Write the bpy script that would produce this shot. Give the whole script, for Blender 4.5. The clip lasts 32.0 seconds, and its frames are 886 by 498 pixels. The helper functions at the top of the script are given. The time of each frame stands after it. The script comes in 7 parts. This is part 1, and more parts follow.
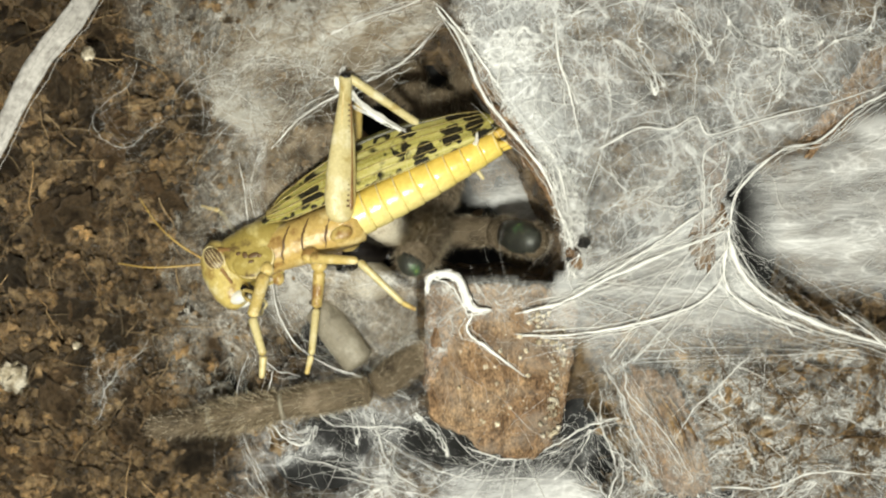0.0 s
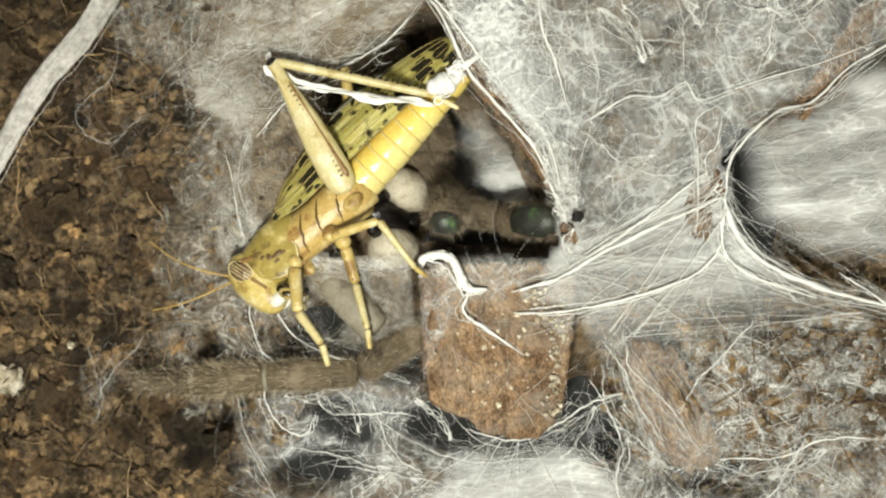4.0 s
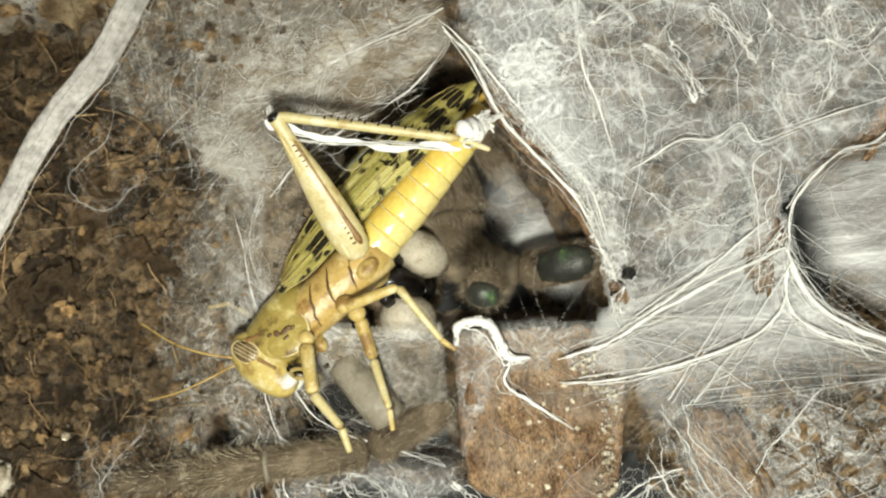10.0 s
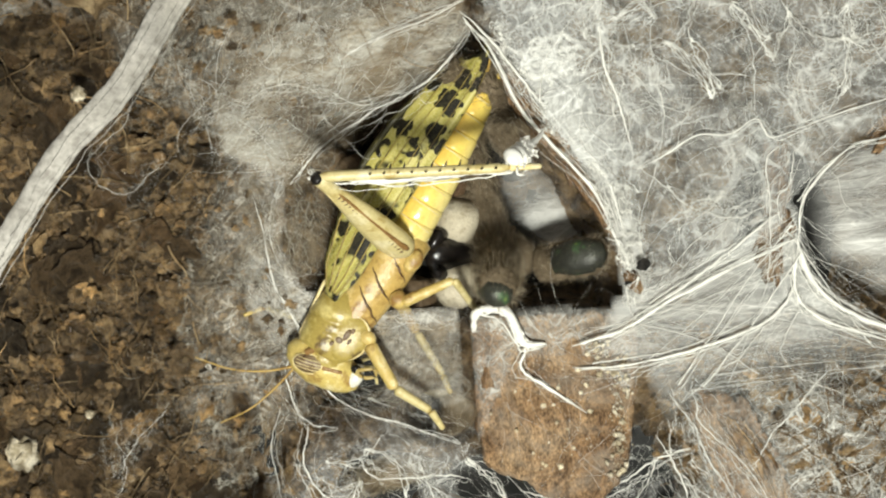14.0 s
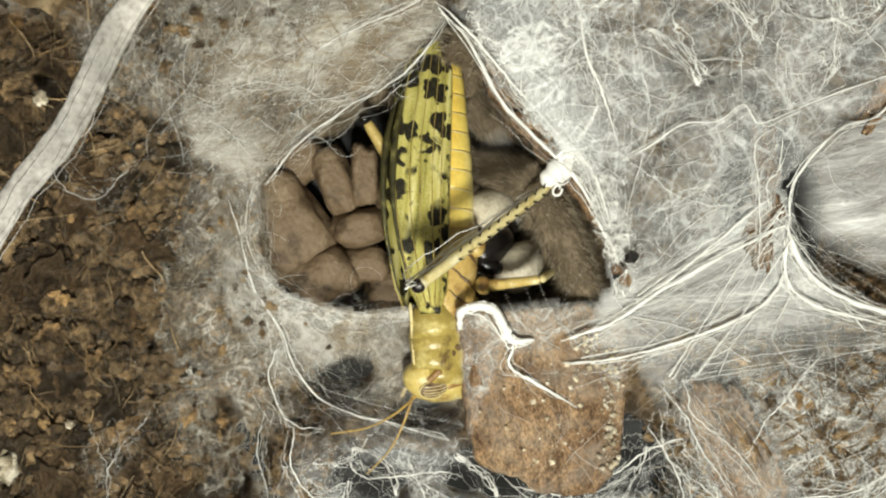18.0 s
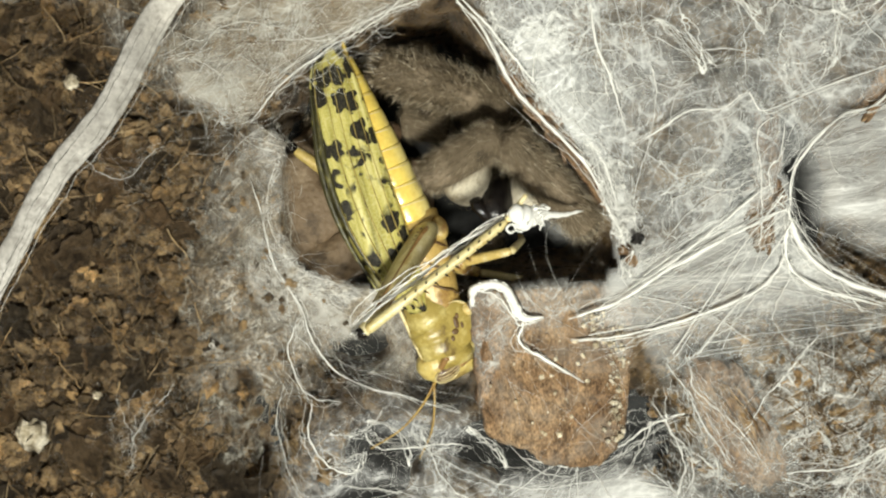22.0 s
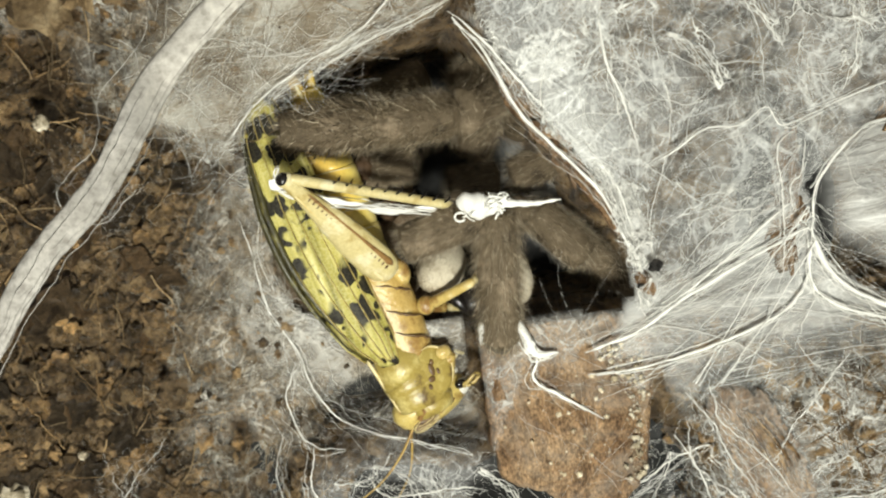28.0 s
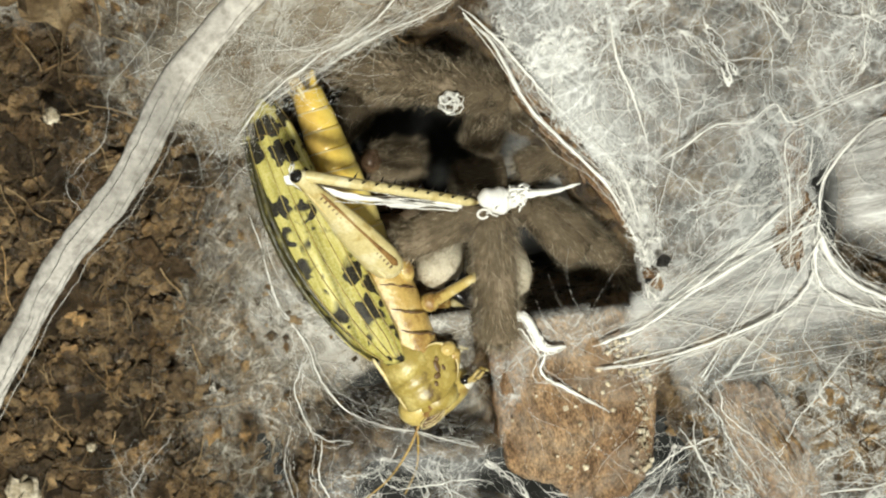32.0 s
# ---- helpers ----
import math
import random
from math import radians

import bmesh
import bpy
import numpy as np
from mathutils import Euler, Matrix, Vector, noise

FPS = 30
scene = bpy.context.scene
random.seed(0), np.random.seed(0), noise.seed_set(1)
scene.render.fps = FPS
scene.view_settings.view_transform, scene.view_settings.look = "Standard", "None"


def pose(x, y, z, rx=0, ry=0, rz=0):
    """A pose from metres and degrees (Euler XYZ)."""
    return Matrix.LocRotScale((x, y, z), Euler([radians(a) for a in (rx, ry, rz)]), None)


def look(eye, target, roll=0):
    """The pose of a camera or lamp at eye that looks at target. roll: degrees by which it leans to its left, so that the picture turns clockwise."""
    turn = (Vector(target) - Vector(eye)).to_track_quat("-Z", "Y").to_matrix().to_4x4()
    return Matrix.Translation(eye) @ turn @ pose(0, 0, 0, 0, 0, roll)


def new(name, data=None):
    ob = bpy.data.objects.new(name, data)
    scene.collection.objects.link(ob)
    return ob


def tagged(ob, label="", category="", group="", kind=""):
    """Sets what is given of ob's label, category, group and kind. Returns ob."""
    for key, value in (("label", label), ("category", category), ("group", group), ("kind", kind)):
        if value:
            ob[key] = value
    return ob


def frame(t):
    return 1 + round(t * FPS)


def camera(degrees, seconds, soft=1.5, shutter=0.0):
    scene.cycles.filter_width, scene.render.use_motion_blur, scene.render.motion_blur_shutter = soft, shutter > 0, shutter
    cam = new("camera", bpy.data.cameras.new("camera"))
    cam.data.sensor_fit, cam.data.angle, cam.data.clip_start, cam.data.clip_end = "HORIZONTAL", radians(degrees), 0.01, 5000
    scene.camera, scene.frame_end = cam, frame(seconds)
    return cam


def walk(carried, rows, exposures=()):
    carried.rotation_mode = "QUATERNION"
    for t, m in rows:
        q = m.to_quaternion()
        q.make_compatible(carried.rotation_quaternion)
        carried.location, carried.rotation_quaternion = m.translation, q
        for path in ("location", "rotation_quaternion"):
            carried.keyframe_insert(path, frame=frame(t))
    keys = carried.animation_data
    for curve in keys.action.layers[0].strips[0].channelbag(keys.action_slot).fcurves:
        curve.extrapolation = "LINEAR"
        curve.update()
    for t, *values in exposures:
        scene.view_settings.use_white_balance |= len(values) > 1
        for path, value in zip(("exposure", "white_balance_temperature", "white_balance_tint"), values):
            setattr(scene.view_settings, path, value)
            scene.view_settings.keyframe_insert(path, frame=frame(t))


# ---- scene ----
# Path of the hand-held camera: seconds, millimetres, and its turn as a rotation vector in degrees.
cam = camera(40.0, 32.0, 2.2)
PATH = [
    (0.0, -0.00, -0.01, 190.00, 0.006, 0.010, 0.002),
    (0.5, 4.07, -5.97, 192.64, 1.674, 0.341, -0.214),
    (1.0, 7.94, -5.47, 193.63, 1.154, 0.814, -0.626),
    (1.5, 4.97, -3.96, 190.36, 0.411, -0.076, -1.296),
    (2.0, 6.69, -1.24, 189.08, -0.208, 0.247, -1.482),
    (2.5, 6.58, 1.37, 188.34, -0.608, 0.246, -1.857),
    (3.0, 4.72, 1.66, 186.21, -0.386, 0.130, -2.487),
    (3.5, 3.17, 0.26, 187.13, -0.764, 0.434, -2.647),
    (5.5, 5.53, -4.32, 185.17, 1.798, 1.192, -3.589),
    (6.0, 4.76, -2.61, 183.40, 1.986, 0.235, -4.185),
    (6.5, 4.80, -3.66, 186.62, 2.097, 0.477, -3.775),
    (7.0, 4.09, -5.59, 187.48, 1.752, 1.456, -3.740),
    (7.5, -2.16, -4.11, 178.22, 2.021, 0.777, -4.418),
    (8.0, -5.22, -3.47, 170.19, 2.598, -0.263, -4.417),
    (8.5, -7.20, -3.28, 168.23, 3.072, -1.129, -4.465),
    (9.0, -7.38, -3.80, 168.26, 3.487, -1.175, -4.425),
    (9.5, -7.08, -3.40, 168.74, 3.451, -1.010, -4.534),
    (10.0, -5.63, -3.25, 169.99, 3.359, -0.693, -4.553),
    (10.5, -5.51, -4.09, 171.32, 3.397, -0.385, -4.124),
    (11.0, -7.58, -3.64, 169.52, 2.753, -0.822, -4.019),
    (11.5, -8.10, -2.34, 170.01, 2.331, -1.042, -4.141),
    (12.0, -10.76, 0.38, 171.30, 1.536, -1.863, -4.122),
    (12.5, -10.89, 1.22, 174.46, 1.606, -1.712, -4.091),
    (13.0, -9.61, 3.59, 172.60, 1.143, -1.308, -3.859),
    (13.5, -12.19, 5.73, 173.70, -0.121, -2.204, -4.301),
    (14.0, -11.76, 9.99, 173.42, -1.637, -2.042, -4.297),
    (14.5, -12.86, 12.84, 173.36, -1.873, -2.636, -5.081),
    (16.5, -10.63, 15.96, 169.56, -2.874, -2.704, -6.350),
    (17.0, -10.02, 17.34, 169.23, -4.379, -2.366, -6.374),
    (17.5, -12.38, 19.30, 168.31, -4.978, -3.320, -6.179),
    (18.0, -11.67, 19.25, 168.35, -5.034, -3.087, -6.241),
    (18.5, -14.87, 22.18, 168.49, -6.313, -3.976, -6.143),
    (19.0, -15.87, 23.76, 168.99, -6.498, -4.146, -6.233),
    (19.5, -15.70, 24.15, 170.62, -6.837, -4.033, -6.354),
    (20.0, -15.78, 24.12, 171.60, -7.150, -3.913, -6.438),
    (20.5, -14.65, 22.43, 172.58, -6.629, -3.203, -6.245),
    (21.0, -11.15, 18.86, 173.00, -5.559, -2.019, -6.392),
    (21.5, -12.11, 19.04, 174.04, -5.541, -2.337, -6.296),
    (22.0, -12.71, 19.52, 175.08, -5.807, -2.616, -5.834),
    (22.5, -9.47, 14.11, 175.33, -5.379, -1.551, -5.157),
    (23.0, -13.29, 15.77, 174.51, -5.853, -2.680, -5.271),
    (23.5, -14.25, 16.95, 174.27, -6.163, -2.941, -5.490),
    (24.0, -13.36, 13.37, 171.13, -5.610, -2.378, -5.271),
    (24.5, -13.38, 12.49, 170.22, -4.731, -2.264, -5.461),
    (25.0, -15.84, 15.47, 169.54, -5.238, -3.102, -5.952),
    (25.5, -17.00, 21.27, 167.99, -5.694, -3.854, -7.131),
    (26.0, -14.91, 27.18, 169.66, -5.509, -3.307, -8.413),
    (26.5, -15.49, 25.95, 167.83, -6.207, -3.566, -8.451),
    (28.5, -18.28, 25.62, 163.15, -6.492, -4.973, -8.126),
    (29.0, -18.41, 25.88, 163.87, -6.488, -5.009, -8.010),
    (29.5, -18.40, 25.72, 163.08, -6.670, -4.973, -8.168),
    (30.0, -18.66, 25.85, 162.42, -6.678, -5.058, -8.338),
    (30.5, -19.21, 27.05, 162.58, -6.844, -5.253, -8.468),
    (31.0, -19.49, 27.81, 162.77, -7.181, -5.258, -8.502),
    (31.5, -20.09, 27.64, 163.15, -7.285, -5.286, -8.474),
    (32.0, -20.54, 27.47, 163.75, -7.297, -5.288, -8.006),
]


def turned(x, y, z, a, b, c):
    v = Vector((radians(a), radians(b), radians(c)))
    return Matrix.Translation((x / 1000, y / 1000, z / 1000)) @ Matrix.Rotation(v.length, 4, v if v.length > 1e-9 else Vector((0, 0, 1)))


walk(cam, [(t, turned(x, y, z, a, b, c)) for t, x, y, z, a, b, c in PATH])

# ---- light ----
world = bpy.data.worlds.new("dim_room")
scene.world = world
world.use_nodes = True
world.node_tree.nodes["Background"].inputs[0].default_value = (0.96, 0.96, 0.88, 1)
world.node_tree.nodes["Background"].inputs[1].default_value = 0.28
torch = bpy.data.lights.new("torch", "AREA")
torch.shape, torch.size, torch.energy, torch.color = "DISK", 0.028, 0.61, (0.97, 0.97, 0.86)
new("torch", torch).matrix_world = look((-0.014, -0.056, 0.196), (-0.006, -0.006, 0))
scene.view_settings.exposure = 0.0

MM = 0.001
rng = np.random.default_rng(7)


# ---- materials ----
def material(name, rough=0.7, metal=0.0, spec=0.4):
    m = bpy.data.materials.new(name)
    m.use_nodes = True
    b = m.node_tree.nodes["Principled BSDF"]
    b.inputs["Roughness"].default_value = rough
    b.inputs["Metallic"].default_value = metal
    b.inputs["Specular IOR Level"].default_value = spec
    return m, m.node_tree, b


def node(tree, kind, **values):
    n = tree.nodes.new(kind)
    for k, v in values.items():
        n.inputs[k.replace("_", " ")].default_value = v
    return n


def coords(tree):
    return tree.nodes.new("ShaderNodeTexCoord").outputs["Object"]


def noise_of(tree, scale, detail=6.0, rough=0.6, co=None, distort=0.0):
    n = node(tree, "ShaderNodeTexNoise", Scale=scale, Detail=detail, Roughness=rough, Distortion=distort)
    tree.links.new(co or coords(tree), n.inputs["Vector"])
    return n.outputs["Fac"]


def ramp(tree, fac, stops):
    r = tree.nodes.new("ShaderNodeValToRGB")
    e = r.color_ramp.elements
    while len(e) < len(stops):
        e.new(0.5)
    for el, (p, c) in zip(e, stops):
        el.position, el.color = p, (*c, 1) if len(c) == 3 else c
    tree.links.new(fac, r.inputs["Fac"])
    return r.outputs["Color"]


def mixed(tree, fac, a, b, mode="MIX"):
    m = tree.nodes.new("ShaderNodeMix")
    m.data_type, m.blend_type = "RGBA", mode
    for sock, v in ((m.inputs[0], fac), (m.inputs[6], a), (m.inputs[7], b)):
        if isinstance(v, (int, float)):
            sock.default_value = v
        elif isinstance(v, tuple):
            sock.default_value = (*v, 1)
        else:
            tree.links.new(v, sock)
    return m.outputs[2]


def bump(tree, bsdf, height, distance, strength=1.0):
    b = node(tree, "ShaderNodeBump", Strength=strength, Distance=distance)
    tree.links.new(height, b.inputs["Height"])
    tree.links.new(b.outputs["Normal"], bsdf.inputs["Normal"])


def grained(name, dark, mid, light, scale, rough=0.75, depth=0.0003, spec=0.35, fine=6.0, islands=False):
    m, t, b = material(name, rough, spec=spec)
    big, small = noise_of(t, scale), noise_of(t, scale * fine, 8.0, 0.7)
    c = ramp(t, big, [(0.41, dark), (0.5, mid), (0.6, light)])
    c = mixed(t, 0.75, c, ramp(t, small, [(0.34, (0.5, 0.47, 0.44)), (0.5, (0.92, 0.91, 0.9)), (0.66, (1.25, 1.23, 1.2))]), "MULTIPLY")
    patch = noise_of(t, scale * 0.22, 5, 0.6)
    c = mixed(t, 1.0, c, ramp(t, patch, [(0.38, (0.55, 0.53, 0.5)), (0.5, (1.0, 1.0, 1.0)), (0.62, (1.35, 1.33, 1.28))]), "MULTIPLY")
    if islands:
        g = t.nodes.new("ShaderNodeNewGeometry")
        c = mixed(t, 1.0, c, ramp(t, g.outputs["Random Per Island"], [(0.0, (0.4, 0.4, 0.4)), (0.4, (0.75, 0.74, 0.72)), (0.85, (1.1, 1.06, 1.0)), (1.0, (1.6, 1.45, 1.2))]), "MULTIPLY")
    t.links.new(c, b.inputs["Base Color"])
    wet = ramp(t, noise_of(t, scale * 1.7, 4, 0.6), [(0.4, (rough * 0.55,) * 3), (0.58, (min(1.0, rough * 1.35),) * 3)])
    t.links.new(wet, b.inputs["Roughness"])
    bump(t, b, small, depth)
    return m


SOIL = grained("damp_soil", (0.1, 0.071, 0.041), (0.22, 0.152, 0.084), (0.36, 0.255, 0.144), 330, 0.36, 0.0012, 0.75, 7.0)
GRIT = grained("soil_grit", (0.1, 0.071, 0.041), (0.215, 0.15, 0.083), (0.35, 0.245, 0.138), 600, 0.32, 0.0009, 0.8, 5.0, True)
CRUMB = grained("soil_crumb", (0.15, 0.105, 0.057), (0.29, 0.2, 0.108), (0.45, 0.325, 0.18), 600, 0.38, 0.0009, 0.7, 5.0, True)
# Pale tan that brightens the high bank; also the colour of the straws.
TAN = grained("tan_brightening_and_straw", (0.26, 0.18, 0.095), (0.44, 0.32, 0.18), (0.6, 0.47, 0.29), 260, 0.7, 0.0008, 0.3, 6.0, True)
FIBRE = grained("coconut_fibre", (0.09, 0.05, 0.02), (0.2, 0.12, 0.05), (0.34, 0.22, 0.1), 400, 0.6, 0.0002)
PALE = grained("pale_crumb", (0.5, 0.43, 0.3), (0.72, 0.64, 0.48), (0.82, 0.76, 0.62), 500, 0.8, 0.0003)
DARK = grained("dark_pellet", (0.01, 0.009, 0.008), (0.02, 0.018, 0.016), (0.05, 0.045, 0.04), 900, 0.6, 0.0002)
# Near-black that stands in for the shade deep in pits and burrow.
GAPSHADE = grained("gap_shade_black", (0.008, 0.008, 0.008), (0.013, 0.013, 0.013), (0.02, 0.021, 0.021), 60, 0.6, 0.0003, 0.2)
GLASSWALL = grained("enclosure_panel", (0.05, 0.045, 0.04), (0.07, 0.06, 0.05), (0.09, 0.08, 0.07), 20, 0.5, 0.0002)


def bark_material():
    m, t, b = material("bark", 0.8, spec=0.25)
    mp = node(t, "ShaderNodeMapping", Scale=(1.0, 0.55, 1.0))
    t.links.new(coords(t), mp.inputs["Vector"])
    v = mp.outputs["Vector"]
    grain, fine = noise_of(t, 800, 10, 0.8, v), noise_of(t, 3200, 4, 0.7, v)
    big = noise_of(t, 120, 6, 0.65)
    c = ramp(t, big, [(0.37, (0.19, 0.112, 0.06)), (0.5, (0.32, 0.2, 0.11)), (0.63, (0.46, 0.31, 0.18))])
    c = mixed(t, 0.9, c, ramp(t, grain, [(0.38, (0.25, 0.22, 0.2)), (0.5, (0.85, 0.83, 0.8)), (0.62, (1.5, 1.45, 1.35))]), "MULTIPLY")
    c = mixed(t, 0.7, c, ramp(t, fine, [(0.36, (0.4, 0.38, 0.36)), (0.6, (1.2, 1.2, 1.2))]), "MULTIPLY")
    dust = noise_of(t, 90, 8, 0.75, distort=0.5)
    c = mixed(t, ramp(t, dust, [(0.5, (0, 0, 0)), (0.66, (0.5, 0.5, 0.5))]), c, (0.42, 0.36, 0.29))
    t.links.new(c, b.inputs["Base Color"])
    bump(t, b, grain, 0.0009)
    return m


BARK = bark_material()


def clod_material():
    """Damp clods, some dark and wet, some dry and reddish."""
    m, t, b = material("soil_clod", 0.45, spec=0.55)
    info = t.nodes.new("ShaderNodeObjectInfo")
    tone = ramp(t, info.outputs["Random"], [(0.0, (0.1, 0.075, 0.047)), (0.35, (0.18, 0.126, 0.073)), (0.7, (0.27, 0.18, 0.096)), (0.93, (0.35, 0.22, 0.11)), (1.0, (0.5, 0.36, 0.21))])
    c = mixed(t, 0.85, tone, ramp(t, noise_of(t, 3.4, 9, 0.78), [(0.36, (0.4, 0.37, 0.35)), (0.5, (1, 1, 1)), (0.65, (1.55, 1.5, 1.4))]), "MULTIPLY")
    t.links.new(c, b.inputs["Base Color"])
    bump(t, b, noise_of(t, 4.0, 9, 0.8), 0.22)
    return m


CLODSKIN = clod_material()


def silk_material(name, colour, rough=0.45):
    m, t, b = material(name, rough, spec=0.5)
    c = ramp(t, noise_of(t, 250, 3), [(0.3, tuple(v * 0.82 for v in colour)), (0.7, colour)])
    t.links.new(c, b.inputs["Base Color"])
    b.inputs["Subsurface Weight"].default_value = 0.0
    return m


SILK = silk_material("silk_thread", (0.88, 0.87, 0.82))
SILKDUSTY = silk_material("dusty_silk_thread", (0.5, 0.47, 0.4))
SILKOLD = grained("old_silk_band", (0.2, 0.192, 0.175), (0.26, 0.25, 0.232), (0.31, 0.3, 0.28), 120, 0.95, 0.0001, 0.1, 12.0)


def maths(tree, op, a, b=None, c=None):
    n = tree.nodes.new("ShaderNodeMath")
    n.operation = op
    for sock, v in zip(n.inputs, (a, b, c)):
        if v is None:
            continue
        if isinstance(v, (int, float)):
            sock.default_value = v
        else:
            tree.links.new(v, sock)
    return n.outputs[0]


def membrane_material(name, haze, lines, scale, colour, seed=0.0, stretch=(1.0, 1.0, 1.0), turn=0.0, least=0.06, stain=None):
    """A veil of matted silk: a thin haze, thicker in clouds, crossed by winding lines of thread at three sizes."""
    m, t, b = material(name, 0.6, spec=0.2)
    mp = node(t, "ShaderNodeMapping", Location=(seed, seed * 0.7, 0.0), Rotation=(0.0, 0.0, turn), Scale=stretch)
    t.links.new(coords(t), mp.inputs["Vector"])
    v = mp.outputs["Vector"]
    cloud = ramp(t, noise_of(t, scale, 6, 0.62, v, 1.2), [(0.37, (least,) * 3), (0.5, (least * 0.5 + 0.4,) * 3), (0.63, (1.0,) * 3)])
    total = maths(t, "MULTIPLY", cloud, haze)
    for k, (mul, width, weight) in enumerate(((0.9, 0.016, 0.55), (1.7, 0.024, 0.55), (3.4, 0.03, 0.5), (6.8, 0.04, 0.4), (12.0, 0.06, 0.2))):
        off = node(t, "ShaderNodeMapping", Location=(3.1 * k + seed, 1.7 * k, 0.9 * k))
        t.links.new(v, off.inputs["Vector"])
        n = noise_of(t, scale * mul, 2.5, 0.5, off.outputs["Vector"], 1.4)
        d = maths(t, "ABSOLUTE", maths(t, "SUBTRACT", n, 0.5))
        line = maths(t, "SUBTRACT", 1.0, maths(t, "DIVIDE", d, width))
        line = maths(t, "MULTIPLY", maths(t, "POWER", maths(t, "MAXIMUM", line, 0.0), 1.5), weight * lines)
        gate = maths(t, "MULTIPLY_ADD", cloud, 0.75, 0.25)
        total = maths(t, "ADD", total, maths(t, "MULTIPLY", line, gate))
    edge = t.nodes.new("ShaderNodeVertexColor")
    edge.layer_name = "thickness"
    full = maths(t, "MULTIPLY", maths(t, "MINIMUM", total, 0.96), edge.outputs["Color"])
    t.links.new(full, b.inputs["Alpha"])
    b.inputs["Base Color"].default_value = (*colour, 1)
    if stain:
        soil = ramp(t, noise_of(t, scale * 2.6, 7, 0.7, v, 0.6), [(0.42, stain), (0.56, colour)])
        t.links.new(soil, b.inputs["Base Color"])
    bump(t, b, total, 0.0003, 0.5)
    return m


VEIL = membrane_material("silk_veil", 0.34, 0.62, 45, (0.8, 0.81, 0.79), least=0.05)
VEILFAN = membrane_material("stretched_silk_veil", 0.85, 0.6, 45, (0.84, 0.84, 0.81), 0.5, (0.5, 1.5, 1.0), -0.45, 0.4)
VEILEDGE = membrane_material("matted_silk_veil", 0.85, 1.1, 80, (0.66, 0.63, 0.55), 1.7, (0.6, 1.4, 1.0), -0.5, 0.35, (0.33, 0.27, 0.19))
VEILDENSE = membrane_material("dense_silk_veil", 0.9, 0.7, 60, (0.84, 0.84, 0.81), 0.3, (0.35, 1.6, 1.0), -0.3, 0.3)
VEILTHIN = membrane_material("thin_silk_veil", 0.18, 0.85, 70, (0.68, 0.65, 0.58), 0.7, least=0.3, stain=(0.36, 0.3, 0.22))
VEILRIM = membrane_material("rim_silk_veil", 0.48, 0.85, 60, (0.76, 0.74, 0.68), 0.9, least=0.4, stain=(0.42, 0.36, 0.27))
VEILTORN = membrane_material("torn_silk_veil", 0.2, 0.8, 50, (0.8, 0.8, 0.78), 1.3, least=0.0)
VEILLITTER = membrane_material("litter_silk_veil", 0.26, 1.0, 90, (0.78, 0.77, 0.72), 2.9, least=0.3)
VEILFLAP = membrane_material("soiled_silk_veil", 0.6, 0.4, 120, (0.36, 0.29, 0.2), 2.1)


# ---- mesh helpers ----
def mesh_from(name, verts, faces, mat, smooth=True):
    me = bpy.data.meshes.new(name)
    me.from_pydata([tuple(v) for v in verts], [], faces)
    me.update()
    if mat:
        me.materials.append(mat)
    if smooth:
        me.polygons.foreach_set("use_smooth", [True] * len(me.polygons))
    return me


def part(name, me, parent, label="", at=None, kind=""):
    ob = new(name, me)
    ob.parent = parent
    if at is not None:
        ob.matrix_basis = at
    return tagged(ob, label, kind=kind)


def thing(name, me, label, category, group="", kind="", at=None):
    ob = new(name, me)
    if at is not None:
        ob.matrix_basis = at
    return tagged(ob, label, category, group, kind)


def tubes(name, lines, mat, sides=3):
    """One mesh of thin tubes. lines: (points n x 3 in millimetres, radius or radii in millimetres)."""
    verts, faces, base = [], [], 0
    ang = np.arange(sides) * 2 * np.pi / sides
    for pts, rad in lines:
        p = np.asarray(pts, float)
        n = len(p)
        rad = np.broadcast_to(np.asarray(rad, float), (n,))
        d = np.gradient(p, axis=0)
        d /= np.linalg.norm(d, axis=1, keepdims=True) + 1e-9
        ref = np.where(np.abs(d[:, 2:3]) < 0.9, [[0.0, 0.0, 1.0]], [[1.0, 0.0, 0.0]])
        a = np.cross(d, ref)
        a /= np.linalg.norm(a, axis=1, keepdims=True) + 1e-9
        b = np.cross(d, a)
        ring = p[:, None] + rad[:, None, None] * (np.cos(ang)[None, :, None] * a[:, None] + np.sin(ang)[None, :, None] * b[:, None])
        verts.append(ring.reshape(-1, 3))
        for i in range(n - 1):
            o = base + i * sides
            for k in range(sides):
                q = (k + 1) % sides
                faces.append((o + k, o + q, o + sides + q, o + sides + k))
        base += n * sides
    return mesh_from(name, np.concatenate(verts) * MM, faces, mat)


def spline(points, n=24):
    """A smooth line through a few control points."""
    p = np.asarray(points, float)
    if len(p) == 2:
        return p[0] + (p[1] - p[0]) * np.linspace(0, 1, n)[:, None]
    q = np.vstack([2 * p[0] - p[1], p, 2 * p[-1] - p[-2]])
    out = []
    for u in np.linspace(0, len(p) - 1 - 1e-6, n):
        i, f = int(u), u - int(u)
        a, b, c, d = q[i : i + 4]
        out.append(0.5 * (2 * b + (c - a) * f + (2 * a - 5 * b + 4 * c - d) * f * f + (3 * b - a - 3 * c + d) * f**3))
    return np.array(out)


def wobble(line, amount, r):
    """The line with small, slow swerves."""
    n = len(line)
    k = np.cumsum(r.normal(0, 1, (n, 3)), axis=0)
    k -= np.linspace(0, 1, n)[:, None] * k[-1]
    return line + k * amount * [1, 1, 0.4] / np.sqrt(n)


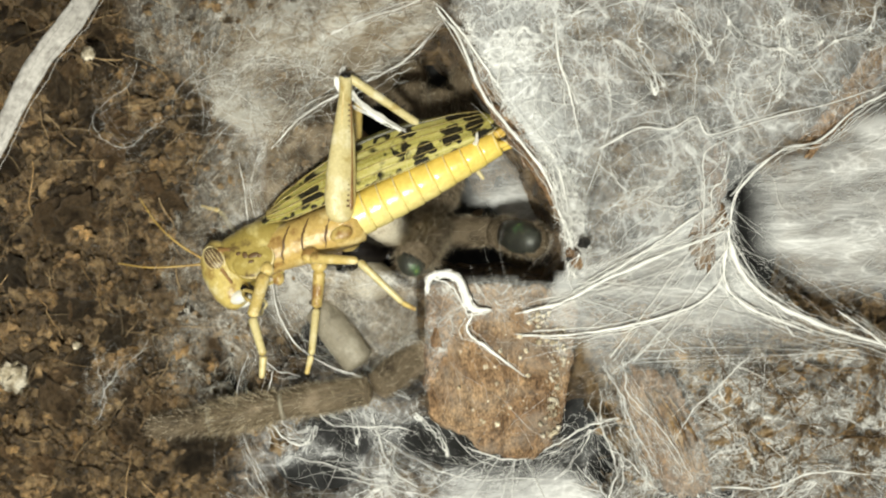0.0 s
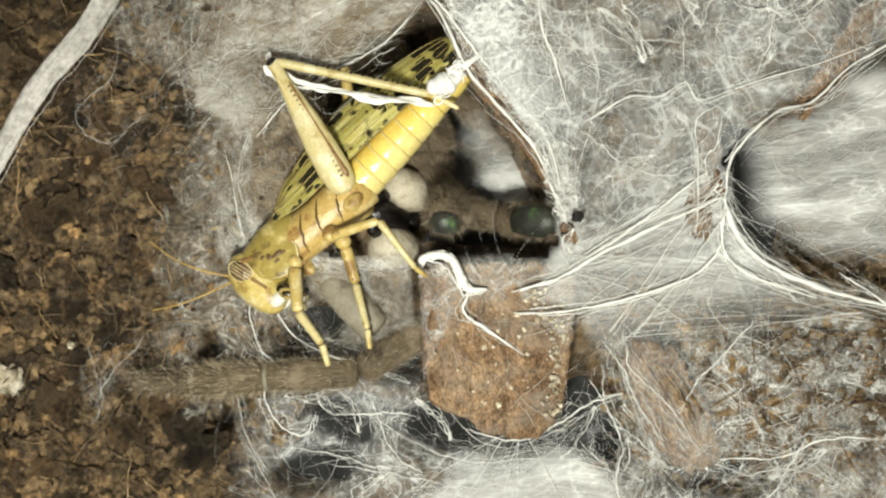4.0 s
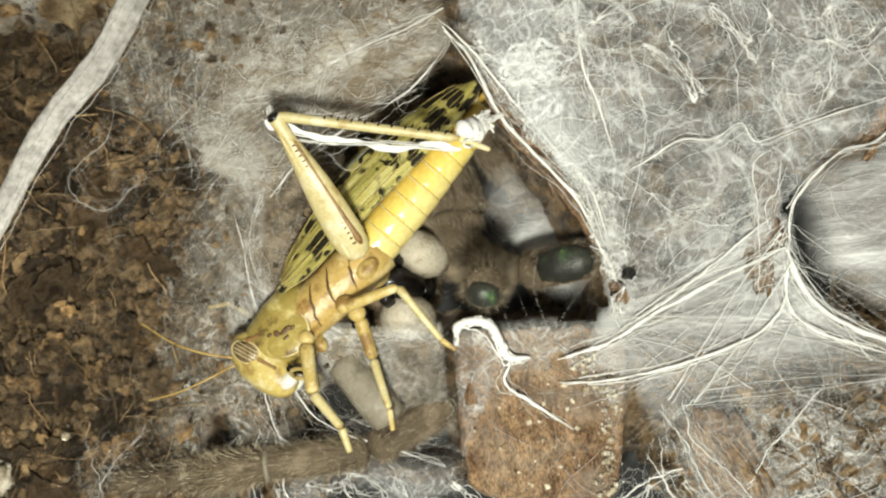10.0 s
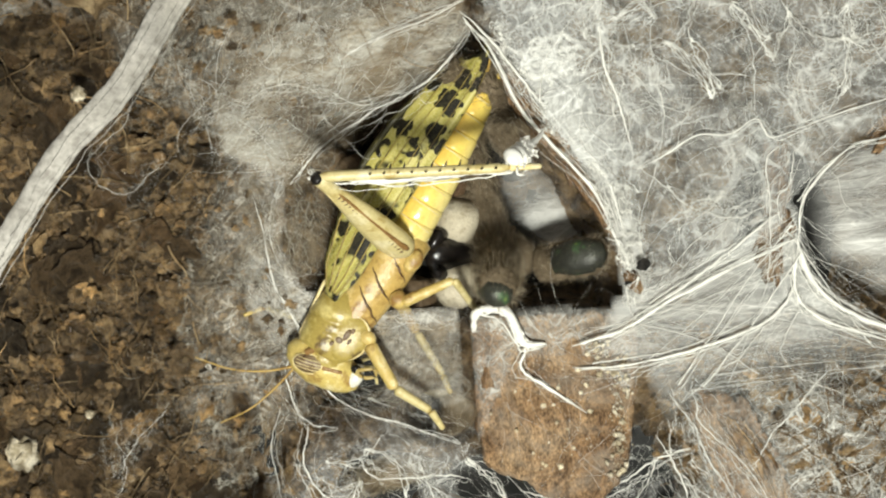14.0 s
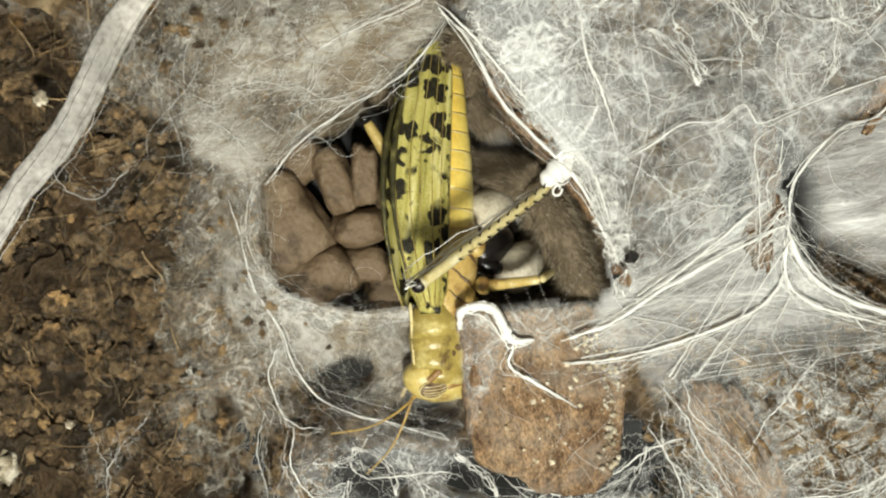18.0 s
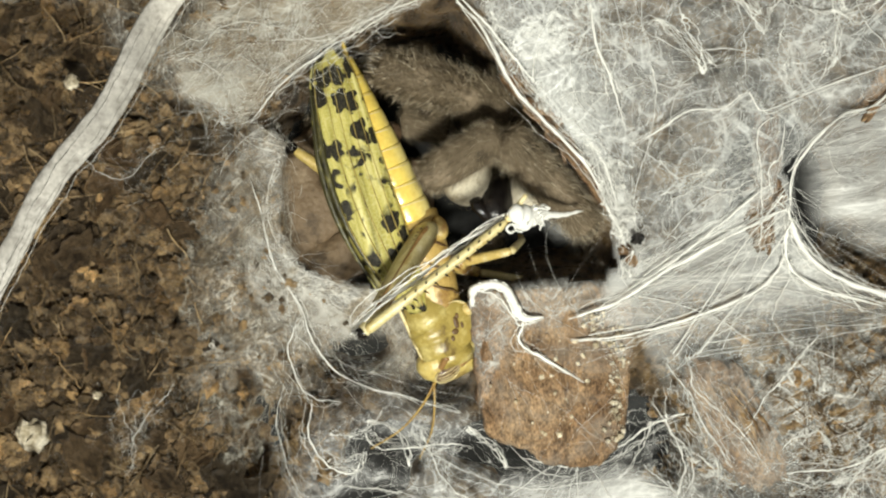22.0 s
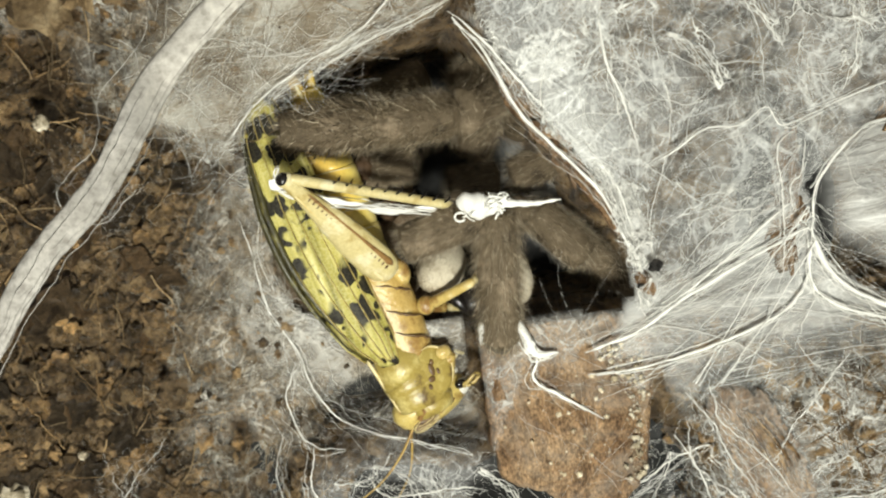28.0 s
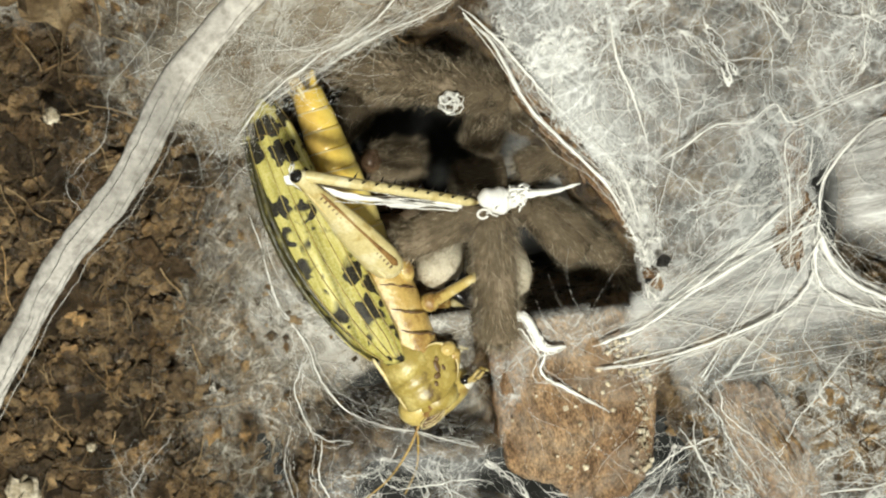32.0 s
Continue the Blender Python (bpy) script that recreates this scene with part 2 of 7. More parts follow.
def loft(name, stations, mat, sides=20, up=(0, 0, 1), cap=True):
    """A rounded body along stations (x, y, z, half width, half height), in millimetres."""
    s = np.asarray(stations, float)
    p = s[:, :3]
    d = np.gradient(p, axis=0)
    d /= np.linalg.norm(d, axis=1, keepdims=True) + 1e-9
    side = np.cross(np.array(up, float), d)
    side /= np.linalg.norm(side, axis=1, keepdims=True) + 1e-9
    top = np.cross(d, side)
    a = np.arange(sides) * 2 * np.pi / sides
    ring = p[:, None] + s[:, 3, None, None] * np.cos(a)[None, :, None] * side[:, None] + s[:, 4, None, None] * np.sin(a)[None, :, None] * top[:, None]
    n = len(s)
    v = ring.reshape(-1, 3)
    f = [(i * sides + k, i * sides + (k + 1) % sides, (i + 1) * sides + (k + 1) % sides, (i + 1) * sides + k) for i in range(n - 1) for k in range(sides)]
    if cap:
        v = np.vstack([v, p[0], p[-1]])
        f += [((k + 1) % sides, k, n * sides) for k in range(sides)] + [((n - 1) * sides + k, (n - 1) * sides + (k + 1) % sides, n * sides + 1) for k in range(sides)]
    return mesh_from(name, v * MM, f, mat)


def rounded(a, b, ra, rb, n=10, start=0.0, end=0.0, swell=0.0):
    """Stations of a limb from a to b with rounded ends; ra, rb: half thickness at each end."""
    out = []
    a, b = np.array(a, float), np.array(b, float)
    for u in np.concatenate([[0, 0.02, 0.06, 0.13], np.linspace(0.22, 0.78, n), [0.87, 0.94, 0.98, 1]]):
        e = min(1, (1 - abs(2 * u - 1)) * 9 + 0.02) ** 0.5
        r = (ra + (rb - ra) * u + swell * np.sin(np.pi * u)) * e
        out.append((*(a + (b - a) * u), r, r))
    return out


def blob(name, c, r, mat, sub=3):
    bm = bmesh.new()
    bmesh.ops.create_icosphere(bm, subdivisions=sub, radius=1.0)
    for v in bm.verts:
        v.co = Vector(((c[0] + v.co.x * r[0]) * MM, (c[1] + v.co.y * r[1]) * MM, (c[2] + v.co.z * r[2]) * MM))
    me = bpy.data.meshes.new(name)
    bm.to_mesh(me)
    bm.free()
    me.materials.append(mat)
    me.polygons.foreach_set("use_smooth", [True] * len(me.polygons))
    return me


def coat(me, n, length, mat_index_hair, hair, lean, r, width=0.045):
    """Adds n hairs to a mesh that lies along x: thin blades leaning towards +x."""
    v = np.array([p.co[:] for p in me.vertices]) / MM
    polys = [tuple(p.vertices) for p in me.polygons]
    me.calc_loop_triangles()
    normals = np.array([p.normal[:] for p in me.polygons])
    area = np.array([p.area for p in me.polygons])
    pick = r.choice(len(polys), n, p=area / area.sum())
    verts, faces, base = [v], [list(p) for p in polys], len(v)
    for k in pick:
        w = r.dirichlet(np.ones(len(polys[k])))
        o = w @ v[list(polys[k])]
        d = normals[k] * 0.75 + np.array([lean * 0.7, 0, 0]) + r.normal(0, 0.36, 3)
        d /= np.linalg.norm(d)
        s = np.cross(d, r.normal(0, 1, 3))
        s /= np.linalg.norm(s) + 1e-9
        tip = o + d * length * r.uniform(0.45, 1.25) + np.array([lean * 0.25 * length, 0, 0])
        verts.append(np.array([o - s * width, o + s * width, tip]))
        faces.append([base, base + 1, base + 2])
        base += 3
    out = mesh_from(me.name, np.concatenate(verts) * MM, faces, me.materials[0])
    out.materials.append(hair)
    idx = np.zeros(len(faces), int)
    idx[len(polys):] = 1
    out.polygons.foreach_set("material_index", idx.tolist())
    return out


GRIDS = {}


def lattice(x, y, scale, seed):
    """Smooth value noise, 0 to 1."""
    if seed not in GRIDS:
        GRIDS[seed] = np.random.default_rng(seed).random((64, 64))
    grid = GRIDS[seed]
    u, v = np.asarray(x) / scale + 17.3, np.asarray(y) / scale + 9.1
    i, j = np.floor(u).astype(int), np.floor(v).astype(int)
    f, g = u - i, v - j
    f, g = f * f * (3 - 2 * f), g * g * (3 - 2 * g)
    at = lambda a, b: grid[a % 64, b % 64]
    return (at(i, j) * (1 - f) + at(i + 1, j) * f) * (1 - g) + (at(i, j + 1) * (1 - f) + at(i + 1, j + 1) * f) * g


def fractal(x, y, scale, seed, octaves=4):
    return sum(lattice(x, y, scale / 2**k, seed + k) / 2**k for k in range(octaves)) / (2 - 2.0 ** (1 - octaves))


def inside(poly, x, y):
    """Millimetres inside a polygon (negative outside)."""
    x, y = np.asarray(x, float), np.asarray(y, float)
    best, odd = np.full(x.shape, 1e9), np.zeros(x.shape, bool)
    for (ax, ay), (bx, by) in zip(poly, poly[1:] + poly[:1]):
        dx, dy = bx - ax, by - ay
        s = np.clip(((x - ax) * dx + (y - ay) * dy) / (dx * dx + dy * dy), 0, 1)
        best = np.minimum(best, np.hypot(x - ax - s * dx, y - ay - s * dy))
        cross = (ay > y) != (by > y)
        with np.errstate(divide="ignore", invalid="ignore"):
            odd ^= cross & (x < dx * (y - ay) / (dy if dy else 1e-9) + ax)
    return np.where(odd, best, -best)


def smooth(a, b, v):
    s = np.clip((v - a) / (b - a), 0, 1)
    return s * s * (3 - 2 * s)


# ---- plan: millimetres, z towards the viewer above ----
BURROW = [(-30, 21), (-30.5, 8), (-28, 0), (-17.6, -4.6), (-2, -5), (17, -5.5), (20, 2), (14, 12), (7, 24), (0, 36), (-12, 33), (-25, 28)]
HOLLOWS = [(-35.6, -22.5, 4.2, 10, -15), (-19.5, -14.5, 6.8, 3.8, -17), (-8, -20.6, 5.4, 3.2, -17), (-16.2, -31, 7.5, 4.2, -26), (-1, -32.6, 7.5, 4.2, -26), (-21.5, -37.5, 8, 4.4, -22), (23, -29, 4.4, 4, -26), (50, 2, 7.5, 12, -34), (12, -38, 12, 5, -24), (26.5, -36, 4, 4.6, -22), (44, -42, 11, 4, -20), (-38.5, 38, 2.4, 4.0, -16), (-30, 41, 3.5, 2.2, -9)]


def height(x, y):
    """The ground: soil with a burrow, a mound of bark litter and a bank along the top."""
    h = -6.5 + 2.6 * (fractal(x, y, 18, 3) - 0.5) * 2 + 2.6 * (fractal(x, y, 4.5, 11) - 0.5) * 2 - 3.4 * np.exp(-np.abs(fractal(x, y, 8, 27, 4) - 0.5) * 26) + 1.2 * np.abs(fractal(x, y, 1.8, 21, 3) - 0.5) * 2
    h = h + 7 * smooth(24, 46, y + 0.15 * x) * smooth(12, -10, x)
    h = h + 36 * smooth(-1, 22, y - 37 - 0.22 * (x + 64) + 4 * (fractal(x, y, 8, 51) - 0.5)) * smooth(-12, -34, x)
    h = h - 7 * smooth(14, 24, x) * smooth(-14, -4, y)
    mound = np.exp(-(((x - 47) / 17) ** 2) - ((y + 25) / 12) ** 2)
    h = h + 10 * mound
    h = h - 4 * smooth(-20, -40, y) * smooth(-45, -30, x) * smooth(35, 20, x)
    for cx, cy, rx, ry, dz in HOLLOWS:
        h = h + dz * np.exp(-((((x - cx) / rx) ** 2 + ((y - cy) / ry) ** 2) ** 2))
    d = inside(BURROW, x, y) + 1.6 * (fractal(x, y, 6, 31) - 0.5)
    return h * (1 - smooth(-1.5, 4, d)) + smooth(-1.5, 4, d) * (-23.5 + 11 * (fractal(x, y, 8, 41) - 0.5))


def ground():
    xs = np.concatenate([np.linspace(-320, -100, 16)[:-1], np.linspace(-100, 95, 430), np.linspace(95, 320, 16)[1:]])
    ys = np.concatenate([np.linspace(-320, -65, 16)[:-1], np.linspace(-65, 75, 310), np.linspace(75, 320, 16)[1:]])
    gx, gy = np.meshgrid(xs, ys)
    v = np.stack([gx, gy, height(gx, gy)], -1).reshape(-1, 3) * MM
    nx, ny = len(xs), len(ys)
    i = (np.arange(ny - 1)[:, None] * nx + np.arange(nx - 1)[None]).ravel()
    f = np.stack([i, i + 1, i + nx + 1, i + nx], 1).tolist()
    return thing("ground", mesh_from("ground", v, f, SOIL), "damp dark brown soil with a burrow sunk in it", "soil", kind="structure")


soil = ground()


def enclosure():
    for n, (x, y, sx, sy) in enumerate(((-320, 0, 6, 646), (320, 0, 6, 646), (0, -320, 634, 6), (0, 320, 634, 6))):
        bm = bmesh.new()
        bmesh.ops.create_cube(bm, size=1, matrix=Matrix.Translation((x * MM, y * MM, 0.06)) @ Matrix.Diagonal((sx * MM, sy * MM, 0.2, 1)))
        bmesh.ops.bevel(bm, geom=bm.edges[:], offset=0.001, segments=1, affect="EDGES")
        me = bpy.data.meshes.new("wall")
        bm.to_mesh(me)
        me.materials.append(GLASSWALL)
        thing("wall_%d" % (n + 1), me, "plain dark side wall of the enclosure", "wall", kind="structure")


enclosure()


# Added plate: hollows dip below it, so its black serves as their shade.
def gap_shade_plate():
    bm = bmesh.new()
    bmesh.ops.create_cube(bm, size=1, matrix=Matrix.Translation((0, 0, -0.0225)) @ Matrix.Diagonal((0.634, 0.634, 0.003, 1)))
    me = bpy.data.meshes.new("gap_shade_plate")
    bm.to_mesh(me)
    me.materials.append(GAPSHADE)
    thing("gap_shade_plate", me, "near-black plate added under the soil as shade in the gaps", "floor plate", kind="structure")


gap_shade_plate()


def lump(r, size, seed, flat=0.75, sub=1, amp=1.0):
    """A small uneven clod: vertices and faces, in millimetres."""
    bm = bmesh.new()
    bmesh.ops.create_icosphere(bm, subdivisions=sub, radius=size)
    for v in bm.verts:
        k = 1 + amp * 0.8 * noise.noise(v.co * (1.5 / size) + Vector((seed, seed * 0.3, 0))) + amp * 0.5 * noise.noise(v.co * (4.0 / size) + Vector((seed, 0, seed)))
        v.co = Vector((v.co.x * k, v.co.y * k * r.uniform(0.95, 1.05), v.co.z * k * flat))
    vs = np.array([v.co[:] for v in bm.verts])
    fs = [[v.index for v in f.verts] for f in bm.faces]
    bm.free()
    return vs, fs


CLODS = [lump(np.random.default_rng(k), 1.0, k * 3.7, 0.8, 2) for k in range(10)]


def clods(name, spots, mat, label, category):
    """Many small clods as one heap. spots: x, y, z, size."""
    verts, faces, base = [], [], 0
    for n, (x, y, z, s) in enumerate(spots):
        vs, fs = CLODS[n % 10]
        a = rng.uniform(0, 6.3)
        c, q = np.cos(a), np.sin(a)
        w = vs @ np.array([[c, q, 0], [-q, c, 0], [0, 0, 1]]) * s * rng.uniform(0.7, 1.3, 3) + [x, y, z]
        verts.append(w)
        faces += [[i + base for i in f] for f in fs]
        base += len(vs)
    return thing(name, mesh_from(name, np.concatenate(verts) * MM, faces, mat, False), label, category, kind="stuff")


def scatter(n, x0, x1, y0, y1, low, high, keep=None):
    x, y = rng.uniform(x0, x1, n * 4), rng.uniform(y0, y1, n * 4)
    if keep is not None:
        ok = rng.random(n * 4) < keep(x, y)
        x, y = x[ok], y[ok]
    x, y = x[:n], y[:n]
    s = low + (high - low) * rng.random(len(x)) ** 3
    return np.stack([x, y, height(x, y) + 0.25 * s, s], 1)


def big_clods():
    """The larger clods, each a piece of its own on ten shared shapes."""
    r = np.random.default_rng(31)
    shapes = []
    for k in range(10):
        v, f = lump(np.random.default_rng(k + 40), 1.0, k * 5.3 + 1, 0.62, 3, 0.75)
        v = v * (1 + np.array([0.22 * noise.noise(Vector(p) * 7) + 0.14 * noise.noise(Vector(p) * 15) for p in v]))[:, None]
        shapes.append(mesh_from("soil_clod", v, f, CLODSKIN))
    n = 0
    while n < 290:
        x, y = r.uniform(-76, -32), r.uniform(-42, 46)
        if r.random() > smooth(-30, -46, x) * 0.85 + 0.12 or inside(BURROW, np.array(x), np.array(y)) > -2.5:
            continue
        size = 0.8 + 2.4 * r.random() ** 2.4
        z = float(height(np.array(x), np.array(y))) + 0.1 * size
        m = pose(x * MM, y * MM, z * MM, r.uniform(-25, 25), r.uniform(-25, 25), r.uniform(0, 360)) @ Matrix.Diagonal((size * MM * r.uniform(0.8, 1.4), size * MM * r.uniform(0.7, 1.0), size * MM, 1))
        part("soil_clod", shapes[n % 10], soil, at=m)
        n += 1


big_clods()
off_burrow = lambda x, y: (height(x, y) > -15) * (inside(BURROW, x, y) < -1) * np.where(x < -38, 1.0, 0.6)
clods("soil_crumbs", scatter(5600, -84, -22, -45, 68, 0.1, 1.5, off_burrow), CRUMB, "crumbly brown soil bits strewn over the ground", "soil")
clods("soil_grit", scatter(5600, -84, -25, -45, 68, 0.1, 1.5, off_burrow), GRIT, "dark damp soil grit strewn over the ground", "soil")
# Added chunks: their pale colour makes up for missing torch light up here.
clods("bank_brightening_chunks", scatter(170, -90, -24, 44, 74, 1.2, 4.6), TAN, "pale tan chunks added to brighten the high bank", "wood chunks")
clods("litter_crumbs", scatter(3000, 24, 75, -48, -8, 0.12, 1.4), CRUMB, "brown bark litter crumbs on the mound", "bark litter")


def straws(name, n, x0, x1, y0, y1, lo, hi, mat, label, lift=0.4):
    lines = []
    for _ in range(n):
        x, y, a, s = rng.uniform(x0, x1), rng.uniform(y0, y1), rng.uniform(0, 6.3), rng.uniform(lo, hi)
        m = 9
        a = a + np.cumsum(rng.normal(0, 0.14, m))
        px_, py_ = x + np.cumsum(np.cos(a)) * s / m, y + np.cumsum(np.sin(a)) * s / m
        h = height(px_, py_)
        z = h.max() * 0.5 + h * 0.5 + lift + rng.uniform(0, 0.6)
        lines.append((np.stack([px_, py_, z], 1), rng.uniform(0.045, 0.11)))
    return thing(name, tubes(name, lines, mat, 4), label, "plant fibre", kind="stuff")


straws("soil_fibres", 200, -80, -32, -40, 50, 2, 11, TAN, "thin tan plant fibres lying in the soil", 1.9)
straws("litter_fibres", 240, 26, 72, -46, -8, 3, 13, FIBRE, "tangled tan plant fibres on the litter mound", 0.8)


# ---- bark and litter pieces ----
def slab(name, outline, z, thick, bulge, mat, seed, rough_edge=0.35):
    """A curved plate of bark with an uneven edge. outline: x, y in millimetres."""
    line = spline(outline + outline[:1], 160)[:-1]
    r = np.random.default_rng(seed)
    jag = np.convolve(np.tile(r.normal(0, rough_edge, len(line)), 3), np.ones(3) / 3, "same")[len(line) : 2 * len(line)]
    c = line.mean(0)
    away = (line - c) / np.linalg.norm(line - c, axis=1, keepdims=True)
    span = np.abs(line - c).max(0)
    rings = []
    for s, dz in [(v, 0.0) for v in np.linspace(0.001, 0.96, 22)] + [(0.99, -0.12), (1.0, -0.4), (0.985, -1.0), (0.5, -1.0), (0.001, -1.0)]:
        p = c + (line - c) * s + away * (jag * smooth(0.8, 1.0, s))[:, None]
        q = (p - c) / span
        zz = z + dz * thick + bulge * (1 - (q[:, 0] ** 2 + 0.4 * q[:, 1] ** 2))
        if dz > -0.5:
            zz = zz + 1.1 * (fractal(p[:, 0], p[:, 1] * 0.4, 5, seed) - 0.5) + 0.5 * (fractal(p[:, 0], p[:, 1] * 0.5, 1.2, seed + 5, 2) - 0.5)
        rings.append(np.column_stack([p, zz]))
    n, v = len(line), np.concatenate(rings) * MM
    f = [(k * n + i, k * n + (i + 1) % n, (k + 1) * n + (i + 1) % n, (k + 1) * n + i) for k in range(len(rings) - 1) for i in range(n)]
    return mesh_from(name, v, f, mat)


bark = thing("bark_piece", slab("bark_piece", [(-2.9, -8), (-2.3, -5.4), (0, -5.0), (10.4, -5.0), (17.5, -5.8), (20.2, -6.6), (20.8, -10.5), (20.2, -18), (18.0, -28), (15, -31.6), (8.6, -32), (3.0, -29), (-2.0, -25), (-2.7, -16)], 3.0, 3.5, 1.6, BARK, 5, 0.6),
             "thick square piece of brown bark wrapped in silk", "bark")


def specks(parent, n, cx, cy, sx, sy, z, lean):
    vs, fs, base = [], [], 0
    for k in range(n):
        t = rng.uniform(-1, 1)
        x, y = cx + sx * rng.normal(0, 0.5) + lean * t, cy + sy * t
        v, f = CLODS[k % 10]
        s = 0.08 + 0.34 * rng.random() ** 3
        vs.append(v * s + [x, y, z + rng.uniform(-0.2, 0.3)])
        fs += [[i + base for i in q] for q in f]
        base += len(v)
    part("bark_dust", mesh_from("bark_dust", np.concatenate(vs) * MM, fs, PALE), parent, "pale yellowish grains along the edge", kind="stuff")


specks(bark, 150, 17.2, -20, 1.3, 8.8, 4.2, 0.9)
specks(bark, 50, 14.5, -12, 2.0, 2.5, 5.0, 0.2)
specks(bark, 60, 8, -18, 7.0, 9.0, 4.6, 0.2)
fragment = thing("bark_fragment", slab("bark_fragment", [(26.9, -19.5), (30.3, -18.1), (35.0, -19.5), (38.0, -25.7), (41.0, -33.7), (39.5, -37.0), (34.0, -37.0), (29.6, -29)], 4.4, 2.4, 1.2, BARK, 9, 0.9),
      "long brown bark fragment under crossing silk threads", "bark")
for k in range(9):
    u = rng.uniform(0.1, 0.9)
    a = np.array([28.6 + 6.5 * u, -20.5 - 2.0 * u, 6.2])
    line = wobble(spline([a, a + [3.0 + u, -6, 0.2], a + [5.2 + u, -12, -0.9]], 16), 0.4, rng)
    part("splinter", tubes("splinter", [(line, 0.26 * np.sin(np.linspace(0.3, 2.9, 16)))], FIBRE, 5), fragment, "raised tan splinter")
thing("bark_strip", slab("bark_strip", [(3.2, 29.5), (5.6, 28.5), (9.6, 21.6), (13.6, 15.4), (17.2, 9.6), (18.6, 5.0), (17.0, 5.2), (15.2, 8.6), (11.6, 13.8), (7.6, 19.6), (4.4, 25.2)], 6.6, 1.2, 0.5, BARK, 18, 1.1),
      "long brown bark strip along the burrow rim", "bark")
thing("bark_strip", slab("bark_strip", [(39.4, 15.4), (42.9, 15.2), (42.6, 9.5), (41.6, 4.0), (40.4, -2.2), (37.9, -2.2), (38.0, 4.0), (38.8, 9.6)], 6.2, 1.0, 0.6, BARK, 12, 1.6),
      "narrow brown bark strip hung in the web", "bark")
thing("bark_strip", slab("bark_strip", [(64.5, 30.8), (67.8, 29.4), (63.0, 22.8), (57.4, 16.0), (54.6, 16.6), (59.2, 23.6)], 7.4, 1.2, 0.5, BARK, 15, 1.6),
      "broad brown bark strip hung in the web", "bark")
for k, (x, y, z, s) in enumerate(((5.8, 24.5, 7.6, 1.5), (8.4, 20.6, 7.4, 1.3), (10.6, 17.6, 7.2, 1.0), (14.6, 12.0, 7.2, 1.2), (19.6, -1.4, 8.2, 1.4), (58.0, 30.0, 4, 1.5))):
    vs, fs = lump(np.random.default_rng(k), s, k * 2.1, 0.6, 2)
    thing("bark_chip", mesh_from("bark_chip", (vs * [0.75, 1.3, 0.8]) * MM, fs, BARK), "small brown bark chip caught in the web", "bark chip", "chips in the web", at=pose(x * MM, y * MM, z * MM, 0, 0, 35))
for x, y, z, s, mat, name, label, cat in ((20.9, 0.9, 9.4, 0.8, DARK, "dark_pellet", "round black pellet stuck on the web rim", "pellet"),
                                          (18.8, -1.6, 8.6, 0.4, DARK, "dark_pellet", "small black pellet stuck on the web rim", "pellet"),
                                          (-68.8, -20.4, -5.2, 2.4, PALE, "white_crumb", "chalky white crumb lying on the soil", "crumb"),
                                          (-54.8, 30.2, 2.2, 0.95, PALE, "yellow_crumb", "pale yellow crumb lying on the soil", "crumb"),
                                          (-58.6, -15.4, -4.4, 0.6, PALE, "yellow_crumb", "small pale yellow crumb on the soil", "crumb"),
                                          (-26.0, -30.5, -6.5, 2.8, CRUMB, "soil_lump", "round soil lump coated in pale silk", "soil lump")):
    vs, fs = lump(np.random.default_rng(3), s, x, 0.65, 3, 0.45)
    vs = vs + 0.12 * s * np.random.default_rng(4).normal(0, 1, vs.shape)
    thing(name, mesh_from(name, vs * MM, fs, mat), label, cat, at=pose(x * MM, y * MM, z * MM, 0, 0, x * 7))


# ---- silk ----
PITS = [(-19.5, -14.0, 6.4, 3.3, 20), (-8.0, -20.6, 5.4, 2.9, -12), (-15.6, -29.6, 6.5, 3.2, -35), (-1.0, -31.8, 6.6, 3.2, -20), (-35.6, -22.5, 3.4, 9.5, 8), (-21.5, -37.5, 8.0, 4.0, 10), (23.0, -28.6, 4.2, 3.2, 10), (26.5, -36.0, 3.6, 4.2, 0), (44.0, -41.5, 10.0, 3.2, -4)]


def open_pits(x, y):
    """How much silk is left over the dark gaps."""
    left = np.ones(np.shape(x))
    for cx, cy, rx, ry, turn in PITS:
        c, q = math.cos(radians(turn)), math.sin(radians(turn))
        u, v = ((x - cx) * c + (y - cy) * q) / rx, (-(x - cx) * q + (y - cy) * c) / ry
        d = np.sqrt(u * u + v * v) + 0.7 * (fractal(x, y, 4, 63) - 0.5)
        left = left * (0.02 + 0.98 * smooth(0.75, 1.1, d))
    return left


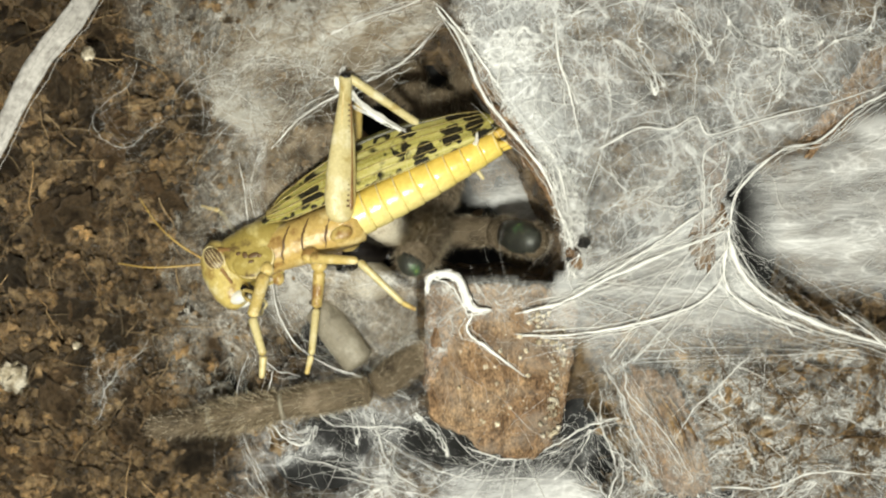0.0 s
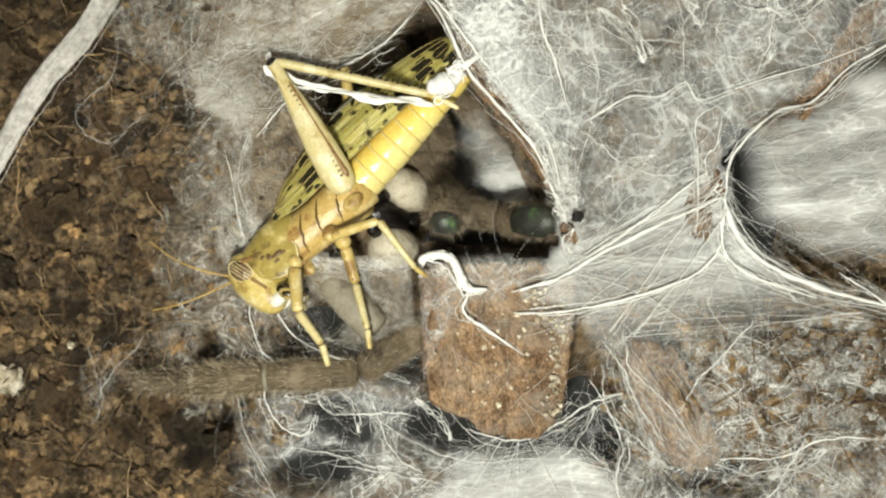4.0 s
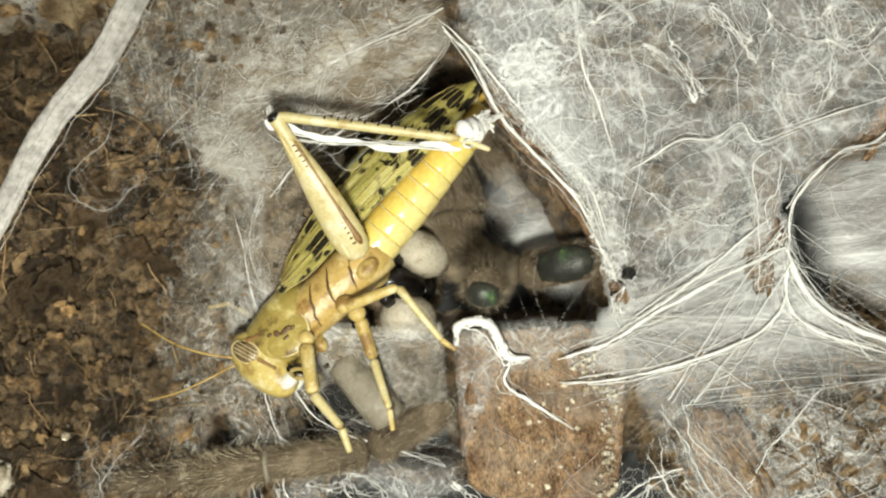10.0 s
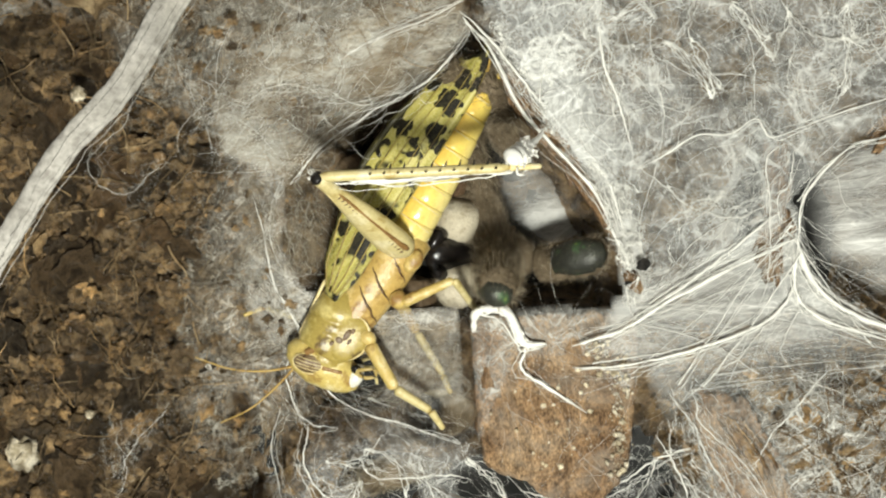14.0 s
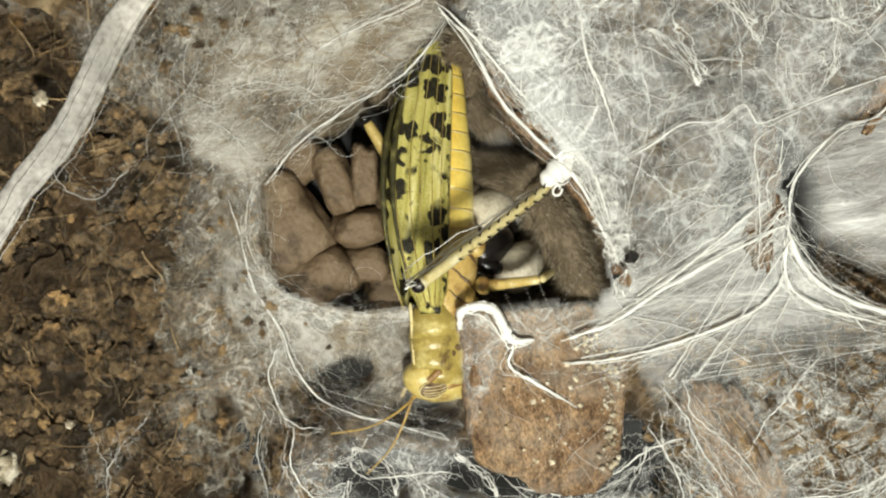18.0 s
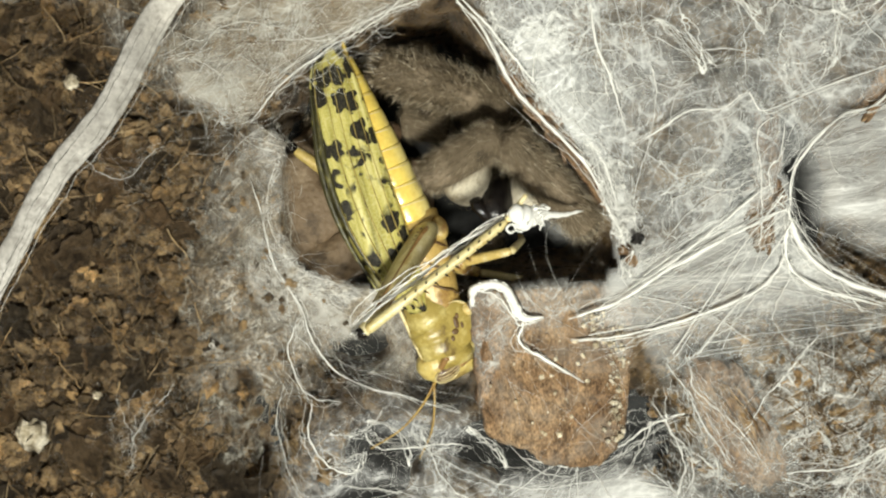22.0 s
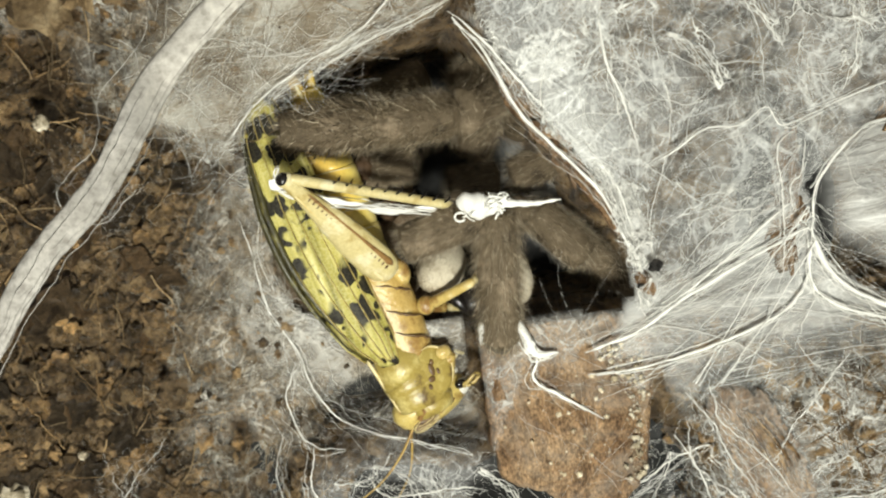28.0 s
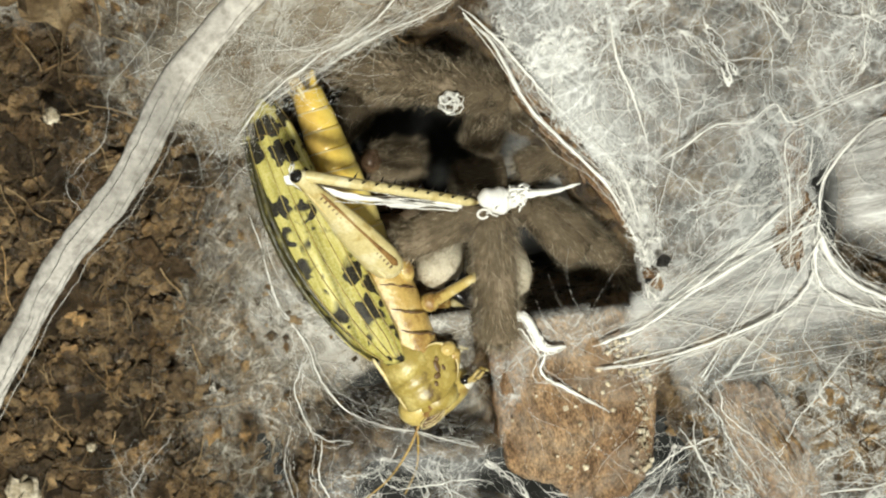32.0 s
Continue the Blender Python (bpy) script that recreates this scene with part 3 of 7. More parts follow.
def sheet(name, outline, top, mat, label, step=0.9, fade=3.0, sag=0.8, seed=1, weight=None, pits=True):
    """A veil of silk over an outline in plan, at the height top(x, y), thinning towards its edge."""
    xs, ys = zip(*outline)
    gx, gy = np.meshgrid(np.arange(min(xs) - fade, max(xs) + fade, step), np.arange(min(ys) - fade, max(ys) + fade, step))
    d = inside(outline, gx, gy) + 2.2 * (fractal(gx, gy, 7, seed + 50) - 0.5) * min(1, fade / 2)
    z = top(gx, gy) + sag * (fractal(gx, gy, 9, seed) - 0.5) * 2 + 0.35 * (fractal(gx, gy, 2.2, seed + 9) - 0.5)
    keep = d > -0.2 * fade
    ids = np.full(gx.shape, -1)
    ids[keep] = np.arange(keep.sum())
    v = np.stack([gx[keep], gy[keep], z[keep]], 1) * MM
    q = np.stack([ids[:-1, :-1], ids[:-1, 1:], ids[1:, 1:], ids[1:, :-1]], -1).reshape(-1, 4)
    me = mesh_from(name, v, q[(q >= 0).all(1)].tolist(), mat)
    thick = smooth(-0.2 * fade, fade, d)[keep]
    if weight:
        thick = thick * weight(gx[keep], gy[keep])
    if pits:
        thick = thick * open_pits(gx[keep], gy[keep])
    layer = me.color_attributes.new("thickness", "FLOAT_COLOR", "POINT")
    layer.data.foreach_set("color", np.repeat(thick[:, None], 4, 1).astype(np.float32).ravel())
    return thing(name, me, label, "spider silk", kind="stuff")


def fleece(name, outline, top, n, length, rad, label, mat=None, parent=None, heading=None, spread=3.14, curl=0.16, lift=0.5, seed=1, spill=99.0):
    """Loose silk threads wandering over an outline."""
    r = np.random.default_rng(seed)
    xs, ys = zip(*outline)
    m = n * 9
    px_, py_ = r.uniform(min(xs), max(xs), m), r.uniform(min(ys), max(ys), m)
    ok = (inside(outline, px_, py_) > r.uniform(-1.0, 1.5, m)) & (smooth(0.3, 0.66, fractal(px_, py_, 9, seed + 70)) > r.random(m))
    px_, py_ = px_[ok][:n], py_[ok][:n]
    n, k = len(px_), 22
    bend = np.cumsum(r.normal(0, curl * 0.55, (n, k)), axis=1)
    flow = (fractal(px_, py_, 13, seed + 80, 2)[:, None] - 0.5) * 9
    a = (flow + r.normal(0, 0.75, (n, 1)) if heading is None else heading + 0.25 * flow + r.normal(0, spread, (n, 1))) + np.cumsum(bend - bend.mean(1, keepdims=True) + r.normal(0, curl * 0.1, (n, 1)), axis=1)
    s = r.uniform(*length, (n, 1)) * r.uniform(0.4, 1.0, (n, 1))
    lx = px_[:, None] + np.cumsum(np.cos(a), 1) * s / k - np.cos(a[:, :1]) * s / 2
    ly = py_[:, None] + np.cumsum(np.sin(a), 1) * s / k - np.sin(a[:, :1]) * s / 2
    lz = top(lx, ly) + r.uniform(-0.3, 1, (n, 1)) * lift + np.cumsum(r.normal(0, 0.1, (n, k)), 1)
    w = rad[0] + (rad[1] - rad[0]) * r.random(n) ** 5
    held = (inside(outline, lx, ly) > -spill).all(1)
    lines = [(np.stack([lx[i], ly[i], lz[i]], 1), w[i] * np.sin(np.linspace(0.5, 2.7, k))) for i in range(n) if held[i]]
    me = tubes(name, lines, mat or SILK, 3)
    if parent:
        return part(name, me, parent, label, kind="stuff")
    return thing(name, me, label, "spider silk", kind="stuff")


def network(name, outline, top, nodes, rad, label, mat=None, near=9, picks=3, lift=0.8, slack=0.12, seed=1):
    """Threads drawn from knot to knot, flaring where they meet."""
    r = np.random.default_rng(seed)
    xs, ys = zip(*outline)
    px_, py_ = r.uniform(min(xs), max(xs), nodes * 12), r.uniform(min(ys), max(ys), nodes * 12)
    ok = inside(outline, px_, py_) > -0.5
    px_, py_ = px_[ok][:nodes], py_[ok][:nodes]
    p = np.stack([px_, py_, top(px_, py_) + r.uniform(-1, 1, len(px_)) * lift], 1)
    weight = r.random(len(p)) ** 3
    u = np.linspace(0, 1, 20)
    lines = []
    for k in range(len(p)):
        order = np.argsort(np.hypot(*(p[:, :2] - p[k, :2]).T))[1 : near + 1]
        for j in r.choice(order, picks, replace=False):
            d = p[j] - p[k]
            bow = np.array([-d[1], d[0], 0]) * r.normal(0, slack)
            line = p[k] + d * u[:, None] + bow * np.sin(np.pi * u)[:, None]
            w = rad[0] + (rad[1] - rad[0]) * (weight[k] * weight[j]) ** 0.5 * r.uniform(0.4, 1)
            for _ in range(1 + (w > 0.4 * rad[1]) * 2):
                ends = 1 + 2.2 * np.exp(-u * 14) + 2.2 * np.exp(-(1 - u) * 14)
                lines.append((wobble(line, 0.9, r), 0.6 * w * ends))
    return thing(name, tubes(name, lines, mat or SILK, 3), label, "spider silk", kind="stuff")


def rays(name, hub, ends, n, rad, label, spread=0.7, seed=1):
    """Threads drawn from one hub to an edge, nearly straight."""
    r = np.random.default_rng(seed)
    rim = spline(ends, 200)
    u = np.linspace(0, 1, 26)
    lines = []
    for k in range(n):
        e = rim[r.integers(200)] + r.normal(0, spread, 3) * [1, 1, 0.3]
        h = np.array(hub) + r.normal(0, 1.3, 3) * [0.7, 1.3, 0.4]
        d = e - h
        line = h + d * u[:, None] + np.array([-d[1], d[0], 0]) * r.normal(0, 0.045) * np.sin(np.pi * u)[:, None]
        w = rad[0] + (rad[1] - rad[0]) * r.random() ** 5
        lines.append((wobble(line, 0.45, r), w * (0.8 + 1.2 * np.exp(-u * 8) + 0.8 * np.exp(-(1 - u) * 10))))
    return thing(name, tubes(name, lines, SILK, 3), label, "spider silk", kind="stuff")


veil_top = lambda x, y: 6.0 + 0.27 * np.clip(y, -5, 40) + 0.0 * x
ground_top = lambda x, y: height(x, y) + 0.7
UPPER = [(0.5, 36), (6, 25.5), (10, 19), (16, 11), (19, 3), (20, -5), (30, -2), (41, 3), (43, 8), (46, 12), (50, 15), (58, 18.5), (75, 30), (75, 52), (0, 52)]
FAN = [(17, -3), (30, 1.5), (39, 6), (42, 9), (44.2, 7), (44.8, 0), (49.5, -6), (57, -10.6), (70, -13.5), (58, -21), (40, -21), (30, -19), (23, -24), (20.5, -14), (14, -11), (14, -8)]
FAR = [(47.5, 13.5), (47.5, 6), (50, -1.5), (57, -7), (80, -10), (80, 24), (64, 21), (57, 15.5)]
BOTTOM = [(-27, -21), (-14, -19), (-4, -23), (0, -28), (8, -32), (16, -32), (22, -24), (28, -30), (34, -38), (42, -38), (75, -34), (75, -60), (-35, -60), (-34, -34)]
LINING = [(-27.5, 19), (-30, 12), (-30.2, 6), (-28, 0), (-22, -3), (-17, -4.6), (-4, -5.5), (-3, -20), (-14, -18.5), (-22, -14), (-30, -22), (-40, -30), (-46, -16), (-44, 2), (-40, 14), (-36, 22)]
BANK = [(-48, 31), (-36, 23), (-31.2, 21), (-28.8, 26), (-24.5, 29), (-17, 32), (-8.5, 34.6), (-0.4, 37), (0, 52), (-60, 58)]


def bank_top(x, y):
    edge = inside(BANK, x, y)
    return np.maximum(height(x, y) + 0.6, 2.5 + 0.1 * (y - 20) + 0.09 * np.clip(edge, 0, 12) + 0.06 * (x + 25)) * smooth(-70, -30, x) + (1 - smooth(-70, -30, x)) * (height(x, y) + 0.6)


lining_top = lambda x, y: np.maximum(np.where(inside(BURROW, x, y) > -1.5, -9.0, height(x, y)) + 1.3, -5.0 + 4.5 * np.exp(-np.clip(-inside(BURROW, x, y), 0, 40) / 5))

EDGE = BANK[1:8] + [(-2, 44), (-14, 41), (-26, 36), (-36, 31)]
RIM = [(-25.5, 19), (-28, 12), (-28.2, 6), (-26, 1.5), (-21, -1), (-16, -2.6), (-4, -3.5), (-3, -20), (-14, -18.5), (-22, -14), (-29, -12), (-35, -2), (-36, 8), (-33.5, 18), (-31, 23)]
upper = sheet("web_sheet", UPPER, veil_top, VEIL, "hazy greyish white sheet of matted web", fade=1.5, sag=1.4, seed=2)
fleece("web_threads", UPPER, veil_top, 430, (12, 46), (0.01, 0.05), "tangled fine white web threads over the sheet", curl=0.17, lift=1.2, seed=3, spill=1.5)
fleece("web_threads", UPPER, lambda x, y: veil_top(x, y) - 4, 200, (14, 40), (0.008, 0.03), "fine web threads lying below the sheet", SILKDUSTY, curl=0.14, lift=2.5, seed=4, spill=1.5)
network("web_net", UPPER, veil_top, 150, (0.015, 0.16), "branching white threads knotted over the sheet", near=16, lift=1.4, seed=41)
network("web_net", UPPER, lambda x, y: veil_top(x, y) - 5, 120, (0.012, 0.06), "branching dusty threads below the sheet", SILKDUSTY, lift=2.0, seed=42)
sheet("web_rim", [(0, 37), (3, 30), (7.6, 23), (12, 16), (16, 9.5), (17.6, 3), (17.8, -5), (22, -4.6), (22, 4), (20, 11), (15, 19), (10, 27), (5, 36)], lambda x, y: 7.4 + 0.0 * x, VEILFAN, "white silk hem along the burrow rim", step=0.6, fade=1.6, seed=37, weight=lambda x, y: 0.5 + 0.45 * smooth(18, 2, y))
RIMMASS = [(2, 34), (5.5, 27), (9, 21.5), (13.5, 14.5), (16.6, 8.5), (18, 2), (17.6, -4.5), (21.6, -4.6), (22.4, 3), (20.6, 9), (16.5, 16), (12, 23), (7.5, 30), (5, 36)]
network("web_net", RIMMASS, lambda x, y: 8.4 + 0 * x, 120, (0.02, 0.16), "thick tangle of white silk on the burrow rim", near=10, lift=0.8, slack=0.2, seed=51)
fleece("web_threads", RIMMASS, lambda x, y: 8.6 + 0 * x, 230, (3, 11), (0.02, 0.1), "frayed white threads on the burrow rim", heading=-1.0, spread=0.5, curl=0.24, lift=0.9, seed=52, spill=1.2)
fan = sheet("web_fan", FAN, lambda x, y: 5.6 + 0.06 * y, VEILFAN, "white fan of web stretched between bark pieces", fade=1.8, weight=lambda x, y: np.minimum(1.0, 0.5 + 0.6 * np.exp(-np.hypot(x - 45, y + 2) / 10)) * smooth(-20, -9, y - 0.1 * (x - 40)), seed=5)
fleece("fan_threads", FAN, lambda x, y: 5.8 + 0.06 * y, 70, (16, 40), (0.008, 0.025), "fine white threads drawn across the fan", heading=0.35, spread=0.5, curl=0.05, seed=6)
rays("fan_rays", (42.3, 3.0, 8.0), [(24, -1.5, 7), (19.5, -6.5, 6.6), (13, -10.5, 6), (22, -15, 5.8), (32, -17.5, 5.6), (48, -18, 5.6), (58, -13, 6), (70, -15, 6)], 46, (0.012, 0.1), "bright white threads drawn from the fan's tip", seed=26)
rays("fan_rays", (20.5, -6.0, 7.0), [(42, 4, 8), (44, -3, 7), (42, -10, 6), (34, -17, 5.6), (24, -20, 5)], 26, (0.01, 0.06), "bright white threads drawn from the rim's corner", seed=27)
rays("fan_rays", (62, -14, 6.2), [(44, -1, 7), (38, -9, 6.2), (30, -14, 5.8), (27, -19, 5.6)], 30, (0.01, 0.06), "bright white threads gathered at the litter", seed=28)
sheet("web_sheet", FAR, lambda x, y: -1.5 + 0.12 * y, VEILDENSE, "lower pale sheet of streaked web", fade=5.0, seed=7)
fleece("web_threads", FAR, lambda x, y: -0.9 + 0.12 * y, 150, (12, 26), (0.01, 0.05), "streaked white threads on the lower sheet", heading=0.3, spread=0.22, curl=0.05, seed=8)
sheet("web_sheet", BOTTOM, lambda x, y: np.maximum(height(x, y), -10) * 0.45 - 1.0, VEILTORN, "ragged grey web sheet over dark gaps", fade=7.0, sag=1.6, seed=9)
fleece("web_threads", BOTTOM, lambda x, y: np.maximum(height(x, y), -10) * 0.45 - 0.6, 90, (12, 40), (0.01, 0.04), "ragged white web threads over dark gaps", curl=0.1, lift=1.6, seed=10)
sheet("web_fan", [(1, -34.5), (10, -34), (18, -33.5), (25, -38), (30, -44), (26, -54), (0, -54), (-6, -44)], lambda x, y: -1.6 + 0 * x, VEILFAN, "bright silk sheet stretched below the bark", fade=3.0, seed=81, weight=lambda x, y: 0.3 + 0.65 * fractal(x, y, 9, 82), pits=False)
rays("fan_rays", (12, -30, -0.5), [(-12, -48, -3), (4, -54, -3), (20, -54, -3), (34, -47, -2)], 18, (0.012, 0.07), "white threads drawn down from the bark", seed=83)
network("web_net", BOTTOM, lambda x, y: np.maximum(height(x, y), -10) * 0.4 - 0.6, 170, (0.015, 0.2), "ragged white net over dark gaps", lift=1.6, near=9, seed=43)
sheet("web_lining", LINING, lining_top, VEILTHIN, "cloudy silk film on the soil round the burrow", fade=5.0, seed=11)
sheet("web_lining", RIM, lambda x, y: lining_top(x, y) + 0.4, VEILRIM, "thick silk lining round the burrow mouth", fade=1.4, seed=21, weight=lambda x, y: 0.35 + 0.65 * np.exp(-np.clip(-inside(BURROW, x, y), 0, 40) / 3.5))
fleece("lining_threads", LINING, lining_top, 130, (6, 18), (0.01, 0.03), "fine curled dusty threads on the lining", SILKDUSTY, lift=0.9, curl=0.18, seed=12)
fleece("lining_threads", RIM, lambda x, y: lining_top(x, y) + 0.4, 90, (6, 18), (0.01, 0.03), "fine curled silk threads at the rim", lift=0.9, curl=0.18, seed=22)
network("lining_net", LINING, lambda x, y: lining_top(x, y) + 0.5, 120, (0.012, 0.06), "winding dusty silk net on the lining", SILKDUSTY, near=8, lift=0.3, slack=0.25, seed=47)
network("bank_net", BANK[:7] + [(-10, 42), (-30, 40), (-46, 38)], lambda x, y: bank_top(x, y) + 0.5, 130, (0.012, 0.06), "winding dusty silk net on the bank", SILKDUSTY, near=8, lift=0.4, slack=0.25, seed=48)
sheet("web_bank", BANK, bank_top, VEILTHIN, "dusty silk film over the soil bank", fade=4.0, seed=13)
sheet("web_bank", [(-100, 34), (-64, 40), (-40, 45), (-28, 47), (-20, 60), (-30, 78), (-100, 78)], lambda x, y: height(x, y) + 0.8, VEILRIM, "dusty silk film over the high bank", fade=5.0, seed=24)
bx, by = rng.uniform(-50, 0, 600), rng.uniform(19, 48, 600)
ok = inside(BANK, bx, by) > 3 + 4 * rng.random(len(bx))
bx, by = bx[ok], by[ok]
bs = 0.1 + 0.75 * rng.random(len(bx)) ** 4
clods("bank_crumbs", np.stack([bx, by, bank_top(bx, by) + 0.3 * bs, bs], 1), CRUMB, "brown soil crumbs caught in the bank's silk", "soil")
bx, by = rng.uniform(-46, -17, 600), rng.uniform(-28, 20, 600)
ok = (open_pits(bx, by) > 0.9) & (inside(LINING, bx, by) > 0.5) & (fractal(bx, by, 8, 91) > rng.uniform(0.35, 0.65, 600))
bx, by = bx[ok], by[ok]
bs = 0.1 + 0.8 * rng.random(len(bx)) ** 3
clods("lining_crumbs", np.stack([bx, by, lining_top(bx, by) + 0.1 * bs, bs], 1), CRUMB, "brown soil crumbs caught in the silk lining", "soil")
LIP = BANK[1:8]


def lip_weight(x, y):
    best = np.full(np.shape(x), 1e9)
    for (ax, ay), (bx, by) in zip(LIP, LIP[1:]):
        s = np.clip(((x - ax) * (bx - ax) + (y - ay) * (by - ay)) / ((bx - ax) ** 2 + (by - ay) ** 2), 0, 1)
        best = np.minimum(best, np.hypot(x - ax - s * (bx - ax), y - ay - s * (by - ay)))
    return np.exp(-np.maximum(0, best + 5 * (fractal(x, y, 9, 61) - 0.5)) / 8.5) * smooth(-38, -30, x)


sheet("web_bank", BANK, lambda x, y: bank_top(x, y) + 0.3, VEILEDGE, "dense soiled silk sheet along the bank's edge", step=0.5, fade=1.6, sag=1.4, seed=23, weight=lip_weight)
network("web_net", EDGE, lambda x, y: bank_top(x, y) + 0.7, 60, (0.012, 0.06), "white threads knotted on the bank's edge", lift=0.5, seed=45)
fleece("bank_threads", BANK, bank_top, 150, (8, 26), (0.01, 0.035), "curled dusty threads on the bank", SILKDUSTY, heading=0.5, spread=0.5, curl=0.12, lift=0.9, seed=14)
fleece("bank_threads", EDGE, lambda x, y: bank_top(x, y) + 0.5, 160, (6, 20), (0.012, 0.045), "brown dusty threads along the bank's edge", FIBRE, heading=0.5, spread=0.4, curl=0.14, lift=0.5, seed=35)
fleece("bank_threads", EDGE, lambda x, y: bank_top(x, y) + 0.3, 130, (8, 24), (0.01, 0.035), "bright silk threads along the bank's edge", heading=0.5, spread=0.3, curl=0.12, lift=0.8, seed=15)
fleece("soil_threads", [(-62, 35), (-36, 30), (-34, 20), (-40, 0), (-44, -30), (-60, -32), (-58, -12), (-52, 12)], ground_top, 300, (3, 11), (0.015, 0.05), "sparse silk threads on the soil", SILKDUSTY, curl=0.16, seed=16)
fleece("litter_threads", [(26, -18), (75, -14), (75, -44), (30, -42)], lambda x, y: np.maximum(ground_top(x, y), 3.0 + 0 * x) + 1.0, 130, (8, 34), (0.012, 0.05), "straight fine threads across the litter", heading=-0.7, spread=0.9, curl=0.05, lift=1.5, seed=17)
network("web_net", [(25, -18), (75, -14), (75, -48), (28, -46)], lambda x, y: np.maximum(ground_top(x, y), 2.0 + 0 * x) + 0.9, 120, (0.012, 0.09), "fine white net over the litter", near=14, slack=0.06, seed=46)
sheet("bark_web", [(25.5, -18), (31, -16.5), (37, -19), (40.5, -26), (43, -34), (41, -39), (33, -39), (27.5, -30)], lambda x, y: 6.4 + 0.0 * x, VEILLITTER, "thin silk film over the bark fragment", fade=2.0, sag=0.5, seed=38, weight=lambda x, y: 0.45 + 0.0 * x)
sheet("litter_web", [(24, -17), (75, -14), (75, -48), (28, -46)], lambda x, y: ground_top(x, y) + 0.7, VEILLITTER, "thin grey silk film over the litter", fade=3.0, seed=27)
fleece("bark_threads", [(-3, -5), (20, -6), (20, -14), (17, -30), (3, -29), (-2.6, -22)], lambda x, y: 5.0 - 0.012 * (x - 9) ** 2 + 0 * y, 60, (5, 24), (0.01, 0.025), "thin silk threads over the bark", curl=0.06, lift=0.4, seed=18)
sheet("bark_web", [(-3.2, -4.5), (8, -3.8), (20, -5), (21.5, -11), (20, -20), (12, -12), (3, -12), (-1, -20), (-3.2, -24)], lambda x, y: 4.9 - 0.012 * (x - 9) ** 2 + 0 * y, VEILLITTER, "thin silk film over the bark's top edge", fade=1.5, sag=0.3, seed=28, weight=lambda x, y: 0.7 + 0.0 * x)
# pale silk at the back of the burrow
sheet("burrow_silk", [(4, 7), (8, 5), (13, -2), (18, -4), (19.5, 3), (18.5, 8), (14, 14), (9, 20), (6, 20), (3, 13)], lambda x, y: -14.5 - 2.0 * smooth(9, 4, y) + 0 * x, VEILFAN, "pale silk lining deep inside the burrow", fade=4.5, sag=2.0, seed=29, weight=lambda x, y: 0.35 + 0.6 * fractal(x, y, 6, 84), pits=False)


def strand(points, width, n=30, threads=5, swerve=0.5, label="thick white silk strand in the web", mat=None, name="silk_strand", seed=1, tight=False, holder=None):
    """A rope of several threads along a smooth line, thinning out at both ends."""
    r = np.random.default_rng(seed)
    base = spline(points, n)
    end = np.minimum(1, np.minimum(np.arange(n), n - 1 - np.arange(n)) / (0.16 * n) + 0.15)
    bead = 0.55 + 0.9 * lattice(np.arange(n) * 1.0, np.zeros(n), 2.2, seed)
    lines = [(wobble(base, swerve * 0.7, r), width * (0.62 if tight else 0.3) * (bead * 0.6 + 0.4 if tight else bead) * (0.08 + 0.92 * end))]
    along = np.arange(n)
    for k in range(threads * 2 if tight else threads + 3):
        if tight:
            off = r.normal(0, width * 0.4, 3) * [1, 1, 0.4]
            fan_out = (0.25 + 0.75 * end) * (0.75 + 0.5 * np.sin(np.linspace(0, 7, n) + r.uniform(0, 6.3)))
            lines.append((wobble(base + off * fan_out[:, None], swerve * 2.6, r), width * r.uniform(0.05, 0.17) * end))
            continue
        # a thread that clings to the rope, then leaves it
        i = int(r.integers(0, n // 2))
        j = min(n, i + int(r.integers(n // 3, n)))
        leave = np.clip((along - i) / max(1, j - i), 0, 1) if k % 2 else np.clip((j - along) / max(1, j - i), 0, 1)
        off = r.normal(0, 1, 3) * [1, 1, 0.3] * r.uniform(0.6, 3.2)
        path = base + r.normal(0, width * 0.35, 3) * [1, 1, 0.4] + off * (leave**2.2)[:, None]
        lines.append((wobble(path, swerve * 2.0, r)[i:j], (min(width, 0.6) * r.uniform(0.05, 0.16) * (1.15 - leave))[i:j]))
    if holder:
        rope = part(name, tubes(name, lines[:1], mat or SILK, 6), holder, label)
    else:
        rope = thing(name, tubes(name, lines[:1], mat or SILK, 6), label, "spider silk", "strands of the web")
    part("fine_threads", tubes("fine_threads", lines[1:], mat or SILK, 4), rope, kind="stuff")
    return rope


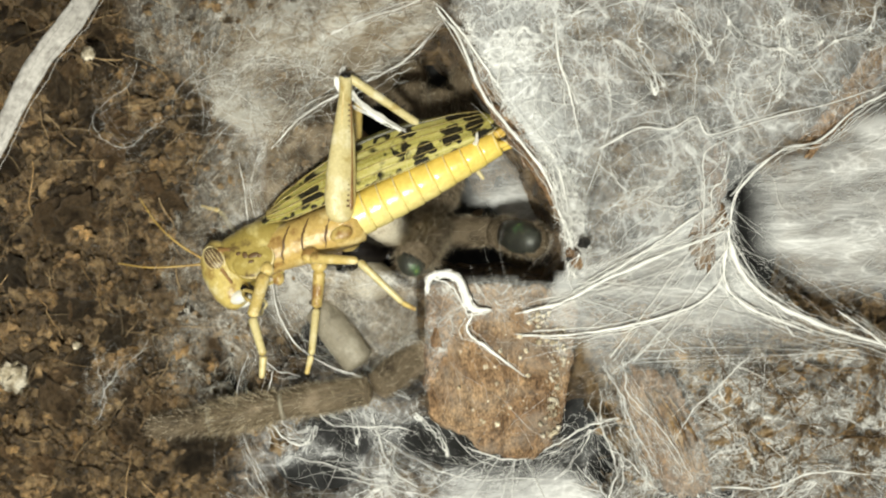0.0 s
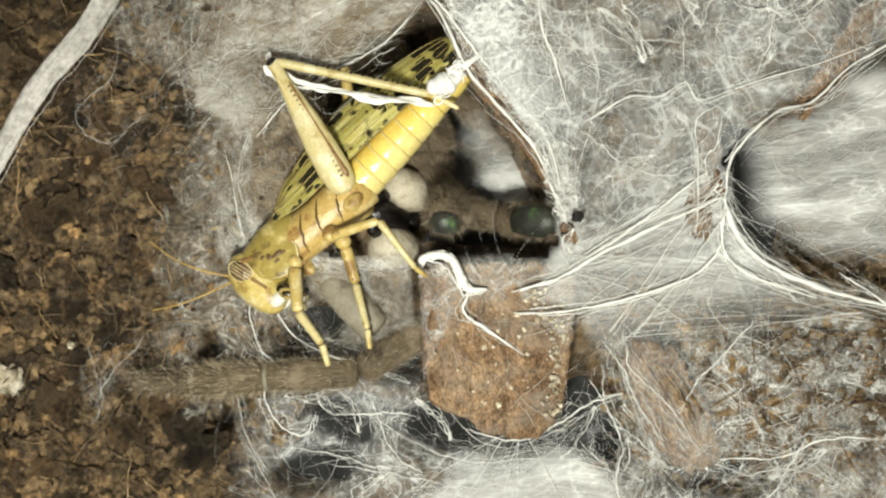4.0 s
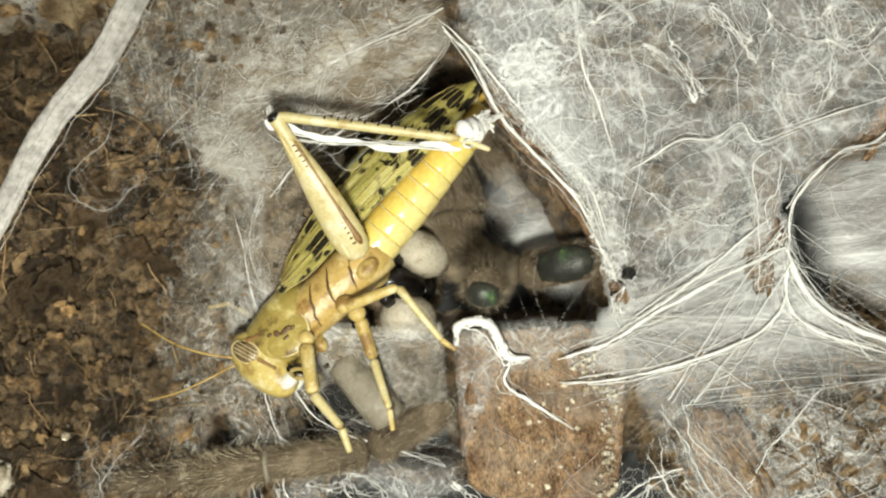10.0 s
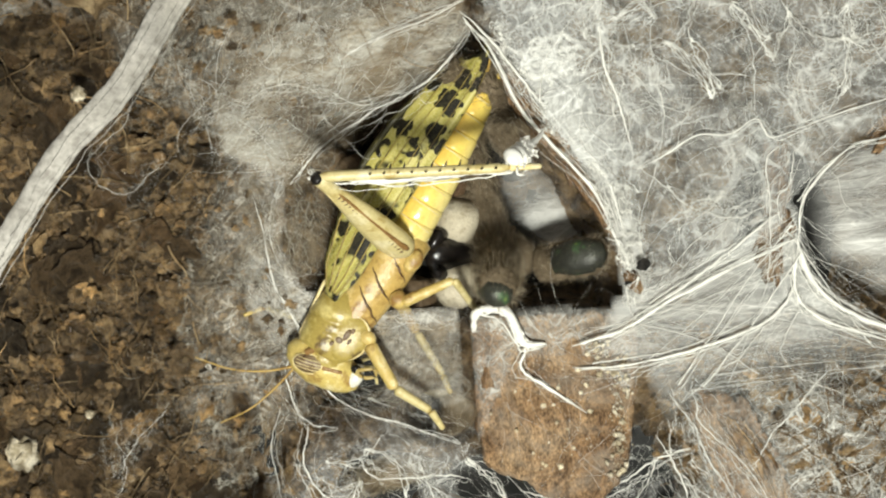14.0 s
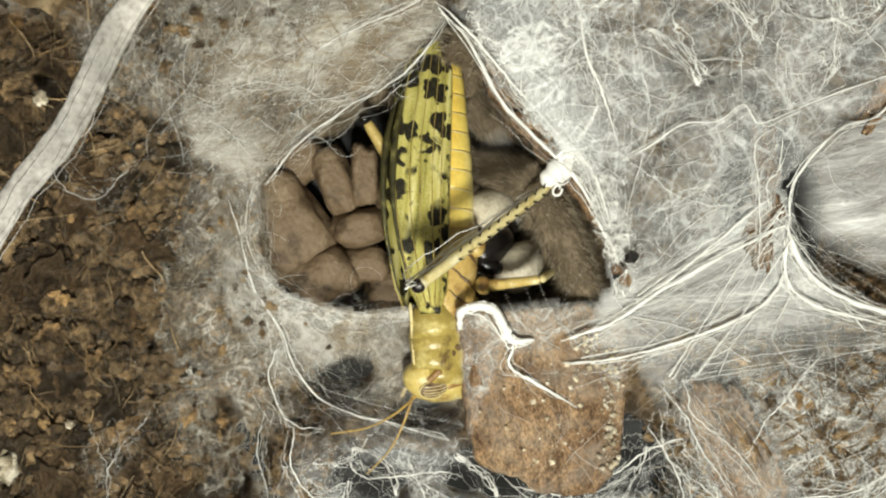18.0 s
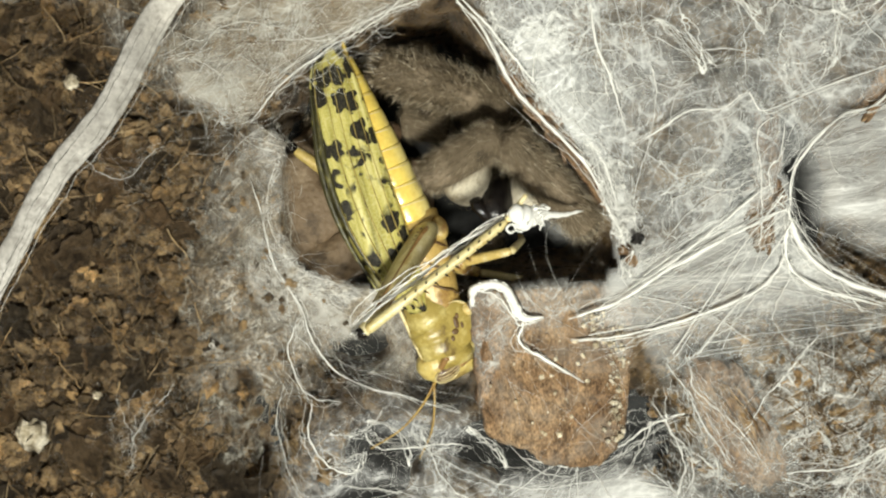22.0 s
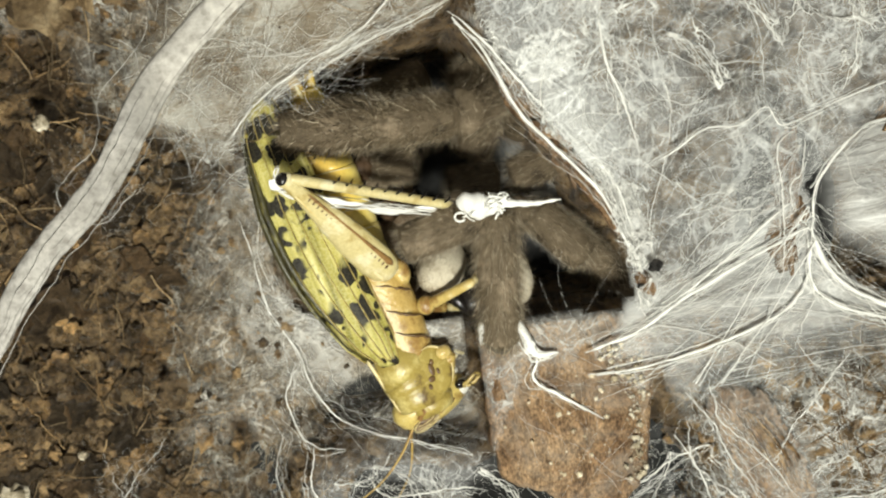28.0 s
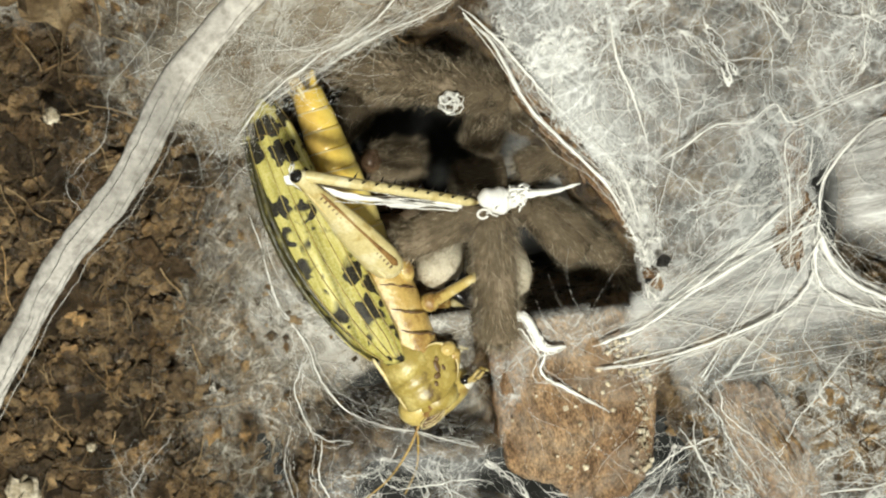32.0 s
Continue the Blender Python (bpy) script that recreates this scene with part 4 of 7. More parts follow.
STRANDS = [
    ([(-1, 36, 8.5), (2.4, 31.1, 8.5), (5.4, 24, 8.2), (9.5, 18.3, 8), (15, 11.5, 8), (17.6, 5, 8), (19.2, 0.9, 8), (19.1, -4.6, 7)], 0.7, 5),
    ([(-1.5, 37, 9), (2.6, 32.5, 9), (7.6, 25, 9), (12.5, 18, 9), (17, 12, 9), (18.6, 5, 8.6)], 0.55, 5),
    ([(1.7, 33.3, 9.5), (8, 28.2, 10), (12.6, 20.2, 9.6), (16.6, 13.7, 9)], 0.3, 8),
    ([(8.5, 23.8, 9), (12, 22, 9.6), (14.4, 19.5, 9.6), (15, 16.2, 9.2), (17, 13, 9)], 0.35, 6),
    ([(16.3, 40, 14), (16.3, 29.3, 14), (18, 23.3, 13), (20, 16.5, 12)], 0.4, 4),
    ([(72, 26.4, 12), (58.2, 21.7, 12), (48.7, 19.3, 12), (42.4, 17.4, 12), (38.5, 16.7, 12), (36.8, 19.5, 12), (33.2, 17.6, 12), (28.6, 17.8, 12), (23.8, 15.3, 12), (20.6, 13.8, 11)], 0.34, 4),
    ([(42.5, 2.8, 8), (33.2, -0.9, 7.4), (24.9, -4.7, 7), (18.2, -7.8, 6.6), (10.9, -9.8, 6)], 0.85, 2),
    ([(40.5, 7.0, 9), (33.2, 1.9, 8), (26, -3, 7.4), (19.5, -6.6, 6.6)], 0.45, 2),
    ([(42.5, 2.8, 8), (44.4, -3, 7), (48.9, -7.5, 6.6), (57.7, -11.8, 6), (70, -15.5, 6)], 1.2, 9),
    ([(42.0, 3.2, 8), (42.2, -3.7, 6.6), (38.7, -8.1, 6.4), (30.3, -11.1, 6), (19.6, -13, 5.8), (10.7, -12.9, 5.6)], 0.6, 2),
    ([(42.8, 3.0, 8), (42.6, -5, 6.6), (46.5, -8.8, 6.4), (56, -12.8, 6)], 0.7, 7),
    ([(41.6, 16, 9.6), (38.9, 14, 9.6), (39.0, 8, 9.4), (38.6, 2, 9), (38.2, -3, 8)], 0.3, 4),
    ([(42.6, 15, 9.6), (41.6, 10.5, 9.8), (39.8, 8.5, 9.8), (40.2, 5, 9.4)], 0.28, 4),
    ([(74.2, 26.5, 9), (68.3, 24.4, 9), (61.4, 20.7, 9), (55.9, 16.1, 9), (50.3, 14.9, 9), (44, 9, 9), (42.6, 3, 8.5)], 0.5, 5),
    ([(58.8, -9.1, 8), (62.3, -11.3, 8), (69.1, -16, 7.5), (74.2, -17, 7)], 0.4, 5),
    ([(-3, -22, -3), (3.4, -30.3, 2.6), (9, -33, 3), (16.5, -31.5, 3), (22, -28.2, 2.6), (27.5, -26.6, 3)], 0.24, 1),
    ([(27, -19, 6.6), (28.5, -24, 6.6), (31, -29, 6.4), (34.5, -36, 5)], 0.2, 5),
    ([(27.8, -19.5, 6.8), (31.5, -26, 7), (36, -34, 6.2)], 0.18, 4),
    ([(-27.6, 16.5, 0.8), (-29.6, 12.3, -0.5), (-30.1, 6.8, -1), (-27.3, 0.9, -1.2), (-22.1, -2.2, -1.5), (-16.6, -4.2, -2), (-8, -5.6, -2)], 0.26, 9),
    ([(-28.5, -0.4, -2), (-28.3, -5.4, -2.4), (-27.2, -9.7, -2.6), (-22, -13.7, -3), (-14.2, -18, -3.2), (-3, -22, -3)], 0.13, 7),
    ([(-37.3, 20.3, 0), (-33.2, 24.6, 1.2), (-25.3, 28.7, 3), (-17.3, 32.7, 5), (-12.5, 34.6, 6), (-5.4, 36.6, 7.6), (-0.6, 38.6, 8.6)], 0.26, 9),
    ([(-47.9, 31.1, -1.6), (-48.8, 26.7, -2), (-52.5, 23.8, -2), (-54.2, 20.7, -2), (-52.1, 17.4, -2), (-49, 16.5, -2), (-46.1, 18.9, -2), (-43.9, 20.1, -1.6)], 0.16, 4),
    ([(-46.8, -14.4, -4), (-49.5, -16.6, -4.2), (-53.3, -20.3, -4.4), (-55.2, -25.2, -4.6)], 0.2, 6),
    ([(-55.5, -16, -4), (-55, -20.5, -4.2), (-54, -24, -4.4), (-56, -28, -4.6)], 0.16, 5),
]
RIDGES = [
    ([(-32, 14, -0.4), (-31.0, 9.7, -0.6), (-30.2, 1.6, -1), (-27.1, -5.1, -1), (-25.7, -10.9, -1.4), (-22.8, -15.5, -1.8), (-18.3, -18.4, -2.2), (-12.9, -20.8, -2.4), (-5.3, -23.8, -2.6)], 0.3, 4),
    ([(-27.1, -6.5, -1.4), (-28.8, -10, -1.8), (-29.0, -14.2, -2.2), (-27.0, -19.0, -2.6), (-22.7, -20.2, -3)], 0.22, 4),
    ([(-27.0, -19.0, -3), (-28.5, -25.1, -3), (-26.4, -28.7, -3), (-22.4, -30.6, -3), (-20, -28.0, -3)], 0.34, 10),
    ([(-20, -24.5, -2.6), (-17.5, -27.5, -3), (-10, -28.3, -3), (-4, -29.3, -3)], 0.3, 10),
    ([(-11.5, -25.5, -2.4), (-10.2, -29.5, -3), (-8.4, -34.5, -4), (-4, -38, -4)], 0.28, 11),
    ([(-25, -33, -4), (-19, -33.8, -4), (-12, -36.5, -4.2), (-6, -37, -4)], 0.2, 9),
    ([(-30.5, -16, -3), (-32.6, -24, -4), (-31, -33, -4.4), (-27, -42, -5)], 0.16, 9),
    ([(2.6, -30.5, 0.6), (10, -33.2, 0), (17, -31, 1), (22.6, -27.6, 2), (27, -26, 3)], 0.4, 2),
    ([(22.0, -23.6, 3.4), (25, -29, 1.5), (27, -34.5, 0), (26.4, -40, -2), (27, -46, -3)], 0.36, 3),
    ([(25, -30, 1.5), (28.6, -33, 1), (31.5, -36, 1.4), (34.5, -38, 1.6)], 0.26, 6),
    ([(34, -38.4, 2), (42, -36.6, 3), (50, -36.4, 3.4), (58, -34, 4), (70, -35, 4)], 0.4, 8),
    ([(46, -46, -1), (49.5, -42, 1.4), (50.6, -38.6, 3), (54, -34, 4)], 0.36, 6),
    ([(39, -34.5, 4.6), (42, -31, 5), (46, -30.6, 5), (48, -34, 4.4)], 0.28, 6),
    ([(34.5, -28.5, 6.6), (37.5, -24, 6.6), (42, -20, 6.4), (47, -15.5, 6.2)], 0.26, 5),
    ([(24, -17.5, 5), (26.2, -21.5, 6), (28, -27, 6.4), (32.5, -34, 6)], 0.24, 5),
    ([(27.2, -16, 5.4), (27.4, -19.5, 6.6), (29.5, -23.5, 6.6), (34, -28, 6.6), (37.8, -35.5, 5.4)], 0.2, 5),
]
for k, (pts, w, n) in enumerate(RIDGES):
    strand(pts, w, 44, n, 0.9, "branching white silk ridge between dark gaps", seed=300 + k)
for k, (pts, w, n) in enumerate(STRANDS):
    thin = w < 0.25
    strand(pts, w * (0.6 if thin else 1), 40, n + 6 * thin, 1.3 if thin else 0.5, "thin white silk strand lying on the ground" if thin else "thick white silk strand in the web", seed=100 + k)
# the curl of silk on the bark's corner, and its tail
strand([(-2.4, -6.8, 4.4), (-2.2, -4.4, 5.4), (-0.6, -3.7, 6), (2, -4.2, 6.2), (3.4, -6.6, 6.2), (4.4, -9.0, 6), (7.3, -9.2, 5.8)], 1.0, 46, 6, 0.25, "thick curl of white silk on the bark", name="silk_curl", seed=60, tight=True)
strand([(4.6, -9.1, 5.8), (3.6, -12, 5.6), (6.6, -14.8, 5.6), (12.4, -19.4, 5)], 0.34, 36, 2, 0.4, "wavy tail of white silk on the bark", name="silk_curl", seed=61, tight=True)
WISPS = [
    ([(30, 48, 15), (31.5, 38, 14), (36, 30, 13), (36.8, 19.5, 12)], 0.2, 5),
    ([(52, 44, 15), (50.5, 34, 14), (49.8, 27, 13), (47, 20, 12)], 0.24, 6),
    ([(50.5, 34, 14), (53, 27, 13.5), (57, 22, 12)], 0.18, 4),
    ([(22, 30, 13), (28, 26, 12.5), (36, 25, 12), (46, 23, 12), (56, 28, 12)], 0.16, 4),
    ([(20, 15, 11), (27, 9, 9.5), (34, 6, 9), (40, 8.5, 9)], 0.16, 5),
    ([(24, 42, 14), (23, 30, 13), (25, 20, 12), (22, 8, 9), (21, 0, 8)], 0.16, 4),
    ([(6, 34, 10), (12, 37, 11), (20, 35, 12), (27, 40, 13)], 0.3, 5),
    ([(60, 36, 13), (66, 30.5, 12), (74, 29, 11)], 0.2, 4),
    ([(-14, -26, -5), (-6, -33, -4), (6, -36, -2), (18, -36, -2), (30, -40, 0)], 0.2, 8),
    ([(-20, -36, -6), (-8, -38, -5), (6, -41, -4), (22, -38, -3)], 0.2, 8),
    ([(20, -33, 1), (24, -37, 0), (27, -43, -2)], 0.2, 5),
    ([(38, -36, 3), (44, -39, 3), (52, -38, 3), (60, -42, 2)], 0.22, 6),
    ([(24, -21, 4), (23.5, -27, 3), (27, -33, 2), (26, -40, 0)], 0.2, 6),
    ([(42.5, -4, 7), (36, -12, 6), (30, -16, 6), (25, -19, 5.6)], 0.16, 5),
    ([(44, -5, 7), (40, -12, 6.2), (42, -17, 5.8), (50, -20, 5.6)], 0.14, 5),
]
for k, (pts, w, n) in enumerate(WISPS):
    strand(pts, w, 40, n, 1.1, "loose wispy white strand in the web", seed=200 + k)
r8 = np.random.default_rng(8)
ball = []
for k in range(26):
    a = np.linspace(0, r8.uniform(3, 9), 60) + r8.uniform(0, 6.3)
    rad = r8.uniform(0.5, 1.5)
    p = np.stack([10.2 + 1.5 * rad * np.cos(a) + r8.normal(0, 1.0), 29.4 + rad * np.sin(a) + r8.normal(0, 0.7), 10.4 + 0.5 * np.sin(a * 1.7) + r8.normal(0, 0.4)], 1)
    ball.append((wobble(p, 1.6, r8), r8.uniform(0.08, 0.42) * (0.5 + lattice(np.arange(60) * 1.0, np.zeros(60), 6.0, k))))
thing("silk_bundle", tubes("silk_bundle", ball, SILK, 5), "loose bundle of thick white silk loops", "spider silk", kind="stuff")
BAND_LINE = [(70, 190, -8), (20, 90, 60), (-2, 53, 76), (-12, 45, 76), (-19.8, 37.9, 76), (-28.4, 30.5, 76), (-33.9, 23, 76), (-39, 18.2, 76), (-42.6, 13.5, 76), (-46.5, 8, 76), (-56, -6, 76), (-90, -50, 60), (-170, -150, -8)]
# the broad band of silk that hangs nearest
def band():
    line = spline(BAND_LINE, 140)
    r = np.random.default_rng(77)
    u = np.arange(140) * 1.0
    wide = 0.85 + 0.3 * lattice(u, 0 * u, 7.0, 5) + 0.14 * lattice(u, 0 * u, 1.7, 6)
    core = loft("silk_band", np.column_stack([line, wide, 0.26 + 0.1 * lattice(u, 0 * u, 3.0, 8)]), SILKOLD, 14)
    rope = thing("silk_band", core, "broad hanging band of greyish white silk", "spider silk")
    lines = []
    for k in range(6):
        off = r.uniform(-1, 1) * 0.98
        shift = np.array([0.74 * off, -0.67 * off, 0.27 * np.sqrt(1 - off**2) + 0.03])
        lines.append((wobble(line + shift * [1, 1, 1] * (wide / 0.95)[:, None], 0.8, r), r.uniform(0.012, 0.035)))
    part("fine_threads", tubes("fine_threads", lines, SILKOLD, 4), rope, kind="stuff")
    return rope


silk_band = band()
r6 = np.random.default_rng(6)
loops = []
for k in range(7):
    a = np.linspace(0, 6.6, 40) + k
    loops.append((wobble(np.stack([1.15 * np.cos(a), 1.0 * np.sin(a), 0.3 * np.sin(a * 2)], 1) * r6.uniform(0.6, 1.1), 1.3, r6), r6.uniform(0.06, 0.16)))
silk_ring = thing("silk_ring", tubes("silk_ring", loops, SILK, 5), "small ring of white silk caught in the burrow", "spider silk")


# a flap of silk on the burrow's rim, which is pulled down into it
FLAP = [(-1, 1), (3, -1), (9, 4), (13, 10), (14, 17), (11, 23), (4, 22), (-1, 19)]
flap = sheet("web_flap", FLAP, lambda x, y: 0.3 - 0.12 * x + 0 * y, VEILFLAP, "loose brownish silk flap on the burrow rim", fade=2.0, seed=33)
fleece("flap_threads", FLAP, lambda x, y: 0.5 - 0.12 * x + 0 * y, 220, (3, 11), (0.015, 0.06), "fine threads on the flap", SILKDUSTY, flap, curl=0.3, seed=34)
BANKFLAP = [(-30.5, 17), (-26.5, 15.6), (-21.3, 20.5), (-13.1, 25.4), (-5.9, 28.6), (0.2, 34.7), (-0.6, 39), (-8, 40), (-20, 37.5), (-30, 34), (-37, 28), (-36, 20)]
bankflap_top = lambda x, y: 3.4 + 0.1 * (y - 20) + 0.06 * (x + 25) - 2.6 * smooth(20, 9, y)
bank_flap = sheet("web_flap", BANKFLAP, bankflap_top, VEILEDGE, "soiled silk flap along the bank, later torn back", step=0.5, fade=1.4, sag=1.2, seed=71, pits=False, weight=lambda x, y: (0.35 + 0.65 * fractal(x, y, 7, 74)) * smooth(9.5, 3.5, inside(BANK, x, y)))
fleece("flap_threads", BANKFLAP, lambda x, y: bankflap_top(x, y) + 0.5, 190, (6, 18), (0.012, 0.045), "white threads along the flap", None, bank_flap, heading=0.5, spread=0.5, curl=0.12, seed=72)
fleece("flap_threads", BANKFLAP, lambda x, y: bankflap_top(x, y) + 0.4, 130, (4, 14), (0.012, 0.05), "brown dusty threads on the flap", FIBRE, bank_flap, heading=0.5, spread=0.6, curl=0.16, seed=73)
strand([(0.2, 34.7, 6), (-5.9, 28.4, 5), (-13.1, 25.3, 4.2), (-21.3, 20.4, 3.2), (-26.5, 15.5, 2.2)], 0.34, 40, 10, 0.7, "frayed silk hem of the flap", seed=75, holder=bank_flap)
r9 = np.random.default_rng(9)
bits, bf, bn = [], [], 0
for k in range(160):
    v, f = CLODS[k % 10]
    x, y = r9.uniform(0, 12), r9.uniform(1, 20)
    bits.append(v * r9.uniform(0.15, 0.8) + [x, y, -0.5 - 0.12 * x])
    bf += [[i + bn for i in q] for q in f]
    bn += len(v)
part("soil_bits", mesh_from("soil_bits", np.concatenate(bits) * MM, bf, CRUMB, False), flap, "soil bits stuck to the flap", kind="stuff")


# ---- materials of the animals ----
def skin(name, base, pale, dark, scale, rough=0.35, spec=0.5, depth=0.00008):
    m, t, b = material(name, rough, spec=spec)
    c = ramp(t, noise_of(t, scale, 6, 0.65), [(0.37, dark), (0.47, base), (0.55, base), (0.66, pale)])
    c = mixed(t, 0.35, c, ramp(t, noise_of(t, scale * 9, 4, 0.7), [(0.35, (0.55, 0.5, 0.42)), (0.6, (1, 1, 1))]), "MULTIPLY")
    t.links.new(c, b.inputs["Base Color"])
    bump(t, b, noise_of(t, scale * 7, 5), depth)
    return m


def belly_material():
    """Glossy yellow, more orange towards the back."""
    m, t, b = material("abdomen_cuticle", 0.24, spec=0.6)
    split = t.nodes.new("ShaderNodeSeparateXYZ")
    co = coords(t)
    t.links.new(co, split.inputs["Vector"])
    patch = maths(t, "ADD", maths(t, "MULTIPLY", split.outputs["Z"], 110.0), maths(t, "MULTIPLY", noise_of(t, 260, 4), 0.5))
    c = ramp(t, patch, [(0.2, (0.86, 0.73, 0.28)), (0.45, (0.84, 0.65, 0.15)), (0.68, (0.82, 0.58, 0.11)), (0.9, (0.74, 0.5, 0.13))])
    c = mixed(t, 0.4, c, ramp(t, noise_of(t, 900, 5, 0.7), [(0.36, (0.66, 0.55, 0.4)), (0.6, (1, 1, 1))]), "MULTIPLY")
    t.links.new(c, b.inputs["Base Color"])
    bump(t, b, noise_of(t, 1400, 3), 0.00006)
    return m


YELLOW = skin("yellow_cuticle", (0.6, 0.45, 0.15), (0.8, 0.69, 0.38), (0.3, 0.17, 0.05), 210, 0.24, 0.6, 0.0002)
BELLY = belly_material()
THORAX = skin("thorax_cuticle", (0.55, 0.38, 0.12), (0.76, 0.6, 0.27), (0.3, 0.17, 0.05), 200, 0.26, 0.6, 0.00015)
RUSSET = skin("russet_mark", (0.27, 0.15, 0.05), (0.4, 0.25, 0.1), (0.16, 0.08, 0.03), 500, 0.35)
AMBER = skin("amber_cuticle", (0.45, 0.3, 0.08), (0.6, 0.44, 0.16), (0.3, 0.18, 0.05), 500, 0.3)
RIMPALE = skin("pale_cuticle", (0.78, 0.66, 0.34), (0.85, 0.76, 0.5), (0.65, 0.5, 0.2), 300)
OLIVE = skin("olive_cuticle", (0.38, 0.29, 0.075), (0.62, 0.52, 0.2), (0.12, 0.075, 0.025), 260, 0.28)
HEADSKIN = skin("head_cuticle", (0.6, 0.47, 0.15), (0.8, 0.7, 0.38), (0.3, 0.18, 0.05), 330, 0.28)
CREAM = skin("cream_cuticle", (0.62, 0.53, 0.26), (0.74, 0.67, 0.42), (0.42, 0.31, 0.1), 260)
BROWNLINE = skin("brown_ridge", (0.13, 0.075, 0.03), (0.2, 0.12, 0.05), (0.08, 0.04, 0.02), 400)
BLACK = skin("black_chitin", (0.012, 0.01, 0.009), (0.025, 0.02, 0.016), (0.006, 0.005, 0.005), 300, 0.18)
EYE = skin("eye_chitin", (0.2, 0.14, 0.08), (0.34, 0.27, 0.17), (0.06, 0.03, 0.015), 500, 0.12)
WHITEFACE = skin("white_mouthpart", (0.75, 0.74, 0.66), (0.82, 0.82, 0.76), (0.5, 0.48, 0.4), 300)


def wing_material():
    """Yellow-green and netted, with blocky black spots; dark streaks along the back edge."""
    m, t, b = material("spotted_wing", 0.5, spec=0.2)
    co = coords(t)
    swirl = node(t, "ShaderNodeTexNoise", Scale=520.0, Detail=1.5)
    t.links.new(co, swirl.inputs["Vector"])
    warp = mixed(t, 0.0016, co, swirl.outputs["Color"], "LINEAR_LIGHT")
    flat = node(t, "ShaderNodeMapping", Rotation=(1.5708, 0.0, 0.0), Scale=(0.8, 1.0, 1.0))
    t.links.new(warp, flat.inputs["Vector"])
    vor = node(t, "ShaderNodeTexVoronoi", Scale=370.0, Randomness=1.0)
    vor.voronoi_dimensions = "2D"
    t.links.new(flat.outputs["Vector"], vor.inputs["Vector"])
    spots = ramp(t, vor.outputs["Distance"], [(0.39, (1, 1, 1)), (0.43, (0, 0, 0))])
    along = t.nodes.new("ShaderNodeSeparateXYZ")
    t.links.new(co, along.inputs["Vector"])
    tip = maths(t, "MULTIPLY", maths(t, "MAXIMUM", maths(t, "SUBTRACT", maths(t, "MULTIPLY", along.outputs["X"], -1.0), 0.012), 0.0), 16.0)
    some = ramp(t, maths(t, "ADD", noise_of(t, 130, 2), tip), [(0.42, (0, 0, 0)), (0.46, (1, 1, 1))])
    spots = mixed(t, 1.0, spots, some, "MULTIPLY")
    fine = node(t, "ShaderNodeTexVoronoi", Scale=620.0, Randomness=1.0)
    fine.voronoi_dimensions = "2D"
    t.links.new(flat.outputs["Vector"], fine.inputs["Vector"])
    dots = mixed(t, 1.0, ramp(t, fine.outputs["Distance"], [(0.3, (1, 1, 1)), (0.36, (0, 0, 0))]), ramp(t, noise_of(t, 170, 2), [(0.5, (0, 0, 0)), (0.54, (1, 1, 1))]), "MULTIPLY")
    spots = mixed(t, 1.0, spots, dots, "LIGHTEN")
    stretch = node(t, "ShaderNodeMapping", Scale=(0.16, 1.0, 2.6))
    t.links.new(co, stretch.inputs["Vector"])
    streak = noise_of(t, 240, 5, 0.6, stretch.outputs["Vector"])
    base = ramp(t, streak, [(0.34, (0.17, 0.15, 0.03)), (0.45, (0.34, 0.3, 0.065)), (0.56, (0.5, 0.44, 0.12)), (0.68, (0.68, 0.63, 0.3))])
    split = t.nodes.new("ShaderNodeSeparateXYZ")
    t.links.new(co, split.inputs["Vector"])
    back = maths(t, "ADD", maths(t, "MULTIPLY", split.outputs["Z"], 100.0), maths(t, "MULTIPLY", streak, 0.9))
    base = mixed(t, ramp(t, back, [(1.0, (0, 0, 0)), (1.24, (0.8, 0.8, 0.8))]), base, (0.09, 0.08, 0.025))
    net = node(t, "ShaderNodeMapping", Scale=(1.5, 1.0, 0.9))
    t.links.new(co, net.inputs["Vector"])
    cell = node(t, "ShaderNodeTexVoronoi", Scale=1500.0, Randomness=0.7)
    cell.feature = "DISTANCE_TO_EDGE"
    t.links.new(net.outputs["Vector"], cell.inputs["Vector"])
    line = ramp(t, cell.outputs["Distance"], [(0.03, (1, 1, 1)), (0.09, (0, 0, 0))])
    base = mixed(t, maths(t, "MULTIPLY", line, 0.22), base, (0.8, 0.76, 0.45))
    c = mixed(t, spots, base, mixed(t, maths(t, "MULTIPLY", line, 0.07), (0.012, 0.01, 0.007), (0.4, 0.36, 0.16)))
    t.links.new(c, b.inputs["Base Color"])
    bump(t, b, cell.outputs["Distance"], 0.00006)
    return m


WING = wing_material()
DARKWING = skin("dark_wing_margin", (0.05, 0.045, 0.015), (0.2, 0.18, 0.06), (0.012, 0.01, 0.006), 500, 0.35)
FUR = skin("brown_hair_skin", (0.13, 0.1, 0.064), (0.27, 0.212, 0.145), (0.05, 0.037, 0.023), 170, 0.75, 0.2, 0.0003)
PLATE = skin("brown_leg_plate", (0.2, 0.14, 0.083), (0.32, 0.24, 0.155), (0.08, 0.054, 0.03), 170, 0.5, 0.35, 0.0004)
FURPALE = skin("pale_hair_skin", (0.62, 0.56, 0.43), (0.72, 0.67, 0.55), (0.42, 0.36, 0.26), 260, 0.7, 0.25, 0.0003)


